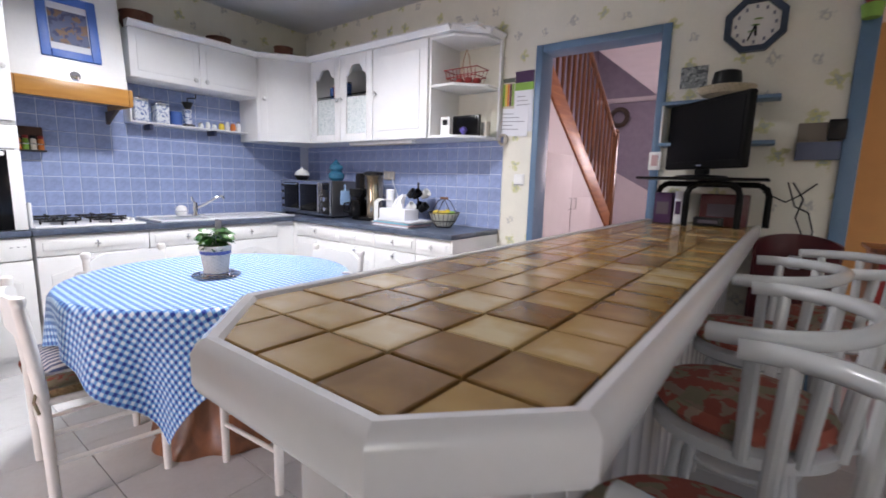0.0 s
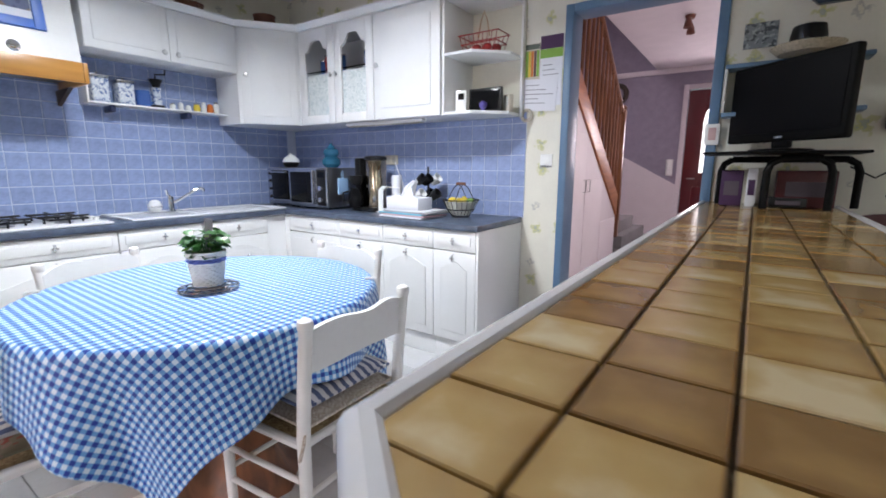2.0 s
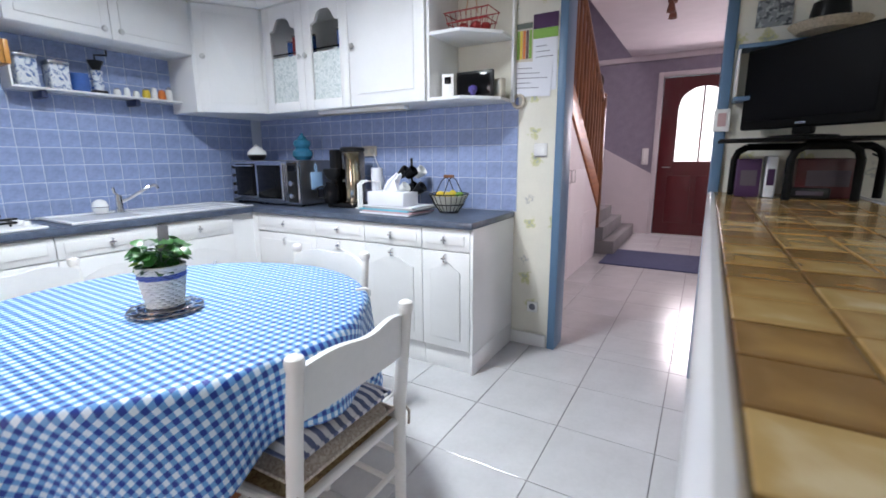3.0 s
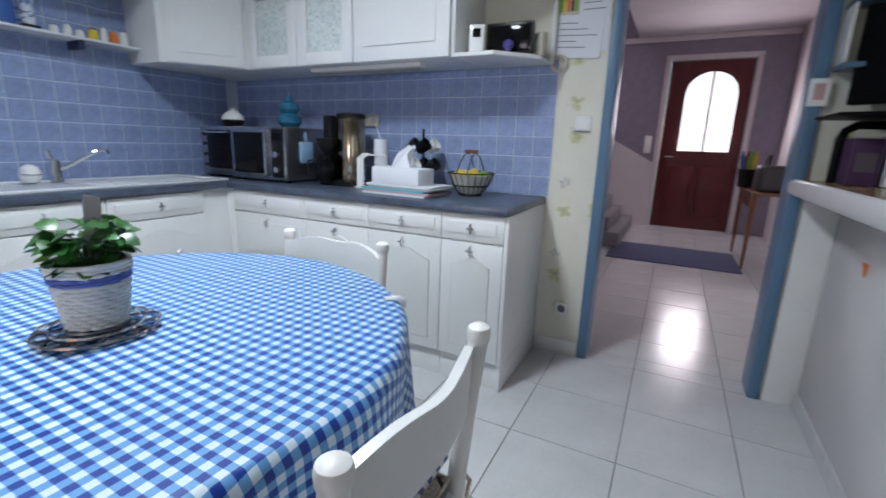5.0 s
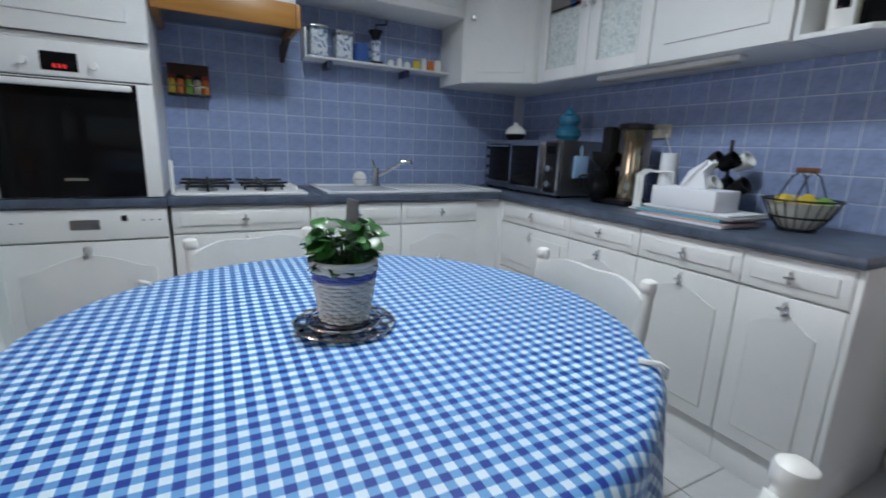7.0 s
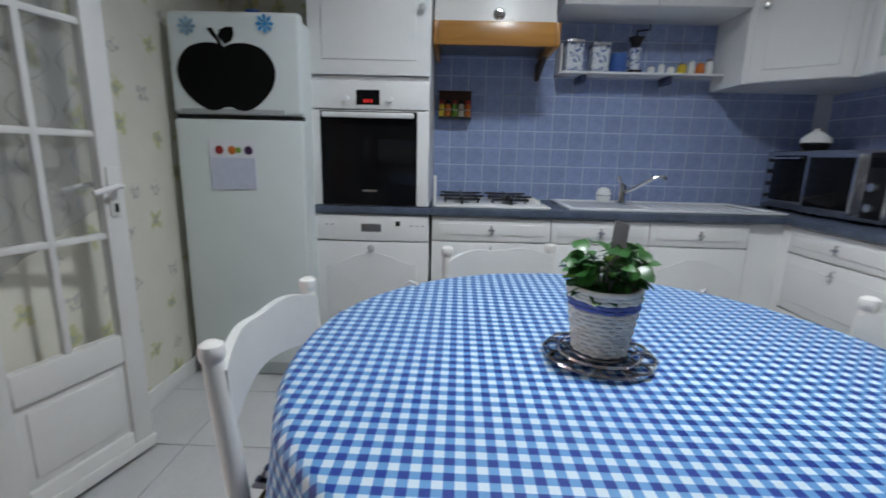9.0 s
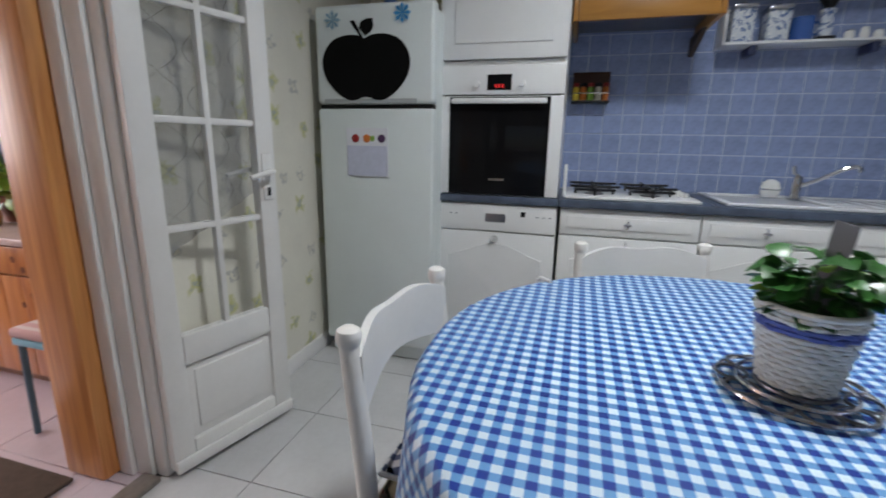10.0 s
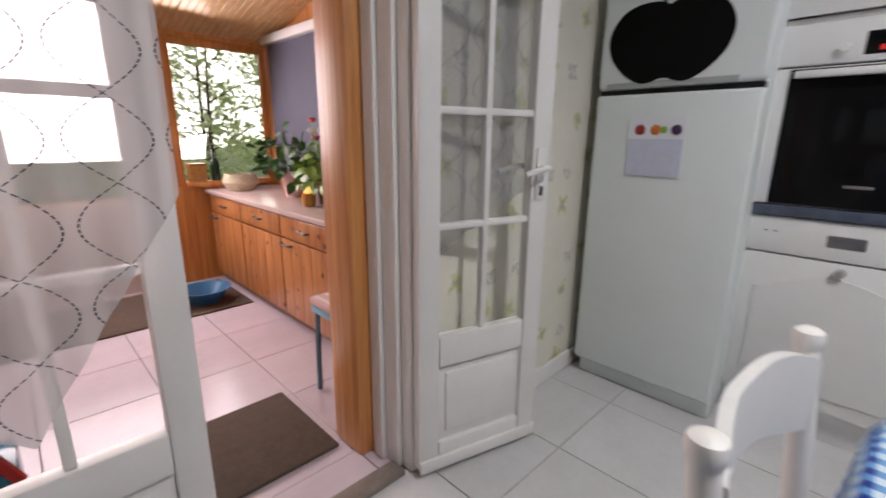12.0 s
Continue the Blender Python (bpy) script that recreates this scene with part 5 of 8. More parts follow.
for k in range(2):
    bm = lathe(B(), [(0.022, 0), (0.019, 0.018), (0, 0.019)], 18)
    bmesh.ops.rotate(bm, verts=bm.verts[:], cent=(0, 0, 0), matrix=Matrix.Rotation(radians(90), 3, "X"))
    bmesh.ops.translate(bm, verts=bm.verts[:], vec=(0.41, -0.0102, 0.08 + k * 0.09))
    part("dial", bm, STEEL, cpn)
for x in (0.04, 0.44):
    for y in (0.05, 0.31):
        part("foot", lathe(B(), [(0.012, 0), (0.014, 0.0115), (0, 0.0118)], 10, (x, y, 0)), BLACK, mw)
mitt = thing("pot_holder", "pale blue quilted pot holder hanging on the microwave", "pot holder", (0.9635, -0.36, 1.02))
part("cloth", box(B(), (0, 0, 0), (0.012, 0.11, 0.13), 0.005), PALE_BLUE, mitt)
part("loop", tube(B(), [(0.006, 0.05, 0.13), (0.006, 0.04, 0.17), (0.003, 0.055, 0.19), (0.006, 0.06, 0.17), (0.006, 0.06, 0.13)], 0.003), PALE_BLUE, mitt)
iron = thing("ceramic_hen", "white ceramic hen-shaped dish on the mini oven", "ceramic dish", (0.28, -0.28, WT + 0.336))
part("dish", lathe(B(), [(0, 0), (0.05, 0), (0.075, 0.035), (0.07, 0.045), (0, 0.046)], 22), BLACK, iron)
part("cover", lathe(B(), [(0.075, 0.0465), (0.07, 0.07), (0.045, 0.095), (0.018, 0.11), (0.016, 0.122), (0, 0.128)], 22), CERAMIC, iron)
gp = thing("lidded_jar", "turquoise glazed double jar on the microwave", "jar", (0.79, -0.26, WT + 0.336))
part("lower_bowl", lathe(B(), [(0, 0), (0.05, 0), (0.078, 0.03), (0.075, 0.065), (0.05, 0.088), (0, 0.088)], 24), TEAL, gp)
part("upper_bowl", lathe(B(), [(0, 0.0885), (0.05, 0.0885), (0.066, 0.115), (0.06, 0.145), (0.035, 0.16), (0, 0.16)], 24), TEAL, gp)
part("lid", lathe(B(), [(0.036, 0.1605), (0.028, 0.178), (0.012, 0.185), (0.014, 0.20), (0, 0.205)], 20), TEAL, gp)
cm = thing("coffee_maker", "tall black and steel coffee maker, golden reflection put into its tint", "coffee maker", (1.12, -0.34, WT))
# Steel tank; its golden reflection is put into the warm base colour.
tinted_steel = M("warm_tinted_steel", (0.36, 0.30, 0.22), 0.12, 1.0, var=0.05)
part("base", box(B(), (0, -0.02, 0), (0.24, 0.20, 0.03), 0.008), BLACK, cm)
part("tank", lathe(B(), [(0.082, 0.0305), (0.085, 0.05), (0.085, 0.38), (0.08, 0.395), (0, 0.396)], 26, (0.155, 0.10, 0)), tinted_steel, cm)
part("tank_lid", lathe(B(), [(0.088, 0.3965), (0.088, 0.42), (0.06, 0.428), (0, 0.43)], 26, (0.155, 0.10, 0)), BLACK, cm)
part("column", box(B(), (0.0, 0.02, 0.0305), (0.065, 0.19, 0.41), 0.012), BLACK, cm)
part("filter_holder", lathe(B(), [(0.03, 0.20), (0.055, 0.23), (0.06, 0.275), (0, 0.276)], 20, (0.06, -0.02, 0)), BLACK, cm)
part("carafe", lathe(B(), [(0, 0.031), (0.05, 0.031), (0.062, 0.07), (0.058, 0.13), (0.04, 0.165), (0.042, 0.18), (0, 0.181)], 20, (0.055, -0.025, 0)), BLACK_GLASS, cm)
part("carafe_handle", tube(B(), [(0.0, -0.05, 0.15), (-0.03, -0.08, 0.14), (-0.03, -0.08, 0.07), (0.0, -0.055, 0.06)], 0.008), BLACK, cm)
kp = thing("paper_roll_stand", "white plastic wrap and paper roll stand", "roll stand", (1.42, -0.30, WT))
part("base", box(B(), (-0.02, -0.08, 0), (0.16, 0.10, 0.012), 0.005), CERAMIC, kp)
part("roll", lathe(B(), [(0, 0.0125), (0.04, 0.0125), (0.04, 0.28), (0.015, 0.28), (0, 0.27)], 22, (0.08, 0.05, 0)), PAPER_WHITE, kp)
for x in (0.0, 0.025):
    part("frame_loop", tube(B(), [(x, -0.06, 0.0125), (x, -0.06, 0.17), (x, -0.02, 0.19), (x, 0.0, 0.19)], 0.010, 8), CERAMIC, kp)
part("cross_bar", tube(B(), [(0.025, 0, 0.19), (0.15, 0, 0.19), (0.15, 0.0, 0.0125)], 0.006, 8), CERAMIC, kp)
tray = thing("paper_stack", "stack of magazines and papers on the worktop", "magazines", (1.57, -0.53, WT), -4)
mags = (PAPER_WHITE, M("pink_cover", (0.50, 0.34, 0.36), 0.5), M("cyan_cover", (0.12, 0.42, 0.55), 0.4), M("grey_cover", (0.36, 0.36, 0.38), 0.5), PAPER_WHITE)
for k, m in enumerate(mags):
    dx = (0.0, 0.02, -0.015, 0.03, 0.01)[k]
    part("magazine", box(B(), (dx, 0.006 * k, 0.0105 * k), (dx + 0.40, 0.24 + 0.006 * k, 0.0105 * k + 0.0095), 0.002), m, tray)
tis = thing("tissue_box", "white tissue box with a tissue pulled out", "tissue box", (1.62, -0.51, WT + 0.0525), -4)
part("carton", box(B(), (0, 0, 0), (0.30, 0.15, 0.085), 0.006), PAPER_WHITE, tis)
bm = B()
ring = [bm.verts.new((0.14 + 0.05 * math.cos(a * 0.5236) * (1 + 0.3 * (a % 3)), 0.075 + 0.03 * math.sin(a * 0.5236), 0.0855)) for a in range(12)]
mid = [bm.verts.new((0.16 + 0.04 * math.cos(a * 0.5236) * (0.6 + 0.4 * (a % 2)), 0.075 + 0.035 * math.sin(a * 0.5236) * (0.5 + 0.5 * (a % 3)), 0.125 + 0.01 * (a % 4))) for a in range(12)]
tip = [bm.verts.new((0.20 + 0.03 * math.cos(a * 0.5236) * (0.3 + 0.7 * (a % 2)), 0.08 + 0.012 * math.sin(a * 0.5236), 0.18 + 0.012 * (a % 3))) for a in range(12)]
for r0, r1 in ((ring, mid), (mid, tip)):
    for k in range(12):
        bm.faces.new((r0[k], r0[(k + 1) % 12], r1[(k + 1) % 12], r1[k]))
bm.faces.new(tip)
part("tissue", bm, PAPER_WHITE, tis, smooth=60)
md = thing("cup_tree", "dark stand with hanging black and white cups", "cup stand", (1.74, -0.17, WT))
part("base", lathe(B(), [(0, 0), (0.07, 0), (0.07, 0.012), (0.012, 0.02), (0, 0.02)], 22), BLACK, md)
part("stem", tube(B(), [(0, 0, 0.02), (0, 0, 0.345)], 0.008), BLACK, md)
for k in range(6):
    a, z = k * 1.05, (0.14, 0.25)[k % 2]
    c = (0.065 * math.cos(a), 0.065 * math.sin(a), z)
    bm = lathe(B(), [(0, -0.045), (0.026, -0.043), (0.036, 0.0), (0.038, 0.03), (0.033, 0.03), (0.03, -0.02), (0, -0.035)], 16)
    bmesh.ops.rotate(bm, verts=bm.verts[:], cent=(0, 0, 0), matrix=Matrix.Rotation(radians(55), 3, "Y") @ Matrix.Rotation(a, 3, "Z"))
    bmesh.ops.translate(bm, verts=bm.verts[:], vec=c)
    part("cup", bm, (BLACK, CERAMIC, BLACK_GLASS)[k % 3], md)
fb = thing("fruit_basket", "wire basket with lemons and fruit and a hoop handle", "fruit basket", (2.085, -0.26, WT))
part("foot_ring", tube(B(), arc(0, 0, 0.06, 0, 345, 23, 0.006), 0.005, 6, True), BLACK, fb)
for z, r in ((0.055, 0.095), (0.12, 0.125)):
    part("ring", tube(B(), arc(0, 0, r, 0, 352, 44, z), 0.004, 6, True), BLACK, fb)
for k in range(20):
    a = 2 * math.pi * k / 20
    part("wire", tube(B(), [(0.06 * math.cos(a), 0.06 * math.sin(a), 0.008), (0.095 * math.cos(a), 0.095 * math.sin(a), 0.055), (0.125 * math.cos(a), 0.125 * math.sin(a), 0.12)], 0.0022, 5), BLACK, fb)
for s in (-1, 1):
    part("hoop", tube(B(), [(s * 0.03, -0.121, 0.12), (s * 0.025, -0.05, 0.205), (s * 0.02, 0.0, 0.225), (s * 0.025, 0.05, 0.205), (s * 0.03, 0.121, 0.12)], 0.003, 6), BLACK, fb)
part("grip", tube(B(), [(-0.035, 0, 0.23), (0.035, 0, 0.23)], 0.010, 10), DARK_WOOD, fb)
for k, (x, y, z, m) in enumerate(((-0.05, -0.03, 0.105, YELLOW), (0.03, -0.045, 0.105, YELLOW), (0.0, 0.045, 0.105, YELLOW), (0.06, 0.03, 0.10, GREEN), (-0.055, 0.045, 0.10, SAND))):
    l = lathe(B(), [(0, -0.038), (0.012, -0.034), (0.031, -0.012), (0.033, 0.01), (0.02, 0.032), (0.006, 0.04), (0, 0.041)], 16)
    bmesh.ops.rotate(l, verts=l.verts[:], cent=(0, 0, 0), matrix=Matrix.Rotation(1.2 + k, 3, "Y"))
    single("lemon", l, m, "ripe fruit lying in the wire basket", "fruit", (2.085 + x, -0.26 + y, WT + z + 0.0), 40 * k, "fruit in the basket", 80)
part("paper_liner", lathe(B(), [(0, 0.012), (0.058, 0.014), (0.09, 0.055), (0.117, 0.11), (0.115, 0.112), (0.085, 0.058), (0, 0.02)], 20), M("liner", (0.62, 0.62, 0.55), 0.8), fb)

# wall fittings
so = thing("wall_socket", "cream double wall socket on the tiles", "socket", (1.25, -0.012, 1.30))
part("plate", box(B(), (-0.068, -0.012, -0.038), (0.068, 0, 0.038), 0.004), SAND, so)
for x in (-0.033, 0.033):
    bm = lathe(B(), [(0.024, 0), (0.022, 0.004), (0.018, 0.004), (0.016, 0.001), (0, 0.001)], 18)
    bmesh.ops.rotate(bm, verts=bm.verts[:], cent=(0, 0, 0), matrix=Matrix.Rotation(radians(90), 3, "X"))
    bmesh.ops.translate(bm, verts=bm.verts[:], vec=(x, -0.012, 0))
    # Wells coloured darker than the plate for the shade inside them.
    part("well", bm, M("socket_shade", (0.42, 0.40, 0.36), 0.5), so)
single("power_cord", tube(B(), [(1.30, -0.03, 1.28), (1.34, -0.05, 1.22), (1.40, -0.06, 1.12), (1.44, -0.08, 1.0), (1.42, -0.12, 0.906)], 0.004, 6), PAPER_WHITE, "white power cord hanging from the socket", "cord")
sw = thing("light_switch", "white square light switch on the wallpaper", "light switch", (2.594, -0.001, 1.288))
part("plate", box(B(), (-0.042, -0.011, -0.042), (0.042, 0, 0.042), 0.004), CERAMIC, sw)
part("rocker", box(B(), (-0.03, -0.016, -0.032), (0.03, -0.0115, 0.03), 0.003), CERAMIC, sw)
# Dark strip drawn in for the shadow under the rocker.
part("shadow_strip", box(B(), (-0.040, -0.013, -0.039), (0.040, -0.0115, -0.034)), INK, sw)
lo = thing("low_wall_socket", "small white socket low on the wallpaper", "socket", (2.575, -0.001, 0.27))
part("plate", box(B(), (-0.036, -0.010, -0.036), (0.036, 0, 0.036), 0.004), CERAMIC, lo)
bm = lathe(B(), [(0.022, 0), (0.020, 0.003), (0.017, 0.003), (0.015, 0.0005), (0, 0.0005)], 18)
bmesh.ops.rotate(bm, verts=bm.verts[:], cent=(0, 0, 0), matrix=Matrix.Rotation(radians(90), 3, "X"))
bmesh.ops.translate(bm, verts=bm.verts[:], vec=(0, -0.010, 0))
part("well", bm, INK, lo)
# notes by the door
n1 = thing("colour_chart_note", "colourful striped note pinned to the wallpaper", "note", (2.468, -0.002, 1.93))
part("sheet", box(B(), (-0.055, -0.003, -0.125), (0.055, 0, 0.105)), SAND, n1)
for k, m in enumerate((GREEN, YELLOW, ORANGE, DARK_RED, GREEN)):
    part("stripe", box(B(), (-0.045 + k * 0.019, -0.005, -0.10), (-0.029 + k * 0.019, -0.0032, 0.06)), m, n1)
part("header", box(B(), (-0.05, -0.005, 0.07), (0.05, -0.0032, 0.10)), M("dark_header", (0.10, 0.12, 0.10), 0.7), n1)
n2 = thing("printed_list", "white printed list with a purple and green heading", "note", (2.598, -0.002, 1.86))
part("sheet", box(B(), (-0.075, -0.003, -0.22), (0.075, 0, 0.21)), PAPER_WHITE, n2)
part("heading", box(B(), (-0.075, -0.005, 0.13), (0.075, -0.0032, 0.21)), PURPLE, n2)
part("heading", box(B(), (-0.075, -0.005, 0.075), (0.075, -0.0032, 0.129)), GREEN, n2)
for k in range(7):
    part("text_bar", box(B(), (-0.055, -0.0045, 0.03 - k * 0.03), (0.01 + 0.04 * ((k * 7) % 3) / 2, -0.0032, 0.034 - k * 0.03)), INK, n2)
n3 = thing("loose_note", "white sheet with grey writing, pinned low", "note", (2.57, -0.006, 1.70), 0)
n3.matrix_basis = pose(2.52, -0.0075, 1.71, 0, 3, 0)
part("sheet", box(B(), (-0.125, -0.003, -0.10), (0.125, 0, 0.10)), PAPER_WHITE, n3)
for k in range(5):
    part("text_bar", box(B(), (-0.09, -0.0045, 0.06 - k * 0.028), (0.0 + 0.05 * (k % 3), -0.0032, 0.064 - k * 0.028)), INK, n3)
hk = thing("coat_hook", "pale ring hook at the shelf's corner", "hook", (2.445, -0.004, 1.585))
part("ring", tube(B(), [(0.035 * math.cos(a * 0.4488), -0.012, 0.035 * math.sin(a * 0.4488)) for a in range(14)], 0.011, 8, True), SAND, hk)

# things on the end shelf
def shelf_z(k):
    return (UZ0 + 0.0205, 1.9655)[k]


bk = thing("wire_basket", "red wire basket with red fruit and a hoop handle", "basket", (2.205, -0.19, shelf_z(1)))
for z, w in ((0.006, 0.115), (0.06, 0.13), (0.115, 0.145)):
    part("ring", tube(B(), [(-w, -w * 0.55, z), (w, -w * 0.55, z), (w, w * 0.55, z), (-w, w * 0.55, z)], 0.004, 6, True), RED, bk)
for k in range(9):
    x = -0.11 + k * 0.0275
    part("wire", tube(B(), [(x * 1.25, -0.08, 0.115), (x, -0.063, 0.006), (x, 0.063, 0.006), (x * 1.25, 0.08, 0.115)], 0.0022, 5), RED, bk)
part("hoop", tube(B(), [(-0.04, 0, 0.11), (-0.025, 0, 0.20), (0, 0, 0.265), (0.025, 0, 0.20), (0.04, 0, 0.11)], 0.004, 6), RAW_WOOD, bk)
for k in range(5):
    single("tomato", lathe(B(), [(0, -0.026), (0.02, -0.024), (0.031, 0), (0.024, 0.02), (0.006, 0.024), (0, 0.02)], 16), RED, "red fruit lying in the wire basket", "fruit", (2.125 + k * 0.04, -0.19 + 0.025 * (-1) ** k, shelf_z(1) + 0.036), 0, "fruit in the red basket", 80)
ph = thing("phone_base", "small white phone base on the end shelf", "phone", (2.09, -0.27, shelf_z(0)), 18)
part("body", box(B(), (-0.038, -0.02, 0), (0.038, 0.02, 0.14), 0.008), CERAMIC, ph)
part("screen", box(B(), (-0.02, -0.0225, 0.08), (0.02, -0.0202, 0.12), 0.001), BLACK_GLASS, ph)
pf = thing("photo_frame", "black digital photo frame on the end shelf", "photo frame", (2.245, -0.22, shelf_z(0)))
part("frame", box(B(), (-0.12, -0.012, 0), (0.12, 0.012, 0.15), 0.004), BLACK, pf)
part("screen", box(B(), (-0.105, -0.014, 0.015), (0.105, -0.0122, 0.135), 0.001), BLACK_GLASS, pf)
part("stand", box(B(), (-0.03, 0.0125, 0), (0.03, 0.05, 0.006), 0.002), BLACK, pf)
vio = thing("flower_ornament", "small violet glass ornament before the frame", "ornament", (2.26, -0.28, shelf_z(0)))
part("globe", lathe(B(), [(0.012, 0), (0.014, 0.012), (0.028, 0.03), (0.026, 0.05), (0.012, 0.06), (0, 0.062)], 18), M("violet_glaze", (0.10, 0.08, 0.30), 0.15, var=0.4, scale=60), vio)
cl = thing("desk_thermometer", "small beige plastic desk clock", "clock", (2.375, -0.16, shelf_z(0)), -30)
part("body", box(B(), (-0.04, -0.02, 0), (0.04, 0.02, 0.105), 0.008), SAND, cl)
part("dial", box(B(), (-0.028, -0.0225, 0.02), (0.028, -0.0202, 0.09), 0.002), M("dial_grey", (0.42, 0.42, 0.38), 0.5), cl)

# ---- breakfast bar ----
BAR = thing("breakfast_bar", "white breakfast bar topped with glazed brown tiles", "bar counter", (3.73, -1.40, 0), -0.4)
TOPZ = 1.06
P = 0.1075
PY = 0.1052
# outline of the tiled field, local to the bar's middle line
XL, XR, YN, YF = -0.202, 0.336, -1.378, 1.384
field = [(XL + 0.146, YN), (XR - 0.118, YN), (XR, YN + 0.122), (XR, YF), (XL, YF), (XL, YN + 0.127)]


def offset(poly, d):
    """The convex outline moved outward by d, except at the wall end."""
    out, n = [], len(poly)
    for i in range(n):
        p0, p1, p2 = Vector(poly[i - 1]), Vector(poly[i]), Vector(poly[(i + 1) % n])
        a, b = (p1 - p0).normalized(), (p2 - p1).normalized()
        na, nb = Vector((a.y, -a.x)), Vector((b.y, -b.x))
        m = (na + nb).normalized()
        out.append(tuple(p1 + m * d / max(0.3, m.dot(na))))
    return out


def clip(poly, a, b):
    """The part of a polygon on the left of the line a to b."""
    out = []
    s = [(b[0] - a[0]) * (p[1] - a[1]) - (b[1] - a[1]) * (p[0] - a[0]) for p in poly]
    for i in range(len(poly)):
        p, q, u, v = poly[i - 1], poly[i], s[i - 1], s[i]
        if (u >= 0) != (v >= 0):
            k = u / (u - v)
            out.append((p[0] + (q[0] - p[0]) * k, p[1] + (q[1] - p[1]) * k))
        if v >= 0:
            out.append(q)
    return out


rim = offset(field, 0.052)
part("bed", prism(B(), [(x, y, TOPZ - 0.05) for x, y in field], (0, 0, 0.043)), GREY_GROUT, BAR)
prof = [(0.0, -0.002), (0.006, 0.004), (0.018, 0.006), (0.028, 0.0), (0.034, -0.012), (0.034, -0.050), (0.028, -0.062), (0.0, -0.064)]
for i in range(6):
    if i == 3:
        continue
    bm = B()
    rows = []
    for d, z in prof:
        o = offset(field, d)
        rows.append([(o[i][0], o[i][1], TOPZ + z), (o[(i + 1) % 6][0], o[(i + 1) % 6][1], TOPZ + z)])
    vs = [[bm.verts.new(p) for p in r] for r in rows]
    for k in range(len(vs)):
        a, b = vs[k - 1], vs[k]
        bm.faces.new((a[0], a[1], b[1], b[0]))
    bm.faces.new([v[0] for v in vs])
    bm.faces.new([v[1] for v in vs][::-1])
    part("edge_trim", bm, BAR_WHITE, BAR, "rounded white-painted wooden edge")
part("underside", prism(B(), [(x, y, TOPZ - 0.063) for x, y in field], (0, 0, 0.012)), BAR_WHITE, BAR)
body = part("body", box(B(), (-0.032, -1.268, 0.0), (0.24, 1.38, TOPZ - 0.064)), BAR_WHITE, BAR)
part("side_panel", box(B(), (-0.045, -1.266, 0.08), (-0.0325, 1.379, TOPZ - 0.065), 0.003), BAR_WHITE, body, "smooth pale painted side panel")
for k in range(21):
    y = -1.266 + k * 0.1259
    part("board", box(B(), (0.2405, y, 0.08), (0.253, y + 0.1243, TOPZ - 0.065), 0.004), BAR_WHITE, body)
    part("skirting", box(B(), (-0.052, y, 0.0), (-0.0325, y + 0.1258, 0.079)), FLOOR_TILE, body)
for k in range(3):
    x = -0.045 + k * 0.1
    part("end_board", box(B(), (x, -1.282, 0.0), (x + 0.1, -1.2685, TOPZ - 0.065), 0.004), BAR_WHITE, body)
tile_cells = []
for i in range(-2, 8):
    for j in range(-1, 28):
        x0, y0 = XL + i * P, YN + j * PY
        c = [(x0 + 0.0025, y0 + 0.0025), (x0 + P - 0.0025, y0 + 0.0025), (x0 + P - 0.0025, y0 + PY - 0.0025), (x0 + 0.0025, y0 + PY - 0.0025)]
        for k in range(6):
            c = clip(c, field[k], field[(k + 1) % 6])
            if len(c) < 3:
                break
        if len(c) >= 3:
            area = abs(sum(c[k - 1][0] * c[k][1] - c[k][0] * c[k - 1][1] for k in range(len(c)))) / 2
            if area > 0.0008:
                tile_cells.append(c)
full_tile = None
for c in tile_cells:
    cx, cy = sum(p[0] for p in c) / len(c), sum(p[1] for p in c) / len(c)
    q = [(x - cx, y - cy, -0.012) for x, y in c]
    whole = len(c) == 4 and abs(max(p[0] for p in q) - min(p[0] for p in q) - P + 0.005) < 1e-4 and abs(max(p[1] for p in q) - min(p[1] for p in q) - PY + 0.005) < 1e-4
    if not whole or full_tile is None:
        bm = B()
        low = [bm.verts.new((x, y, -0.012)) for x, y, _ in q]
        mid = [bm.verts.new((x, y, -0.0015)) for x, y, _ in q]
        top = [bm.verts.new((x * 0.965, y * 0.965, 0.0)) for x, y, _ in q]
        n = len(q)
        for a, b in ((low, mid), (mid, top)):
            for k in range(n):
                bm.faces.new((a[k], a[(k + 1) % n], b[(k + 1) % n], b[k]))
        bm.faces.new(top)
        me = mesh_of("tile", bm, BROWN_TILE, 0)
        if whole:
            full_tile = me
    else:
        me = full_tile
    t = new("tile", me)
    t.parent = BAR
    t.location = (cx, cy, TOPZ + random.uniform(-0.001, 0.001))
    t.rotation_euler = (random.uniform(-0.004, 0.004), random.uniform(-0.004, 0.004), 0)

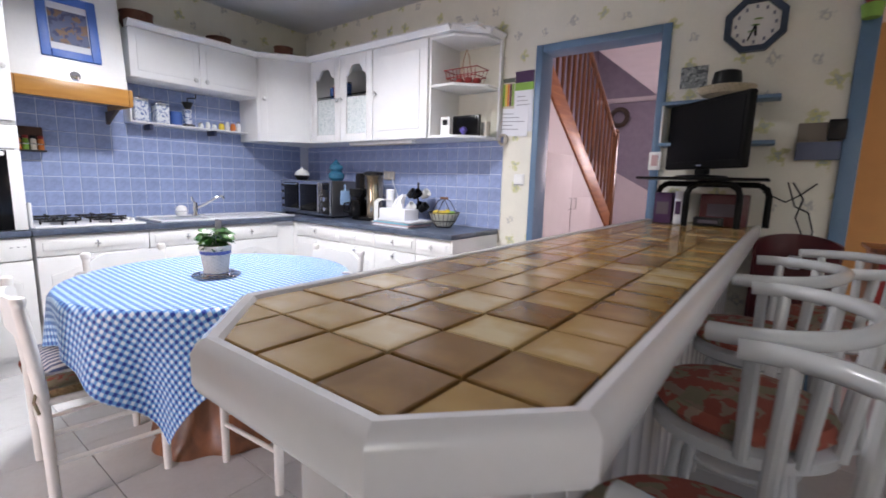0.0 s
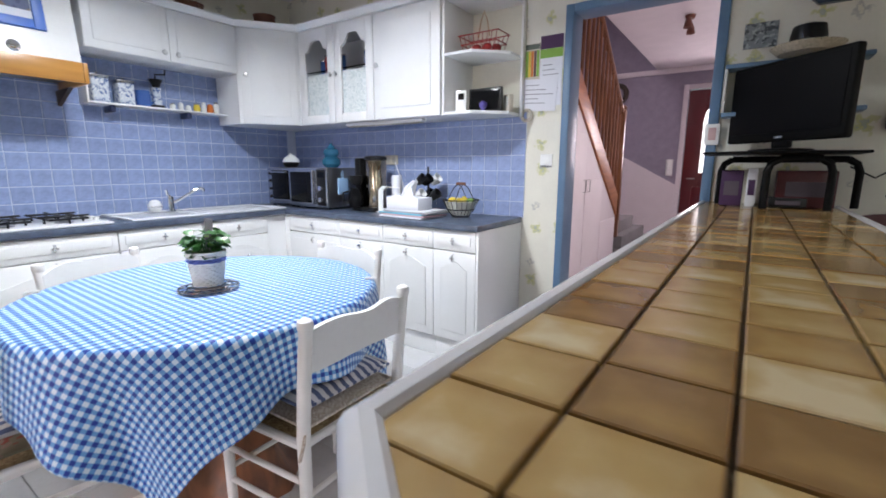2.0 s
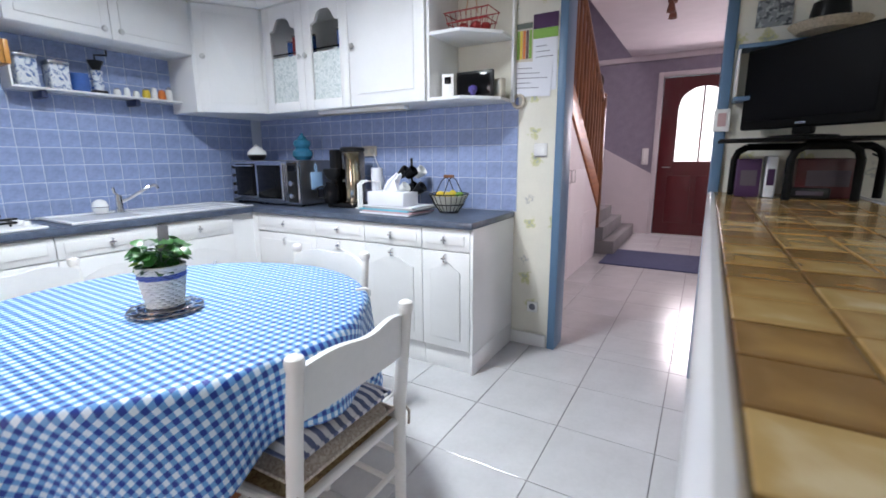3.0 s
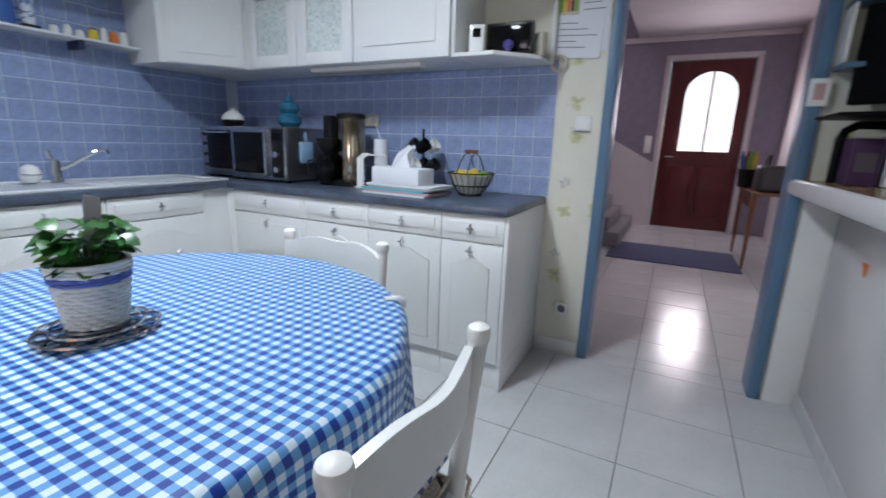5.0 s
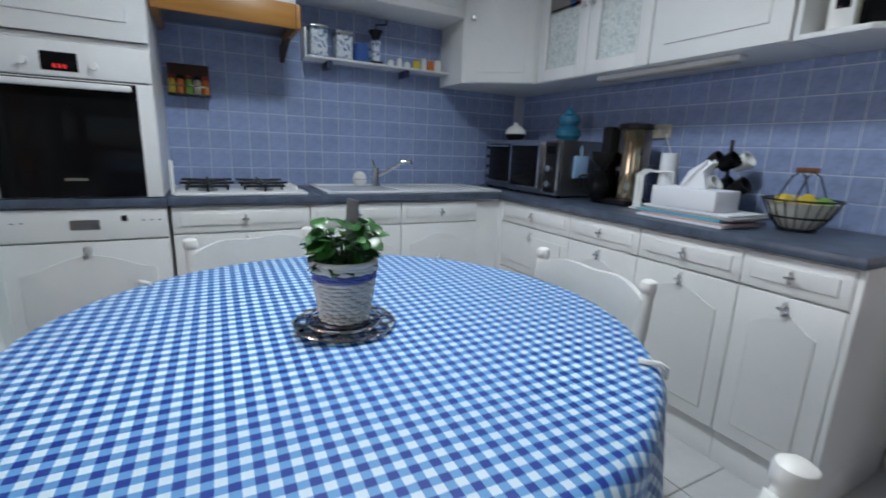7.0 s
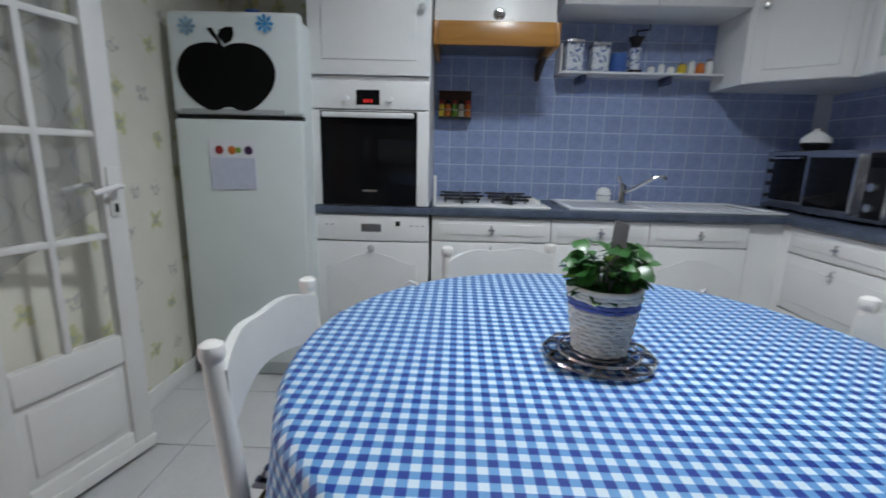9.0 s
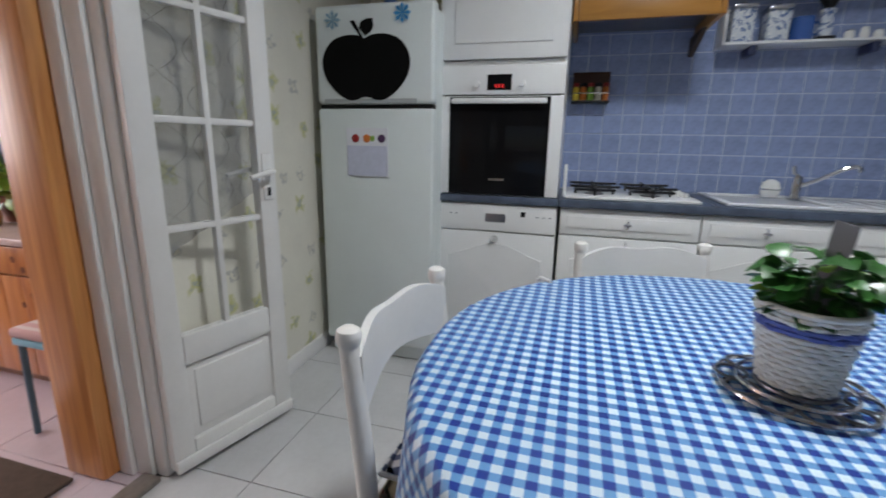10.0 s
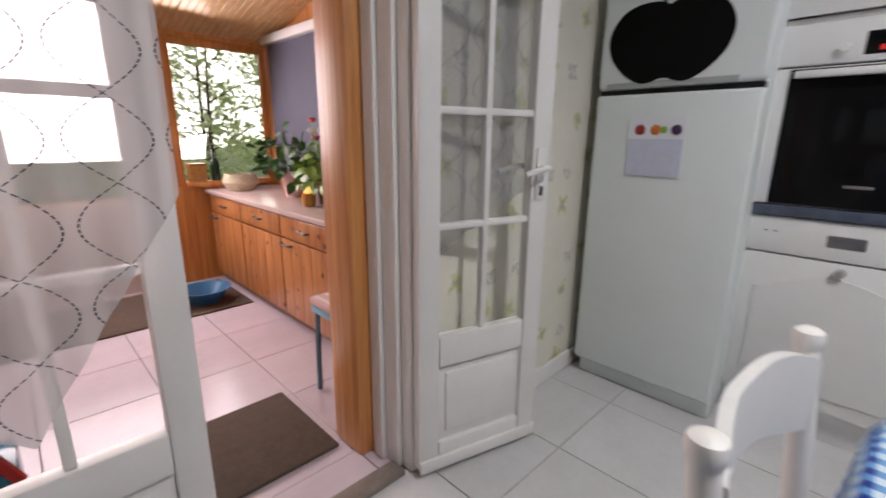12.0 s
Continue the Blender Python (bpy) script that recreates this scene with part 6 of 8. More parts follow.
# television on its stand
TVX = 3.825
st = thing("tv_stand", "black tubular stand with a thin shelf", "stand", (TVX, -0.30, TOPZ + 0.002))
part("shelf", prism(B(), [(-0.30, -0.10, 0.243), (0.02, -0.20, 0.243), (0.30, -0.10, 0.243), (0.30, 0.21, 0.243), (-0.30, 0.21, 0.243)], (0, 0, 0.012), 0.004), TV_BLACK, st)
for p, q in (((-0.225, 0.13), (0.305, 0.15)), ((-0.04, -0.10), (0.19, -0.05))):
    d = (Vector(q) - Vector(p)).normalized()
    for a, s in ((p, 1), (q, -1)):
        part("leg", tube(B(), [(*a, 0), (a[0], a[1], 0.165), (a[0] + d.x * s * 0.012, a[1] + d.y * s * 0.012, 0.2), (a[0] + d.x * s * 0.045, a[1] + d.y * s * 0.045, 0.222)], 0.016, 10), TV_BLACK, st)
    part("arch_bar", tube(B(), [(p[0] + d.x * 0.043, p[1] + d.y * 0.043, 0.2225), (q[0] - d.x * 0.043, q[1] - d.y * 0.043, 0.2225)], 0.016, 10), TV_BLACK, st)
tv = thing("television", "small black flat television on a stand", "television", (TVX, -0.285, TOPZ + 0.2575), -44)
part("foot", lathe(B(), [(0, 0), (0.13, 0), (0.12, 0.010), (0.03, 0.016), (0, 0.016)], 26), TV_BLACK, tv)
part("neck", box(B(), (-0.04, -0.012, 0.0165), (0.04, 0.02, 0.07), 0.006), TV_BLACK, tv)
part("case", box(B(), (-0.285, -0.02, 0.045), (0.285, 0.022, 0.405), 0.010, 3), TV_BLACK, tv)
part("case_back", box(B(), (-0.2, 0.0225, 0.08), (0.2, 0.075, 0.36), 0.02, 3), TV_BLACK, tv)
part("screen", box(B(), (-0.262, -0.0235, 0.085), (0.262, -0.0205, 0.387), 0.002), SCREEN, tv)
part("badge", box(B(), (-0.022, -0.0225, 0.060), (0.022, -0.0203, 0.068)), STEEL, tv)
for x, y, w, d, h, m, lab in ((3.655, -0.24, 0.09, 0.12, 0.17, PURPLE, "purple printed carton under the stand"), (3.735, -0.24, 0.04, 0.14, 0.18, PAPER_WHITE, "white carton standing under the stand"), (3.94, -0.17, 0.22, 0.16, 0.17, DARK_RED, "dark red tin box under the stand"), (3.88, -0.235, 0.14, 0.1, 0.045, BLACK, "black set-top box under the stand")):
    bx = thing("storage_box", lab, "box", (x, y, TOPZ + 0.002))
    part("box", box(B(), (-w / 2, -d / 2, 0), (w / 2, d / 2, h), 0.005), m, bx)
    part("label_plate", box(B(), (-w / 3, -d / 2 - 0.002, h * 0.3), (w / 3, -d / 2 - 0.0003, h * 0.7)), M("dark_label", (0.09, 0.07, 0.09), 0.7) if m is not PAPER_WHITE else PURPLE, bx)
for pts in ([(4.22, -0.20, 1.30), (4.27, -0.10, 1.22), (4.25, -0.04, 1.12), (4.30, -0.03, 1.00)], [(4.2, -0.22, 1.30), (4.24, -0.08, 1.18), (4.30, -0.05, 1.15), (4.33, -0.03, 1.05), (4.28, -0.03, 0.8)], [(4.1, -0.12, 1.25), (4.2, -0.05, 1.2), (4.26, -0.03, 1.24), (4.32, -0.02, 1.3)]):
    single("cable", tube(B(), pts, 0.004, 6), BLACK, "black cable hanging behind the stand", "cable", group="television cables")
ws = thing("corner_wall_shelf", "small blue wall shelves beside the door frame", "shelf", (3.566, -0.002, 1.50))
for z in (0, 0.232):
    part("board", box(B(), (0, -0.13, z), (0.555, 0, z + 0.02), 0.003), BLUE_FRAME, ws)
part("end_panel", box(B(), (0.0, -0.125, 0.021), (0.012, 0, 0.231), 0.002), WHITE_PAINT, ws)
hat = thing("sombrero", "straw sombrero with a black crown on the shelf", "hat", (3.878, -0.15, 1.753))
part("brim", lathe(B(), [(0, 0.0), (0.06, 0.0), (0.11, 0.008), (0.142, 0.04), (0.137, 0.044), (0.10, 0.016), (0, 0.008)], 32), STRAW, hat)
part("crown", lathe(B(), [(0.072, 0.009), (0.07, 0.08), (0.062, 0.125), (0.03, 0.135), (0, 0.13)], 24), BLACK, hat)
for k in range(24):
    a = 2 * math.pi * k / 24
    part("stitch", box(B(), (0.132 * math.cos(a) - 0.006, 0.132 * math.sin(a) - 0.006, 0.036), (0.132 * math.cos(a) + 0.006, 0.132 * math.sin(a) + 0.006, 0.0435), 0.001), BLACK, hat)
ps = thing("postcard", "small framed grey photograph propped on the shelf", "photograph", (3.695, -0.009, 1.84))
part("card", box(B(), (-0.07, 0, 0), (0.07, 0.006, 0.12), 0.001), patterned("grey_photo", (0.25, 0.27, 0.28), (0.10, 0.11, 0.12), (0.42, 0.44, 0.44), 30), ps)
th = thing("door_thermometer", "small white thermometer on the blue door frame", "thermometer", (3.532, -0.0235, 1.42))
part("case", box(B(), (-0.035, -0.012, -0.055), (0.035, 0, 0.055), 0.004), CERAMIC, th)
part("scale", box(B(), (-0.018, -0.014, -0.03), (0.018, -0.0122, 0.035)), M("pink_scale", (0.55, 0.36, 0.36), 0.6), th)
ck = thing("wall_clock", "octagonal wall clock with a dark blue frame", "clock", (3.965, -0.002, 2.14))
oc8 = [(0.152 * math.cos(radians(22.5 + 45 * k)), 0, 0.152 * math.sin(radians(22.5 + 45 * k))) for k in range(8)]
in8 = [(0.118 * math.cos(radians(22.5 + 45 * k)), 0, 0.118 * math.sin(radians(22.5 + 45 * k))) for k in range(8)]
bm = B()
o0, o1 = [bm.verts.new(p) for p in oc8], [bm.verts.new((p[0], -0.03, p[2])) for p in oc8]
i0, i1 = [bm.verts.new(p) for p in in8], [bm.verts.new((p[0], -0.025, p[2])) for p in in8]
for k in range(8):
    j = (k + 1) % 8
    for q in ((o0[k], o0[j], o1[j], o1[k]), (o1[k], o1[j], i1[j], i1[k]), (i1[k], i1[j], i0[j], i0[k]), (i0[k], i0[j], o0[j], o0[k])):
        bm.faces.new(q)
part("case", bm, M("navy_clock_frame", (0.025, 0.04, 0.07), 0.3), ck)
part("dial", prism(B(), [(x * 0.995, -0.004, z * 0.995) for x, _, z in in8], (0, -0.006, 0)), M("clock_dial", (0.66, 0.64, 0.60), 0.5), ck)
for k in range(12):
    a = radians(30 * k)
    part("numeral_bar", box(B(), (0.09 * math.sin(a) - 0.006, -0.0125, 0.09 * math.cos(a) - 0.009), (0.09 * math.sin(a) + 0.006, -0.0105, 0.09 * math.cos(a) + 0.009)), INK, ck)
for a, r, w in ((175, 0.06, 0.006), (200, 0.085, 0.004)):
    d = Vector((math.sin(radians(a)), 0, math.cos(radians(a))))
    part("clock_arm", tube(B(), [(0, -0.014, 0), tuple(d * r + Vector((0, -0.014, 0)))], w, 6), BLACK, ck)
for k in range(3):
    part("painted_leaf", lathe(B(), [(0, 0), (0.022, 0.0), (0, 0.003)], 8, (0.012 * (k - 1), -0.0105 - 0.001 * k, -0.035 + 0.03 * k)), GREEN, ck)
wb = thing("wall_pocket", "dark letter rack on the wallpaper", "letter rack", (4.30, -0.003, 1.52))
part("back", box(B(), (-0.09, -0.01, -0.1), (0.09, 0, 0.09), 0.003), M("rack_grey_wood", (0.18, 0.15, 0.12), 0.7), wb)
part("pocket", box(B(), (-0.09, -0.05, -0.1), (0.09, -0.011, -0.01), 0.004), M("rack_blue", (0.09, 0.11, 0.18), 0.6), wb)
part("pocket", box(B(), (0.03, -0.045, 0.0), (0.10, -0.011, 0.10), 0.004), BLACK, wb)

# ornament hung on the bar's side
orn = thing("hanging_ornament", "small dark ornament with an orange cup under the bar", "ornament", (3.715, -0.42, 0.80))
part("wreath", tube(B(), [(0, 0.045 * math.cos(a * 0.5236), 0.045 * math.sin(a * 0.5236) + 0.06) for a in range(12)], 0.018, 8, True), TERRACOTTA, orn)
part("cup", lathe(B(), [(0, -0.05), (0.02, -0.05), (0.03, 0.0), (0, 0.0)], 14, (-0.005, 0.0, 0)), ORANGE, orn)

# ---- table, cloth, plant ----
TX, TY, TZ, TR = 2.02, -1.992, 0.772, 0.615
tbl = thing("dining_table", "round table on a carved tree-trunk pedestal", "table", (TX, TY, 0))
part("tabletop", lathe(B(), [(0, TZ - 0.035), (TR - 0.02, TZ - 0.035), (TR - 0.004, TZ - 0.03), (TR - 0.004, TZ - 0.012), (TR - 0.02, TZ - 0.004), (0, TZ - 0.004)], 64), TRUNK, tbl)
bm = B()
rings = []
for z, r in ((0, 0.335), (0.03, 0.33), (0.07, 0.30), (0.15, 0.265), (0.3, 0.235), (0.45, 0.215), (0.6, 0.22), (0.70, 0.25), (0.735, 0.26)):
    rings.append([bm.verts.new(((r + 0.02 * math.cos(5 * a + z * 4) + 0.012 * math.sin(11 * a)) * math.cos(a), (r + 0.02 * math.cos(5 * a + z * 4) + 0.012 * math.sin(11 * a)) * math.sin(a), z)) for a in (2 * math.pi * k / 48 for k in range(48))])
for a, b in zip(rings, rings[1:]):
    for k in range(48):
        bm.faces.new((a[k], a[(k + 1) % 48], b[(k + 1) % 48], b[k]))
bm.faces.new(rings[0][::-1])
bm.faces.new(rings[-1])
part("pedestal", bm, TRUNK, tbl, "carved tree-trunk pedestal")

bm = B()
uvl = bm.loops.layers.uv.new("threads")
N, H = 130, 0.83
ROT = radians(-1.0)
grid = []
for i in range(N + 1):
    row = []
    for j in range(N + 1):
        u, v = -H + 2 * H * i / N, -H + 2 * H * j / N
        rho, a = math.hypot(u, v), math.atan2(v, u)
        if rho <= TR:
            p = (u, v, 0.004)
        else:
            d = rho - TR
            turn = min(d, 0.03)
            fold = math.sin(a * 9 + 0.6 * math.sin(a * 2)) + 0.5 * math.sin(a * 17 + 1)
            corner_pull = abs(math.sin(2 * a)) ** 3
            r = TR + 0.8 * turn + 0.05 * d + min(d, 0.35) * (0.11 * fold) - corner_pull * d * 0.10
            z = 0.004 - max(0.0, d - 0.012) - 0.3 * turn * (d / 0.03 if d < 0.03 else 1) * 0.5
            p = (r * math.cos(a), r * math.sin(a), z)
        row.append((bm.verts.new(p), (u, v)))
    grid.append(row)
for i in range(N):
    for j in range(N):
        q = [grid[i][j], grid[i + 1][j], grid[i + 1][j + 1], grid[i][j + 1]]
        f = bm.faces.new([e[0] for e in q])
        for lp, e in zip(f.loops, q):
            lp[uvl].uv = e[1]
cloth = single("tablecloth", bm, GINGHAM, "blue and white gingham cloth hanging over the table", "tablecloth", (TX, TY, TZ), math.degrees(ROT), smooth=80)
for ang in (45, 135, 225):
    a = radians(ang)
    r = TR + 0.02
    cl = thing("cloth_clip", "white plastic clip holding the tablecloth", "clip", (TX + r * math.cos(a), TY + r * math.sin(a), TZ + 0.002), ang, "tablecloth clips")
    part("jaw", tube(B(), [(-0.042, 0, 0.009), (-0.005, 0, 0.010), (0.008, 0, 0.002), (0.008, 0, -0.018)], 0.0055, 8), CERAMIC, cl)

# plant pot on its trivet
PX, PYY, PZ = 2.05, -2.02, TZ + 0.0055
tv2 = thing("wire_trivet", "round chrome wire trivet on the cloth", "trivet", (PX, PYY, PZ))
for r, z in ((0.104, 0.008), (0.078, 0.014), (0.052, 0.014)):
    part("ring", tube(B(), arc(0, 0, r, 0, 352.5, 47, z), 0.0035, 6, True), CHROME if r > 0.07 else GREY_METAL, tv2)
for k in range(10):
    a = k * math.pi / 5
    part("loop", tube(B(), arc(0.084 * math.cos(a), 0.084 * math.sin(a), 0.024, 0, 330, 11, 0.010), 0.0028, 5, True), GREY_METAL, tv2)
for k in range(3):
    a = k * 2.094 + 0.5
    part("foot", lathe(B(), [(0, 0), (0.006, 0), (0.006, 0.006), (0, 0.006)], 8, (0.092 * math.cos(a), 0.092 * math.sin(a), 0)), BLACK, tv2)
pp = thing("woven_plant_pot", "white woven pot with a blue band and green plant", "plant pot", (PX, PYY, PZ + 0.0178))
# Dark cone behind the strands puts shade into the gaps of the weave.
part("liner", lathe(B(), [(0, 0.002), (0.044, 0.002), (0.062, 0.122), (0.058, 0.122), (0.042, 0.006), (0, 0.006)], 28), M("shaded_cane", (0.30, 0.27, 0.22), 0.9, var=0.2), pp)
for k in range(15):
    h = 0.005 + 0.0082 * k
    r0 = 0.0475 + 0.0185 * (h / 0.125)
    ring = []
    for s in range(84):
        a = 2 * math.pi * s / 84
        r = r0 + 0.0026 * math.cos(a * 14 + math.pi * (k % 2))
        ring.append((r * math.cos(a), r * math.sin(a), h + 0.0006 * math.sin(a * 5 + k)))
    part("woven_strand", tube(B(), ring, 0.0043, 6, True), BLUE_BAND if k in (11, 12) else WICKER, pp, "blue strand" if k in (11, 12) else "")
part("rim", tube(B(), arc(0, 0, 0.066, 0, 352.5, 47, 0.128), 0.0055, 8, True), WICKER, pp)
part("soil", lathe(B(), [(0, 0.105), (0.056, 0.104), (0.057, 0.108), (0, 0.113)], 24), SOIL, pp)
part("plant_tag", box(B(), (-0.019, -0.001, -0.02), (0.019, 0.001, 0.145), 0.0004), M("grey_tag", (0.16, 0.16, 0.18), 0.6), pp, "grey plant tag").matrix_basis = pose(-0.005, 0.012, 0.11, 0, 6, 20)


def leaf_mesh(name, material, L, W):
    """A curved, folded leaf with a lobed outline."""
    bm = B()
    mid, lft, rgt = [], [], []
    n = 6
    for i in range(n + 1):
        u = i / n
        w = W * math.sin(math.pi * min(1, u * 0.93 + 0.05)) ** 0.8 * (1 + 0.18 * (i % 2))
        z = -0.35 * L * u * u
        mid.append(bm.verts.new((L * u, 0, z)))
        lft.append(bm.verts.new((L * u, w, z + 0.22 * w)))
        rgt.append(bm.verts.new((L * u, -w, z + 0.22 * w)))
    for i in range(n):
        bm.faces.new((mid[i], mid[i + 1], lft[i + 1], lft[i]))
        bm.faces.new((rgt[i], rgt[i + 1], mid[i + 1], mid[i]))
    return mesh_of(name, bm, material, 60)


LEAF_A, LEAF_B = leaf_mesh("leaf", LEAF, 0.038, 0.016), leaf_mesh("leaf", LEAF_PALE, 0.036, 0.0155)
rng = random.Random(4)
for k in range(130):
    a, rad = rng.uniform(0, 6.283), 0.058 * math.sqrt(rng.random())
    hz = rng.uniform(0.13, 0.21) * (1 if rad < 0.045 else 0.88)
    lf = new("leaf", LEAF_B if k % 9 == 0 else LEAF_A)
    lf.parent = pp
    s = rng.uniform(0.55, 1.0)
    lf.matrix_basis = pose(rad * math.cos(a) * 1.05, rad * math.sin(a) * 1.05, hz, rng.uniform(-35, 35), rng.uniform(-45, 30), math.degrees(a) + rng.uniform(-60, 60)) @ Matrix.Scale(s, 4)
for k in range(16):
    a, rad = k * 0.93, 0.02 + 0.035 * ((k * 7) % 5) / 5
    part("stem", tube(B(), [(rad * 0.5 * math.cos(a), rad * 0.5 * math.sin(a), 0.108), (rad * math.cos(a), rad * math.sin(a), 0.15), (rad * 1.2 * math.cos(a), rad * 1.2 * math.sin(a), 0.175 + 0.002 * (k % 5))], 0.0018, 5), LEAF, pp)

# ---- dining chairs ----
def dining_chair():
    ch = thing("dining_chair", "cream-painted wooden chair with a rush seat", "chair", (0, 0, 0), 0, "chairs round the table")
    hw, fd = 0.215, 0.385
    for s in (-1, 1):
        pts = [(s * hw, 0.02, 0), (s * hw, 0.015, 0.45), (s * hw, 0.0, 0.62), (s * hw, -0.02, 0.795)]
        bm = tube(B(), pts, [0.018, 0.0205, 0.0205, 0.019], 16)
        lathe(bm, [(0.018, -0.006), (0.0225, 0.004), (0.0235, 0.018), (0.021, 0.028), (0.012, 0.034), (0, 0.035)], 18, (s * hw, -0.02, 0.795))
        part("leg", bm, CREAM_CHAIR, ch)
        bm = tube(B(), [(s * (hw + 0.025), fd, 0), (s * (hw + 0.025), fd, 0.43)], [0.015, 0.019], 14)
        lathe(bm, [(0.019, 0), (0.022, 0.012), (0.017, 0.022), (0, 0.024)], 14, (s * (hw + 0.025), fd, 0.43))
        part("leg", bm, CREAM_CHAIR, ch)
        for z in (0.18, 0.30):
            part("stretcher", tube(B(), [(s * (hw + 0.002), 0.02, z), (s * (hw + 0.025), fd, z)], 0.0095, 10), CREAM_CHAIR, ch)
        part("seat_rail", tube(B(), [(s * (hw + 0.002), 0.02, 0.425), (s * (hw + 0.022), fd, 0.425)], 0.014, 10), CREAM_CHAIR, ch)
    for y, z, w, r in ((fd, 0.22, hw + 0.02, 0.0095), (0.02, 0.25, hw, 0.0095), (fd, 0.425, hw + 0.02, 0.014), (0.02, 0.425, hw, 0.014)):
        part("stretcher" if z < 0.4 else "seat_rail", tube(B(), [(-w, y, z), (w, y, z)], r, 10), CREAM_CHAIR, ch)
    # rush seat in four woven triangles
    bm = B()
    c0 = [(-hw, 0.03), (hw, 0.03), (hw + 0.022, fd - 0.01), (-hw - 0.022, fd - 0.01)]
    mid = (0.0, 0.2)
    rim = [bm.verts.new((x, y, 0.430)) for x, y in c0]
    low = [bm.verts.new((x, y, 0.412)) for x, y in c0]
    crown, floor_v = bm.verts.new((mid[0], mid[1], 0.441)), bm.verts.new((mid[0], mid[1], 0.410))
    for k in range(4):
        bm.faces.new((rim[k], rim[(k + 1) % 4], crown))
        bm.faces.new((low[(k + 1) % 4], low[k], floor_v))
        bm.faces.new((rim[(k + 1) % 4], rim[k], low[k], low[(k + 1) % 4]))
    part("seat", bm, RUSH, ch, "woven rush seat")
    # back splat, bowed and camel-topped
    bm = B()
    n = 22
    rows = []
    for i in range(n + 1):
        u = i / n
        x = -hw + 2 * hw * u
        bow = -0.045 * math.sin(math.pi * u)
        up = 0.775 + 0.045 * math.sin(math.pi * u) ** 0.7 - 0.02 * math.sin(math.pi * u) ** 6
        dn = 0.655 + 0.028 * math.sin(math.pi * u) ** 1.5
        rows.append([bm.verts.new(p) for p in ((x, -0.012 + bow, up), (x, 0.006 + bow, up), (x, 0.012 + bow, dn), (x, -0.006 + bow, dn))])
    for a, b in zip(rows, rows[1:]):
        for k in range(4):
            bm.faces.new((a[k], a[(k + 1) % 4], b[(k + 1) % 4], b[k]))
    bm.faces.new(rows[0])
    bm.faces.new(rows[-1][::-1])
    part("backrest", bm, CHAIR_BACK, ch, "white-painted curved back", smooth=50)
    return ch


chair = dining_chair()
chair.matrix_basis = pose(2.73, -1.912, 0, 0, 0, 91)
CH = [chair]
for m in (pose(1.932, -2.703, 0, 0, 0, -4.7), pose(1.965, -1.235, 0, 0, 0, 181), pose(1.2, -2.115, 0, 0, 0, -73.5)):
    CH.append(copy_thing(chair, m))


def cushion(name, material, m, w, d, h, label, ties=True):
    bm = B()
    n = 14
    top, low = [], []
    for i in range(n + 1):
        ra, rb = [], []
        for j in range(n + 1):
            u, v = -1 + 2 * i / n, -1 + 2 * j / n
            e = max(0.0, (1 - abs(u) ** 3) * (1 - abs(v) ** 3)) ** 0.45
            k = 1 - 0.05 * (u * u * v * v)
            ra.append(bm.verts.new((u * w / 2 * k, v * d / 2 * k, h / 2 + h / 2 * e)))
            rb.append(bm.verts.new((u * w / 2 * k, v * d / 2 * k, h / 2 - h / 2 * e)))
        top.append(ra)
        low.append(rb)
    for i in range(n):
        for j in range(n):
            bm.faces.new((top[i][j], top[i + 1][j], top[i + 1][j + 1], top[i][j + 1]))
            bm.faces.new((low[i][j], low[i][j + 1], low[i + 1][j + 1], low[i + 1][j]))
    bmesh.ops.remove_doubles(bm, verts=bm.verts[:], dist=0.0005)
    ob = thing(name, label, "cushion")
    ob.matrix_basis = m
    part("cover", bm, material, ob, smooth=80)
    part("piping", tube(B(), [(x * 0.985, y * 0.985, h / 2) for x, y in ((-w / 2, -d / 2), (0, -d / 2), (w / 2, -d / 2), (w / 2, 0), (w / 2, d / 2), (0, d / 2), (-w / 2, d / 2), (-w / 2, 0))], 0.006, 6, True), material, ob)
    if ties:
        for s in (-1, 1):
            part("tie", tube(B(), [(s * w * 0.46, -d * 0.46, h / 2), (s * (w / 2 + 0.02), -d / 2 - 0.02, h / 2 + 0.01), (s * (w / 2 + 0.035), -d / 2 - 0.03, h / 2 - 0.02), (s * (w / 2 + 0.045), -d / 2 - 0.02, -0.045)], 0.005, 6), material, ob)
    return ob


for k, ob in enumerate(CH):
    m = ob.matrix_basis
    if k == 0:
        cushion("seat_cushion", BEIGE_CHECK, m @ pose(0, 0.21, 0.443), 0.40, 0.38, 0.055, "beige checked flat cushion tied on the chair")
        cushion("seat_cushion", STRIPE, m @ pose(0, 0.205, 0.50), 0.39, 0.36, 0.06, "grey and white striped cushion lying on another", False)
    else:
        cushion("seat_cushion", (FLORAL, BEIGE_CHECK, BEIGE_CHECK)[k - 1], m @ pose(0, 0.21, 0.443), 0.40, 0.38, 0.045, "flat patterned cushion tied on the chair seat")
        if k == 1:
            cushion("seat_cushion", STRIPE, m @ pose(0, 0.21, 0.49), 0.39, 0.37, 0.06, "blue and white striped cushion lying on another", False)

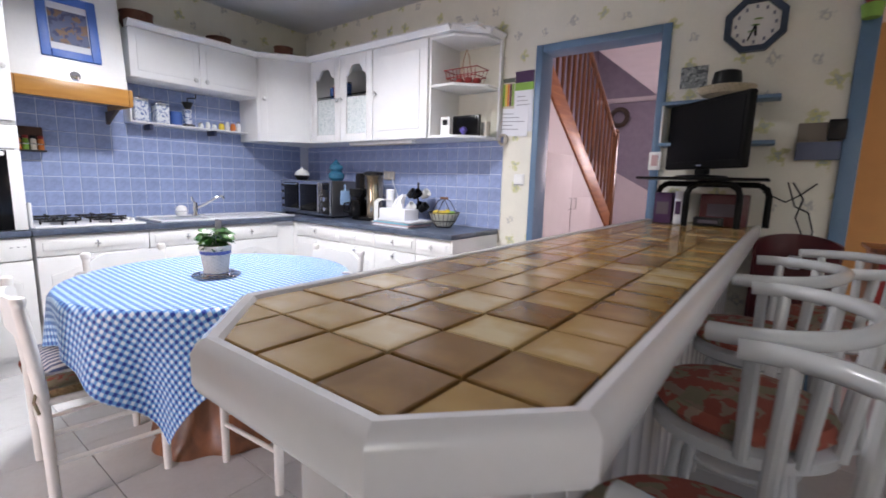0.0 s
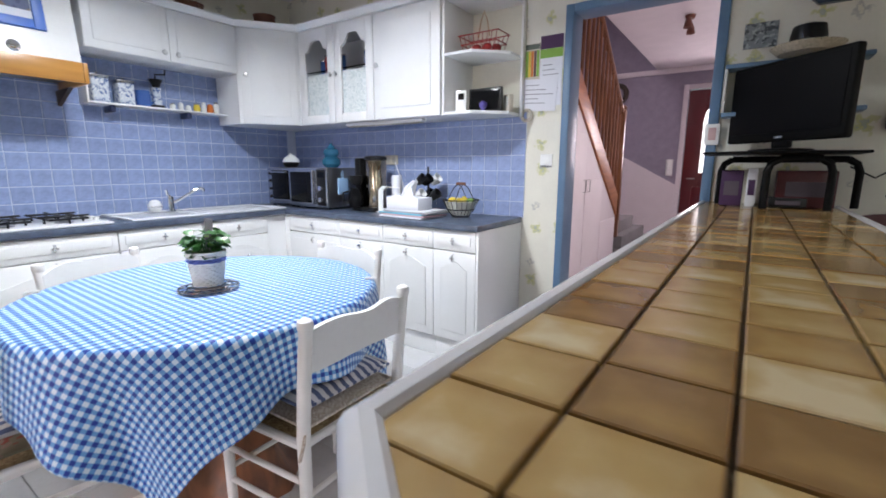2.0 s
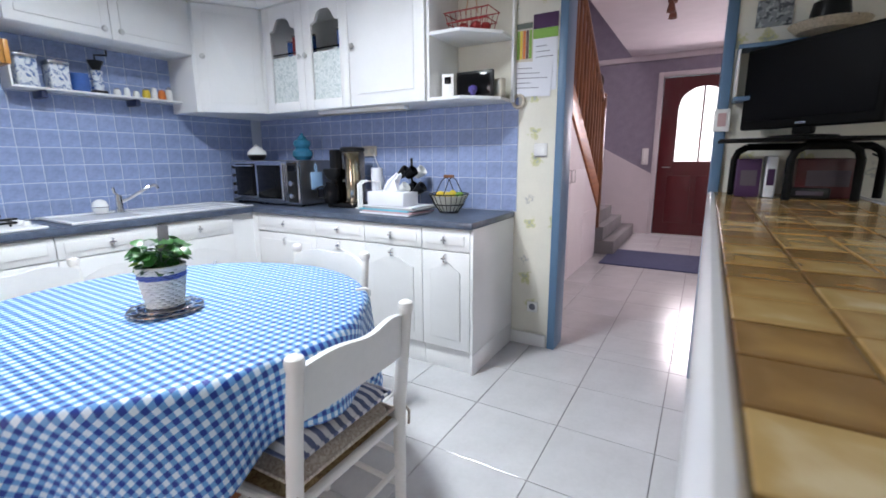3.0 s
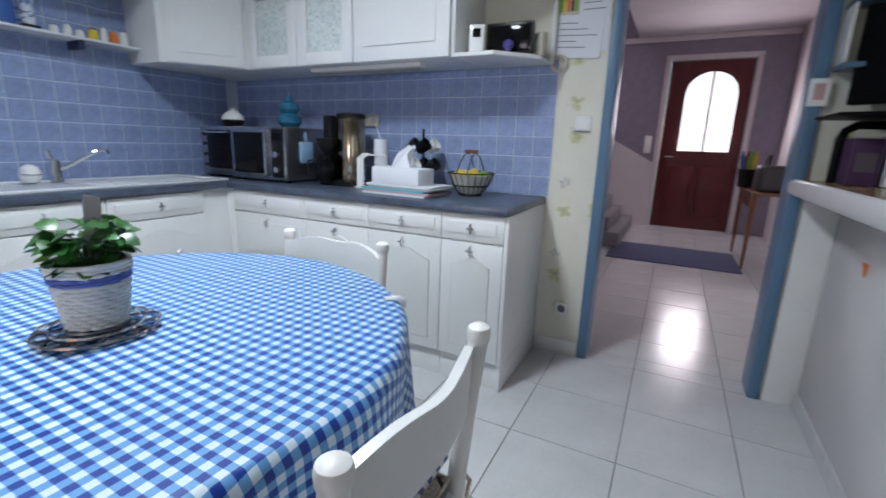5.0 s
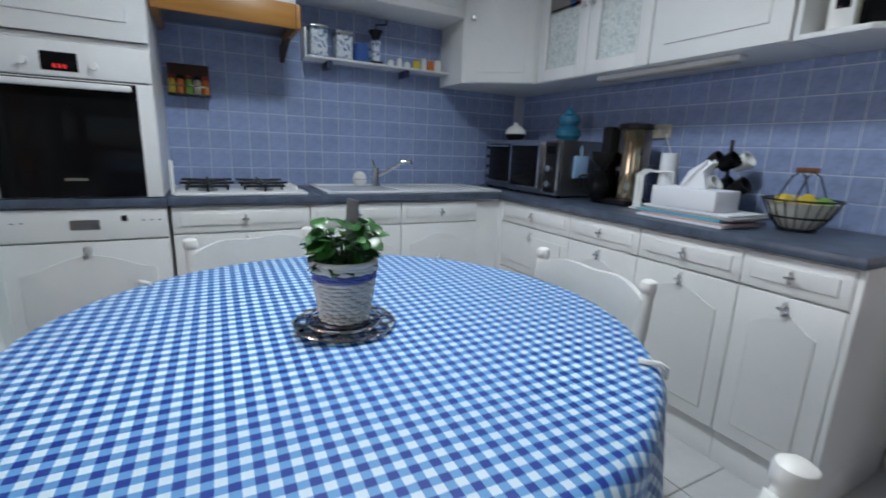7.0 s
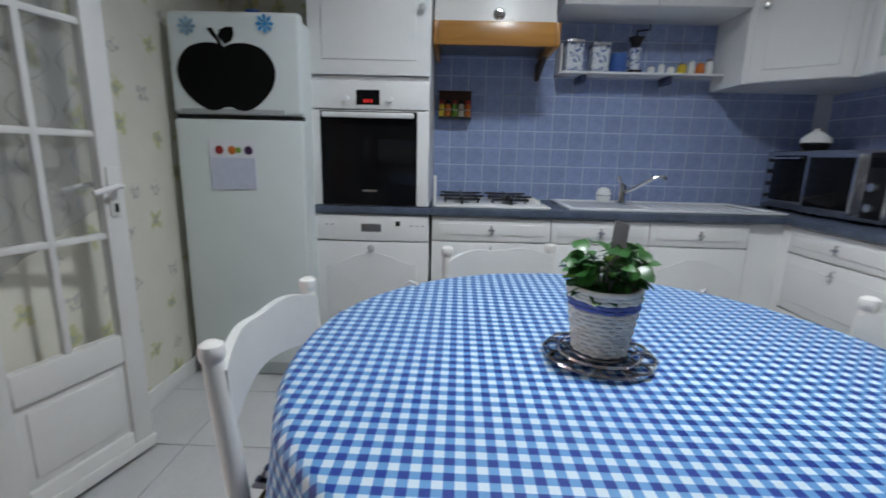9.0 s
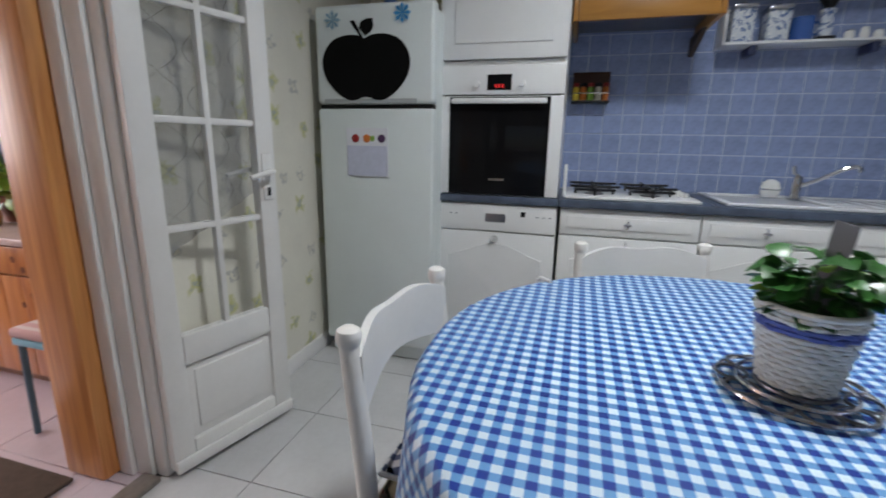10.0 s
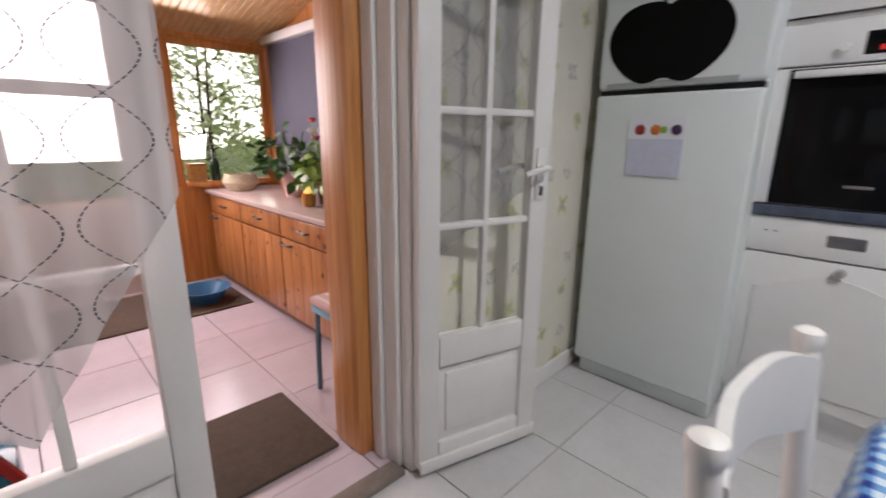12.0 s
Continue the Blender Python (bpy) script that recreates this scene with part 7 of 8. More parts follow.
# ---- bar stools ----
def bar_stool(at, rz, label):
    s = thing("bar_stool", label, "stool", at, rz, "bar stools")
    sz = 0.70
    for k in range(4):
        a = radians(45 + 90 * k)
        part("leg", tube(B(), [(0.23 * math.cos(a), 0.23 * math.sin(a), 0), (0.15 * math.cos(a), 0.15 * math.sin(a), sz - 0.06)], 0.013, 10), STOOL_GREY, s)
    part("foot_ring", tube(B(), arc(0, 0, 0.20, 0, 350, 35, 0.25), 0.010, 8, True), STOOL_GREY, s)
    part("seat_pan", lathe(B(), [(0, sz - 0.06), (0.17, sz - 0.06), (0.205, sz - 0.04), (0.21, sz - 0.01), (0.19, sz), (0, sz)], 36), STOOL_GREY, s)
    part("cushion", lathe(B(), [(0, sz + 0.001), (0.185, sz + 0.001), (0.20, sz + 0.02), (0.185, sz + 0.045), (0.11, sz + 0.062), (0, sz + 0.066)], 36), FLORAL, s, "floral tapestry cushion")
    top = [(0.235 * math.cos(radians(a)), 0.285 * math.sin(radians(a)), sz + 0.29 - 0.0002 * abs(a)) for a in range(-100, 101, 10)]
    part("back_rail", tube(B(), top, 0.0205, 12), STOOL_GREY, s)
    for a in (-80, -48, -16, 16, 48, 80):
        part("spindle", tube(B(), [(0.205 * math.cos(radians(a)), 0.205 * math.sin(radians(a)), sz - 0.02), (0.235 * math.cos(radians(a)), 0.285 * math.sin(radians(a)), sz + 0.282 - 0.0002 * abs(a))], 0.0155, 10), STOOL_GREY, s)
    return s


s0 = bar_stool((4.165, -2.36, 0), -6, "grey enamelled tub stool with a floral cushion at the bar")
for m in (pose(4.16, -1.715, 0, 0, 0, -5), pose(4.15, -1.05, 0, 0, 0, -4), pose(4.38, -0.62, 0, 0, 0, 12)):
    copy_thing(s0, m)
rc = thing("red_chair", "dark red moulded chair with an emblem, by the wall", "chair", (4.27, -0.24, 0))
part("shell", lathe(B(), [(0, 0.46), (0.16, 0.46), (0.2, 0.50), (0.20, 0.52), (0.15, 0.48), (0, 0.475)], 24), DARK_RED, rc)
bm = B()
rows = []
for i in range(15):
    a = radians(20 + 10 * i)
    rows.append([bm.verts.new((0.19 * math.cos(a), 0.19 * math.sin(a) - 0.03, z)) for z in (0.52, 0.98 + 0.03 * math.sin(a) * 2)] + [bm.verts.new((0.175 * math.cos(a), 0.175 * math.sin(a) - 0.03, z)) for z in (0.98 + 0.03 * math.sin(a) * 2, 0.52)])
for a, b in zip(rows, rows[1:]):
    for k in range(4):
        bm.faces.new((a[k], a[(k + 1) % 4], b[(k + 1) % 4], b[k]))
bm.faces.new(rows[0])
bm.faces.new(rows[-1][::-1])
part("backrest", bm, DARK_RED, rc)
part("emblem", box(B(), (-0.03, 0.10, 0.86), (0.03, 0.115, 0.93), 0.01), PAPER_WHITE, rc)
for x in (-0.13, 0.13):
    for y in (-0.13, 0.13):
        part("leg", tube(B(), [(x * 1.2, y * 1.2, 0), (x, y, 0.465)], 0.012), GREY_METAL, rc)
# living room corner
tk = thing("side_cabinet", "dark wooden side cabinet with a red cloth front", "cabinet", (4.98, 1.35, 0))
part("carcass", box(B(), (-0.25, -0.2, 0.06), (0.25, 0.2, 0.86), 0.006), DARK_WOOD, tk)
part("top", box(B(), (-0.28, -0.23, 0.862), (0.28, 0.23, 0.89), 0.006), DARK_WOOD, tk)
part("cloth_front", box(B(), (-0.22, -0.212, 0.35), (0.22, -0.202, 0.80), 0.004), RED, tk)
for x in (-0.22, 0.22):
    part("foot", box(B(), (x - 0.02, -0.18, 0), (x + 0.02, 0.18, 0.058)), DARK_WOOD, tk)
wc = thing("orange_wall_clock", "small round clock on the orange wall", "clock", (5.3, 2.598, 1.72))
bm = lathe(B(), [(0, 0), (0.09, 0), (0.09, 0.02), (0.07, 0.03), (0, 0.03)], 28)
bmesh.ops.rotate(bm, verts=bm.verts[:], cent=(0, 0, 0), matrix=Matrix.Rotation(radians(90), 3, "X"))
part("case", bm, HOOD_WOOD, wc)
bm = lathe(B(), [(0, 0.0305), (0.06, 0.0305), (0.06, 0.033), (0, 0.033)], 24)
bmesh.ops.rotate(bm, verts=bm.verts[:], cent=(0, 0, 0), matrix=Matrix.Rotation(radians(90), 3, "X"))
part("dial", bm, PAPER_WHITE, wc)
gt = thing("green_trinket", "small green and red trinket on the door frame", "trinket", (4.42, -0.076, 2.07))
part("cup", lathe(B(), [(0, 0), (0.035, 0), (0.045, 0.06), (0, 0.06)], 16), GREEN, gt)
part("bud", lathe(B(), [(0.02, 0.061), (0.035, 0.085), (0, 0.115)], 14), RED, gt)

# ---- hall ----
fdoor = thing("front_door", "oxblood red front door with an arched frosted light", "door", (2.805, HALL_Y + 0.02, 0))
DW, DH = 1.05, 2.44
W0, W1, WZ0, WZ1 = 0.24, 0.90, 1.17, 1.98
bm = B()
box(bm, (0.01, 0, 0.01), (W0, 0.06, DH - 0.01), 0.004)
box(bm, (W1, 0, 0.01), (DW - 0.01, 0.06, DH - 0.01), 0.004)
box(bm, (W0, 0, 0.01), (W1, 0.06, WZ0))
n = 24
xs = [W0 + (W1 - W0) * i / n for i in range(n + 1)]
R = (W1 - W0) / 2
bm2 = [(x, 0, WZ1 + 0.30 * math.sqrt(max(0, 1 - ((x - W0 - R) / R) ** 2))) for x in xs]
prism(bm, bm2 + [(W1, 0, DH - 0.01), (W0, 0, DH - 0.01)], (0, 0.06, 0))
part("door_leaf", bm, RED_DOOR, fdoor)
for x0, x1 in ((W0, W0 + R - 0.012), (W0 + R + 0.012, W1)):
    k = [x0 + (x1 - x0) * i / 12 for i in range(13)]
    pts = [(x0, 0.03, WZ0), (x1, 0.03, WZ0)] + [(x, 0.03, WZ1 + 0.30 * math.sqrt(max(0, 1 - ((x - W0 - R) / R) ** 2))) for x in reversed(k)]
    part("frosted_pane", prism(B(), pts, (0, 0.006, 0)), DAY_PANE, fdoor, "frosted glass pane glowing in place of daylight")
part("glazing_bar", box(B(), (W0 + R - 0.012, 0.005, WZ0), (W0 + R + 0.012, 0.05, WZ1 + 0.30), 0.003), RED_DOOR, fdoor)
for x0, x1 in ((0.16, 0.50), (0.57, 0.91)):
    part("panel", box(B(), (x0, -0.012, 0.2), (x1, -0.0005, 0.95), 0.01), RED_DOOR, fdoor)
part("handle", tube(B(), [(0.09, 0, 1.08), (0.09, -0.05, 1.08), (0.20, -0.055, 1.08)], 0.010), STEEL, fdoor)
bm = B()
box(bm, (2.735, HALL_Y - 0.02, 0), (2.805, HALL_Y + 0.05, 2.515), 0.006)
box(bm, (3.855, HALL_Y - 0.02, 0), (3.925, HALL_Y + 0.05, 2.515), 0.006)
box(bm, (2.806, HALL_Y - 0.02, 2.445), (3.854, HALL_Y + 0.05, 2.515), 0.006)
structure("door_4", bm, HALL_WHITE, "white painted frame of the front door", "door frame")
structure("trim", box(B(), (1.31, HALL_Y - 0.05, 2.70), (4.29, HALL_Y - 0.001, 2.78), 0.02), HALL_WHITE, "white cornice in the hall", "cornice")
sp2 = thing("intercom", "small white intercom beside the front door", "intercom", (2.63, HALL_Y - 0.012, 1.25))
part("case", box(B(), (-0.05, -0.03, -0.13), (0.05, -0.0005, 0.13), 0.008), CERAMIC, sp2)
part("handset", box(B(), (-0.035, -0.05, -0.11), (0.0, -0.031, 0.11), 0.008), CERAMIC, sp2)
single("hall_mat", box(B(), (2.49, 2.64, 0.0005), (3.78, 3.58, 0.014), 0.005), MAT_BLUE, "dark blue rectangular mat on the hall tiles", "mat")
# stairs with closet below
SX = 2.36
stairs = thing("staircase", "wooden staircase with reddish string and dark spindles", "staircase")
def string_z(y):
    return 0.78 + (3.1 - y) * 0.70
prism(bm := B(), [(SX - 0.045, 3.14, string_z(3.14) - 0.16), (SX - 0.045, 3.14, string_z(3.14) + 0.10), (SX - 0.045, 0.3, string_z(0.3) + 0.10), (SX - 0.045, 0.3, string_z(0.3) - 0.16)], (0.045, 0, 0), 0.006)
part("string", bm, STRINGER, stairs, "varnished reddish string board")
part("handrail", tube(B(), [(SX - 0.02, 3.1, string_z(3.1) + 1.12), (SX - 0.02, 0.3, string_z(0.3) + 1.12)], 0.028, 10), DARK_WOOD, stairs)
bm = box(B(), (SX - 0.06, 3.06, 0.36), (SX + 0.02, 3.14, string_z(3.1) + 1.17), 0.008)
lathe(bm, [(0.035, 0), (0.05, 0.02), (0.03, 0.05), (0, 0.06)], 16, (SX - 0.02, 3.10, string_z(3.1) + 1.17))
part("newel", bm, DARK_WOOD, stairs)
for k in range(19):
    y = 2.95 - k * 0.14
    part("spindle", tube(B(), [(SX - 0.02, y, string_z(y) + 0.09), (SX - 0.02, y, string_z(y) + 0.45), (SX - 0.02, y, string_z(y) + 1.11)], [0.014, 0.022, 0.014], 8), DARK_WOOD, stairs)
for k in range(15):
    y = 3.3 - k * 0.245
    if y < 0.45:
        break
    z = 0.55 + k * 0.172
    part("tread", box(B(), (1.32, y - 0.26, z), (SX - 0.047, y, z + 0.04), 0.006), DARK_WOOD, stairs)
for k, (x1, y0, y1) in enumerate(((2.56, 3.2, 5.0), (2.42, 3.2, 4.66), (2.32, 3.2, 4.32))):
    part("step", box(B(), (1.32, y0, 0.18 * k + 0.001), (x1, y1, 0.18 * (k + 1)), 0.012), STONE_STEP, stairs, "grey carpeted starting step")
cl2 = thing("under_stair_closet", "white panelled closet under the stairs", "closet")
prism(bm := B(), [(SX - 0.05, 0.17, 0.0), (SX - 0.05, 3.05, 0.0), (SX - 0.05, 3.05, string_z(3.05) - 0.17), (SX - 0.05, 0.17, string_z(0.17) - 0.17)], (0.03, 0, 0))
part("panel", bm, HALL_WHITE, cl2)
for y0, y1 in ((0.25, 0.95), (0.96, 1.66), (1.68, 2.30), (2.32, 3.0)):
    zt = min(2.0, string_z(y1) - 0.22)
    dd = part("door", box(B(), (SX - 0.019, y0, 0.05), (SX - 0.001, y1, zt), 0.004), HALL_WHITE, cl2)
    if y0 > 0.9 and y1 < 2.4:
        yy = y1 - 0.06 if y0 < 1.2 else y0 + 0.06
        part("handle", tube(B(), [(SX, yy, 1.0), (SX + 0.025, yy, 1.0), (SX + 0.025, yy, 1.12), (SX, yy, 1.12)], 0.005), STEEL, dd)
# hall ceiling spots
spot = thing("ceiling_spotlight", "bronze twin spotlight on the hall ceiling", "ceiling lamp", (3.05, 2.58, 2.78))
part("bar", tube(B(), [(0, -0.14, -0.05), (0, 0.14, -0.05)], 0.014), TERRACOTTA, spot)
part("canopy", lathe(B(), [(0, -0.04), (0.04, -0.036), (0.05, -0.001), (0, -0.001)], 18), TERRACOTTA, spot)
for y in (-0.12, 0.12):
    bm = lathe(B(), [(0.018, 0), (0.03, -0.03), (0.042, -0.09), (0.036, -0.09), (0, -0.02)], 18, (0, y, -0.06))
    part("shade", bm, TERRACOTTA, spot)
# console with things by the hall wall
con = thing("console_table", "dark wooden console table in the hall", "table", (3.98, 3.35, 0))
part("top", box(B(), (-0.22, -0.5, 0.76), (0.3, 0.5, 0.79), 0.006), DARK_WOOD, con)
for x in (-0.19, 0.27):
    for y in (-0.46, 0.46):
        part("leg", tube(B(), [(x, y, 0.0), (x * 1.0, y, 0.4), (x, y, 0.76)], [0.013, 0.022, 0.026], 8), DARK_WOOD, con)
part("apron", box(B(), (-0.2, -0.48, 0.62), (-0.18, 0.48, 0.759), 0.003), DARK_WOOD, con)
umb = thing("umbrella_stand", "bundle of coloured umbrellas in a dark stand", "umbrella stand", (3.78, 3.65, 0.791))
part("stand", lathe(B(), [(0, 0), (0.07, 0), (0.09, 0.2), (0.085, 0.2), (0.06, 0.02), (0, 0.02)], 18), BLACK, umb)
for k, m in enumerate((YELLOW, RED, DEEP_BLUE, GREEN)):
    a = k * 1.6
    part("umbrella", tube(B(), [(0.02 * math.cos(a), 0.02 * math.sin(a), 0.03), (0.06 * math.cos(a), 0.06 * math.sin(a), 0.32), (0.07 * math.cos(a), 0.07 * math.sin(a), 0.40)], [0.02, 0.026, 0.006], 8), m, umb)
bag = thing("leather_bag", "dark grey bag on the console", "bag", (3.98, 3.15, 0.791))
part("body", box(B(), (-0.17, -0.2, 0), (0.17, 0.2, 0.26), 0.05, 4), M("grey_leather", (0.06, 0.06, 0.065), 0.6, bump=0.3), bag)
part("strap", tube(B(), [(-0.1, -0.1, 0.25), (-0.08, -0.06, 0.36), (-0.08, 0.06, 0.36), (-0.1, 0.1, 0.25)], 0.010), BLACK, bag)
wrt = thing("wall_ornament", "dark twig wreath on the stair wall", "wreath", (1.75, HALL_Y - 0.03, 2.45))
part("ring", tube(B(), [(0.14 * math.cos(a * 0.3927), -0.02, 0.14 * math.sin(a * 0.3927)) for a in range(16)], 0.04, 8, True), M("twigs", (0.08, 0.06, 0.05), 0.9, bump=0.8), wrt)

# ---- veranda ----
CX, CZ = 1.52, 0.72
ct = thing("pine_sideboard", "long knotty pine sideboard with a pale top", "sideboard", (CX, -3.95, 0))
LEN = 2.43
part("carcass", box(B(), (-0.5, -LEN, 0.06), (-0.022, 0.03, CZ - 0.036)), PINE, ct)
part("top", box(B(), (-0.54, -LEN - 0.02, CZ - 0.035), (0.02, 0.03, CZ), 0.008), M("pale_pink_laminate", (0.58, 0.46, 0.44), 0.18, var=0.08, scale=12), ct, "pale glossy top")
part("kick", box(B(), (-0.48, -LEN, 0), (-0.05, 0.03, 0.059)), DARK_WOOD, ct)
y = 0.0
for k in range(4):
    w = 0.6
    dr = part("drawer", box(B(), (-0.021, y - w + 0.006, CZ - 0.17), (0, y - 0.006, CZ - 0.045), 0.004), PINE, ct)
    for b in range(5):
        part("board", box(B(), (-0.021, y - w + 0.006 + b * 0.1176, 0.065), (0, y - w + 0.006 + (b + 1) * 0.1176 - 0.002, CZ - 0.18), 0.003), PINE, ct)
    part("handle", tube(B(), [(0.0, y - w / 2 - 0.05, CZ - 0.105), (0.022, y - w / 2 - 0.045, CZ - 0.105), (0.022, y - w / 2 + 0.045, CZ - 0.105), (0.0, y - w / 2 + 0.05, CZ - 0.105)], 0.006), M("dark_blue_pull", (0.05, 0.07, 0.11), 0.4), dr)
    if k % 2:
        part("handle", tube(B(), [(0.0, y - w + 0.02, CZ - 0.21), (0.022, y - w + 0.025, CZ - 0.21), (0.022, y - w + 0.14, CZ - 0.21), (0.0, y - w + 0.145, CZ - 0.21)], 0.006), M("dark_blue_pull", (0.05, 0.07, 0.11), 0.4), ct)
    y -= w + 0.004
bl = thing("roller_blind", "slate-grey roller blind drawn down over the side window", "blind", (VX + 0.035, -5.1, 0))
part("cloth", box(B(), (0, -1.2, 0.80), (0.004, 1.16, 1.80)), BLIND, bl)
part("cassette", box(B(), (-0.01, -1.21, 1.80), (0.06, 1.17, 1.865), 0.012), CERAMIC, bl)
part("bottom_bar", box(B(), (-0.003, -1.2, 0.785), (0.008, 1.16, 0.80), 0.002), CERAMIC, bl)


def potted(at, r, h, spread, tall, count, material, potm, seed, label, flower=None):
    g = random.Random(seed)
    ob = thing("potted_plant", label, "plant", at, 0, "plants on the sideboard")
    part("pot", lathe(B(), [(0, 0), (r * 0.72, 0), (r, h), (r * 1.08, h), (r * 1.08, h * 0.86), (r * 0.9, h * 0.86), (0, h * 0.84)], 22), potm, ob)
    me = leaf_mesh("leaf", material, 0.085, 0.030)
    for k in range(count):
        a, rr = g.uniform(0, 6.283), spread * math.sqrt(g.random())
        z = h * 0.9 + tall * g.random() * (1.1 - rr / spread * 0.5)
        lf = new("leaf", me)
        lf.parent = ob
        lf.matrix_basis = pose(rr * math.cos(a), rr * math.sin(a), z, g.uniform(-40, 40), g.uniform(-30, 60), math.degrees(a) + g.uniform(-60, 60)) @ Matrix.Scale(g.uniform(0.5, 1.1), 4)
    for k in range(9):
        a, rr = k * 0.7, spread * (0.3 + 0.5 * (k % 3) / 2)
        part("stem", tube(B(), [(0, 0, h * 0.86), (rr * 0.5 * math.cos(a), rr * 0.5 * math.sin(a), h + tall * 0.4), (rr * math.cos(a), rr * math.sin(a), h + tall * 0.8)], 0.004, 5), LEAF, ob)
    if flower:
        for k in range(flower[1]):
            a, rr = g.uniform(0, 6.283), spread * g.uniform(0.1, 0.8)
            z = h + tall * g.uniform(0.8, 1.25)
            part("flower", lathe(B(), [(0.004, 0), (0.022, 0.008), (0.026, 0.02), (0.012, 0.03), (0, 0.026)], 10, (rr * math.cos(a), rr * math.sin(a), z)), flower[0], ob)
            part("stem", tube(B(), [(rr * 0.4 * math.cos(a), rr * 0.4 * math.sin(a), h * 0.9), (rr * math.cos(a), rr * math.sin(a), z)], 0.003, 5), LEAF_PALE, ob)
    return ob


PINK = M("pink_petal", (0.55, 0.10, 0.14), 0.6)
potted((1.20, -5.55, CZ), 0.10, 0.16, 0.26, 0.34, 110, LEAF, M("pink_pot", (0.60, 0.36, 0.34), 0.5), 1, "leafy green plant in a pink pot")
potted((1.22, -5.10, CZ), 0.085, 0.14, 0.20, 0.30, 90, LEAF, TERRACOTTA, 2, "flowering plant with pink blooms", (PINK, 9))
potted((1.33, -4.80, CZ), 0.09, 0.17, 0.20, 0.22, 80, LEAF_PALE, M("green_pot", (0.20, 0.26, 0.05), 0.4), 3, "trailing green plant in an olive pot", (PAPER_WHITE, 6))
potted((1.08, -4.85, CZ), 0.07, 0.12, 0.12, 0.42, 40, LEAF, TERRACOTTA, 5, "tall red-flowered plant by the blind", (RED, 5))
bv = thing("blue_vase", "deep blue vase on the sideboard", "vase", (1.25, -4.50, CZ))
part("vase", lathe(B(), [(0, 0), (0.06, 0), (0.085, 0.10), (0.07, 0.22), (0.045, 0.27), (0.055, 0.30), (0.045, 0.30), (0.04, 0.26), (0, 0.05)], 24), DEEP_BLUE, bv)
cn = thing("amber_lamp", "small lit amber glass candle lamp", "lamp", (1.36, -5.08, CZ))
part("glass", lathe(B(), [(0, 0), (0.035, 0), (0.045, 0.04), (0.04, 0.08), (0.036, 0.08), (0.04, 0.04), (0, 0.008)], 18), M("amber_glass", (0.5, 0.22, 0.05), 0.1), cn)
part("flame_bulb", lathe(B(), [(0.012, 0.02), (0.03, 0.05), (0.022, 0.095), (0, 0.12)], 14), CANDLE_GLOW, cn)
bsk = thing("straw_basket", "round straw basket on the window end", "basket", (1.35, -6.15, CZ))
part("bowl", lathe(B(), [(0, 0), (0.09, 0), (0.13, 0.06), (0.11, 0.12), (0.09, 0.12), (0.11, 0.06), (0, 0.01)], 22), STRAW, bsk)
btl = thing("glass_bottle", "dark green bottle on the window sill", "bottle", (1.45, -6.385, 0.781))
part("bottle", lathe(B(), [(0, 0), (0.035, 0), (0.035, 0.13), (0.014, 0.18), (0.014, 0.24), (0, 0.24)], 18), M("bottle_green", (0.01, 0.03, 0.015), 0.1), btl)
bx = thing("sill_box", "small wooden box on the window sill", "box", (1.58, -6.385, 0.781))
part("box", box(B(), (-0.06, -0.04, 0), (0.06, 0.04, 0.12), 0.004), HOOD_WOOD, bx)
part("lid", box(B(), (-0.063, -0.043, 0.121), (0.063, 0.043, 0.135), 0.003), HOOD_WOOD, bx)
single("door_mat", box(B(), (1.905, -4.41, 0.0005), (2.79, -3.93, 0.016), 0.006), MAT_BROWN, "brown door mat outside the glazed doors", "mat")
single("dark_rug", box(B(), (1.54, -6.3, 0.0005), (3.4, -5.62, 0.012), 0.005), MAT_BROWN, "dark brown rug by the veranda window", "rug")
bwl = thing("plastic_bowl", "blue plastic bowl on the dark rug", "bowl", (1.78, -5.85, 0.0125))
part("bowl", lathe(B(), [(0, 0), (0.10, 0), (0.16, 0.09), (0.17, 0.095), (0.15, 0.092), (0.09, 0.012), (0, 0.012)], 28), M("blue_plastic", (0.03, 0.14, 0.28), 0.35), bwl)
sto = thing("small_stool", "low blue-legged stool with a pink striped cushion", "stool", (1.64, -4.22, 0))
for x in (-0.11, 0.11):
    for yy in (-0.11, 0.11):
        part("leg", tube(B(), [(x * 1.05, yy * 1.05, 0), (x, yy, 0.38)], 0.012, 8), M("stool_blue", (0.10, 0.20, 0.28), 0.4), sto)
part("frame", box(B(), (-0.13, -0.13, 0.381), (0.13, 0.13, 0.41), 0.006), M("stool_pale_blue", (0.20, 0.44, 0.55), 0.5), sto)
part("pad", box(B(), (-0.135, -0.135, 0.411), (0.135, 0.135, 0.45), 0.015, 3), striped("pink_stripe", (0.58, 0.38, 0.38), (0.66, 0.60, 0.58), 0.05, 0.4), sto)
cr = thing("toy_trolley", "red-handled teal toy cart on the veranda floor", "toy cart", (2.86, -4.42, 0))
part("handle", tube(B(), [(-0.11, 0.06, 0.1), (-0.02, 0.07, 0.30), (0.06, 0.08, 0.52)], 0.018, 8), RED, cr)
part("crate", box(B(), (-0.11, -0.14, 0.02), (0.14, 0.06, 0.15), 0.012), TEAL, cr)

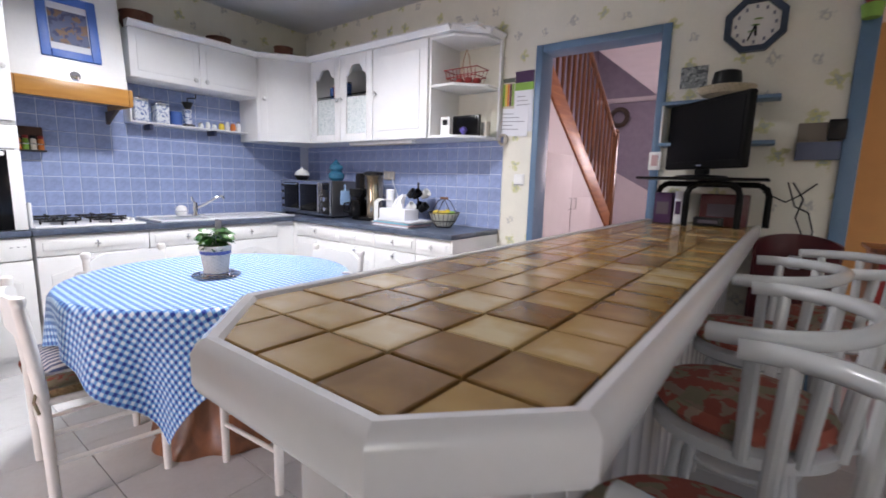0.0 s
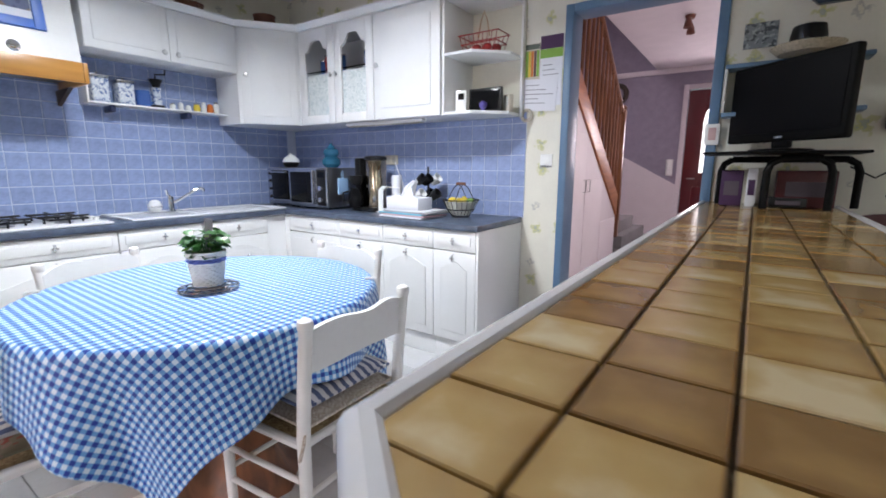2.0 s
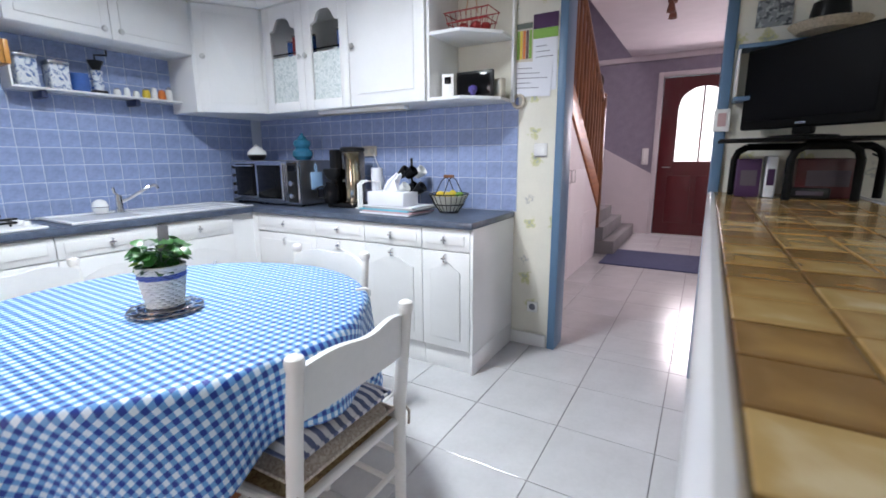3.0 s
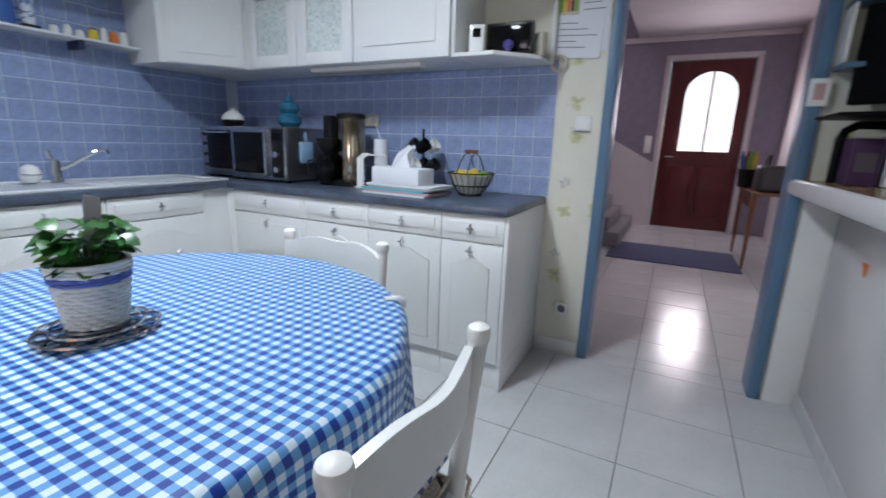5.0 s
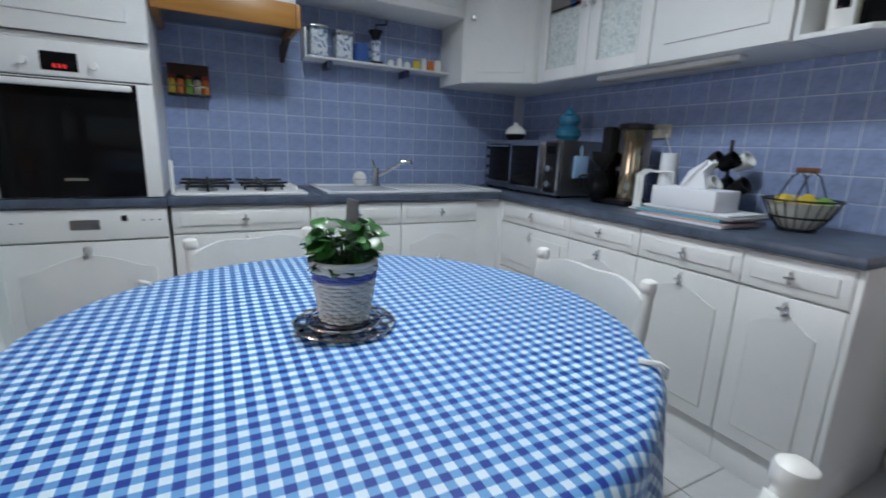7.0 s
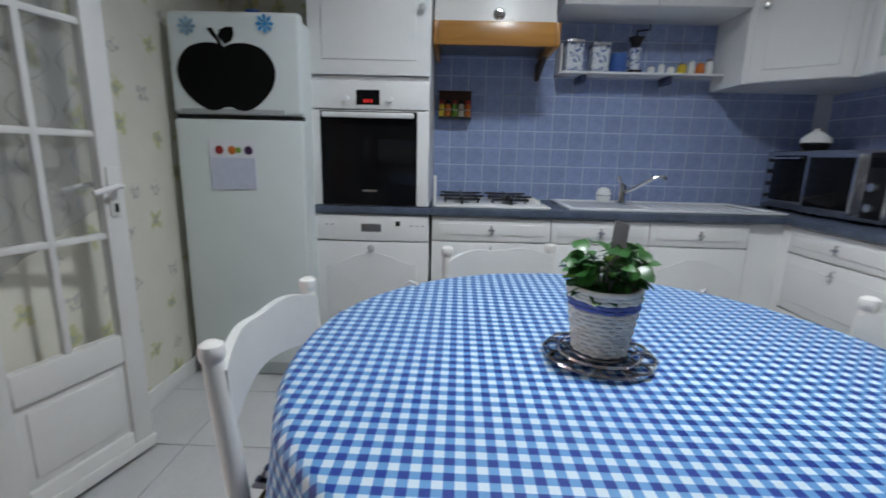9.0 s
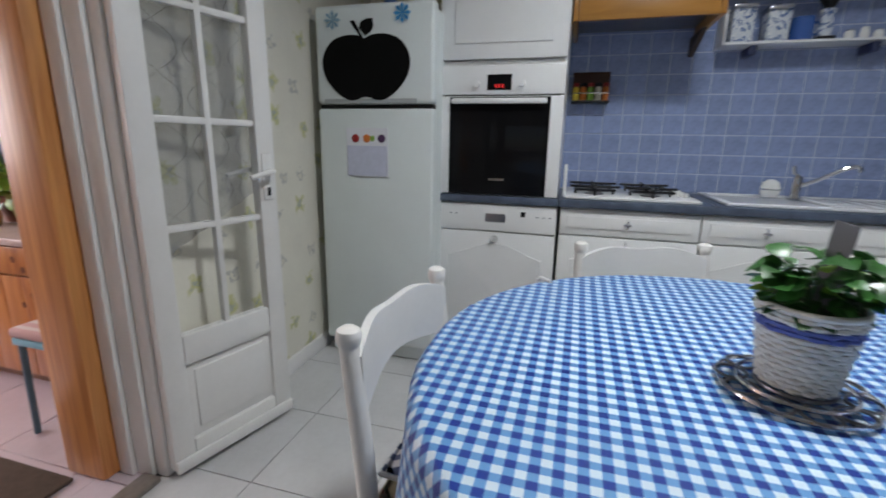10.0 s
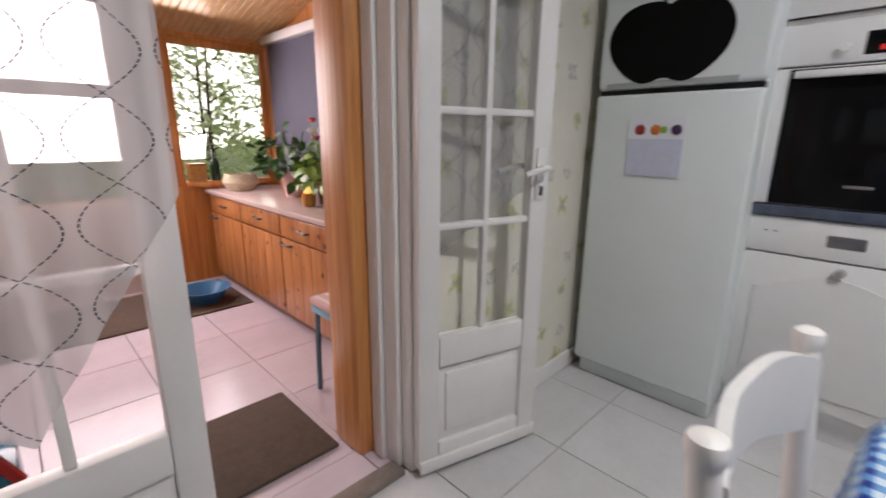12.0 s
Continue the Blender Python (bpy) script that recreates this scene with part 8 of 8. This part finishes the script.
# garden trees and hedge outside the veranda
def garden_tree(at, h, rad, count, seed, label):
    g = random.Random(seed)
    ob = thing("garden_tree", label, "tree", at, 0, "garden trees")
    bm = tube(B(), [(0, 0, 0), (0.05, 0.02, h * 0.35), (-0.03, 0.05, h * 0.8)], [0.06, 0.035, 0.012], 8)
    for k in range(9):
        a, z = k * 2.4, h * (0.25 + 0.06 * k)
        tube(bm, [(0, 0, z), (rad * 0.4 * math.cos(a), rad * 0.4 * math.sin(a), z + 0.3), (rad * 0.8 * math.cos(a), rad * 0.8 * math.sin(a), z + 0.4)], [0.012, 0.008, 0.004], 6)
    part("trunk", bm, TRUNKBARK, ob)
    verts, faces = [], []
    clumps = [(rad * math.sqrt(g.random()), g.uniform(0, 6.283), h * g.uniform(0.12, 1.0), g.uniform(0.2, 0.42)) for _ in range(60)]
    for k in range(count):
        r, a, z, s = clumps[k % 60]
        c = Vector((r * math.cos(a) + g.gauss(0, s * 0.5), r * math.sin(a) + g.gauss(0, s * 0.5), max(0.1, z + g.gauss(0, s * 0.4))))
        q = Euler((g.uniform(-0.9, 0.9), g.uniform(-0.9, 0.9), g.uniform(0, 6.3))).to_matrix()
        L = g.uniform(0.045, 0.10)
        i = len(verts)
        verts += [tuple(c + q @ Vector(p)) for p in ((-L, 0, 0), (0, L * 0.45, 0.01), (L, 0, -0.01), (0, -L * 0.45, 0.01))]
        faces.append((i, i + 1, i + 2, i + 3))
    me = bpy.data.meshes.new("crown")
    me.from_pydata(verts, [], faces)
    me.materials.append(GARDEN_LEAF)
    cw = new("crown", me)
    cw.parent = ob
    tagged(cw, kind="stuff")
    return ob


# Leaf colours raised far above foliage green to stand in for glaring sun.
GARDEN_LEAF = M("garden_leaf", (0.42, 0.50, 0.28), 0.5, var=0.4, scale=3, fine=20)
gn, gl, gp2 = nodes_of(GARDEN_LEAF)
thru = gn.new("ShaderNodeBsdfTranslucent")
thru.inputs["Color"].default_value = (0.70, 0.80, 0.48, 1)
blend = gn.new("ShaderNodeMixShader")
blend.inputs[0].default_value = 0.65
gl.new(gp2.outputs[0], blend.inputs[1]), gl.new(thru.outputs[0], blend.inputs[2])
gl.new(blend.outputs[0], gn["Material Output"].inputs["Surface"])
for k, (x, y, h, r) in enumerate(((0.4, -9.6, 3.6, 1.3), (-1.6, -10.5, 4.5, 1.6), (1.9, -11.0, 3.0, 1.1), (-3.2, -9.0, 4.0, 1.5), (3.6, -11.6, 2.2, 1.0), (-0.4, -12.5, 5.2, 1.8))):
    garden_tree((x, y, -0.2), h, r, 2300, 11 + k, "leafy garden tree in sunlight")

# ---- tiles of walls and floors ----


def tile_mesh(name, w, h, t, material, bevel=0.0022):
    """A tile in its own x, z plane that stands proud along -y."""
    bm = B()
    b0 = [bm.verts.new(p) for p in ((0, 0, 0), (w, 0, 0), (w, 0, h), (0, 0, h))]
    b1 = [bm.verts.new(p) for p in ((0, -t + bevel * 0.6, 0), (w, -t + bevel * 0.6, 0), (w, -t + bevel * 0.6, h), (0, -t + bevel * 0.6, h))]
    b2 = [bm.verts.new(p) for p in ((bevel, -t, bevel), (w - bevel, -t, bevel), (w - bevel, -t, h - bevel), (bevel, -t, h - bevel))]
    for a, b in ((b0, b1), (b1, b2)):
        for k in range(4):
            bm.faces.new((a[k], a[(k + 1) % 4], b[(k + 1) % 4], b[k]))
    bm.faces.new(b2)
    return mesh_of(name, bm, material, 0)


TP = 0.1062
wall_tile = tile_mesh("tile", TP - 0.004, TP - 0.004, 0.0035, BLUE_TILE, 0.0016)
structure("trim", box(B(), (0.0, -0.0045, 0.895), (2.445, -0.0015, 1.578)), GROUT, "pale grout behind the blue tiles", "grout")
structure("trim", box(B(), (0.0015, -2.43, 0.895), (0.0045, -0.006, 2.0)), GROUT, "pale grout behind the blue tiles", "grout")
rt = random.Random(2)
for i in range(23):
    for j in range(7):
        z = 0.902 + j * TP
        if z + TP > 1.66:
            continue
        t = new("tile", wall_tile)
        t.parent = wall_north
        t.matrix_basis = pose(0.002 + i * TP, -0.0035, z, rt.uniform(-0.3, 0.3), 0, rt.uniform(-0.3, 0.3))
for i in range(23):
    for j in range(10):
        y0, z = -2.44 + i * TP, 0.902 + j * TP
        if y0 + TP > -0.006 or (j > 6 and y0 > -0.75):
            continue
        t = new("tile", wall_tile)
        t.parent = wall_west
        t.matrix_basis = pose(0.0035, y0, z, 0, 0, 90 + rt.uniform(-0.3, 0.3))

FP = 0.42
floor_tile = tile_mesh("tile", FP - 0.004, FP - 0.004, 0.008, FLOOR_TILE, 0.0015)
pink_tile = tile_mesh("tile", FP - 0.004, FP - 0.004, 0.008, PINK_TILE, 0.0015)


def lay(parent, mesh, x0, x1, y0, y1, ox, oy):
    i0, i1 = math.floor((x0 - ox) / FP), math.ceil((x1 - ox) / FP)
    j0, j1 = math.floor((y0 - oy) / FP), math.ceil((y1 - oy) / FP)
    for i in range(i0, i1):
        for j in range(j0, j1):
            x, y = ox + i * FP, oy + j * FP
            xa, xb, ya, yb = max(x, x0), min(x + FP - 0.004, x1), max(y, y0), min(y + FP - 0.004, y1)
            if xb - xa < 0.02 or yb - ya < 0.02:
                continue
            t = new("tile", mesh)
            t.parent = parent
            t.matrix_basis = Matrix.Translation((xa, ya, -0.008)) @ Matrix(((1, 0, 0, 0), (0, 0, 1, 0), (0, -1, 0, 0), (0, 0, 0, 1))) @ Matrix.Diagonal(((xb - xa) / (FP - 0.004), 1, (yb - ya) / (FP - 0.004), 1))


lay(floor, floor_tile, 0.0, 7.0, SOUTH, 0.14, 1.315, -3.355)
lay(floor_hall, floor_tile, 1.3, 4.3, 0.144, HALL_Y, 1.315, -3.355)
lay(floor_veranda, pink_tile, VX, 4.6, VY, SOUTH - 0.202, 2.59 - 3 * FP + 0.12, -3.96)
lay(floor_veranda, pink_tile, FD_L + 0.001, FD_R - 0.001, SOUTH - 0.2, SOUTH - 0.056, 2.59 - 3 * FP + 0.12, -3.96)
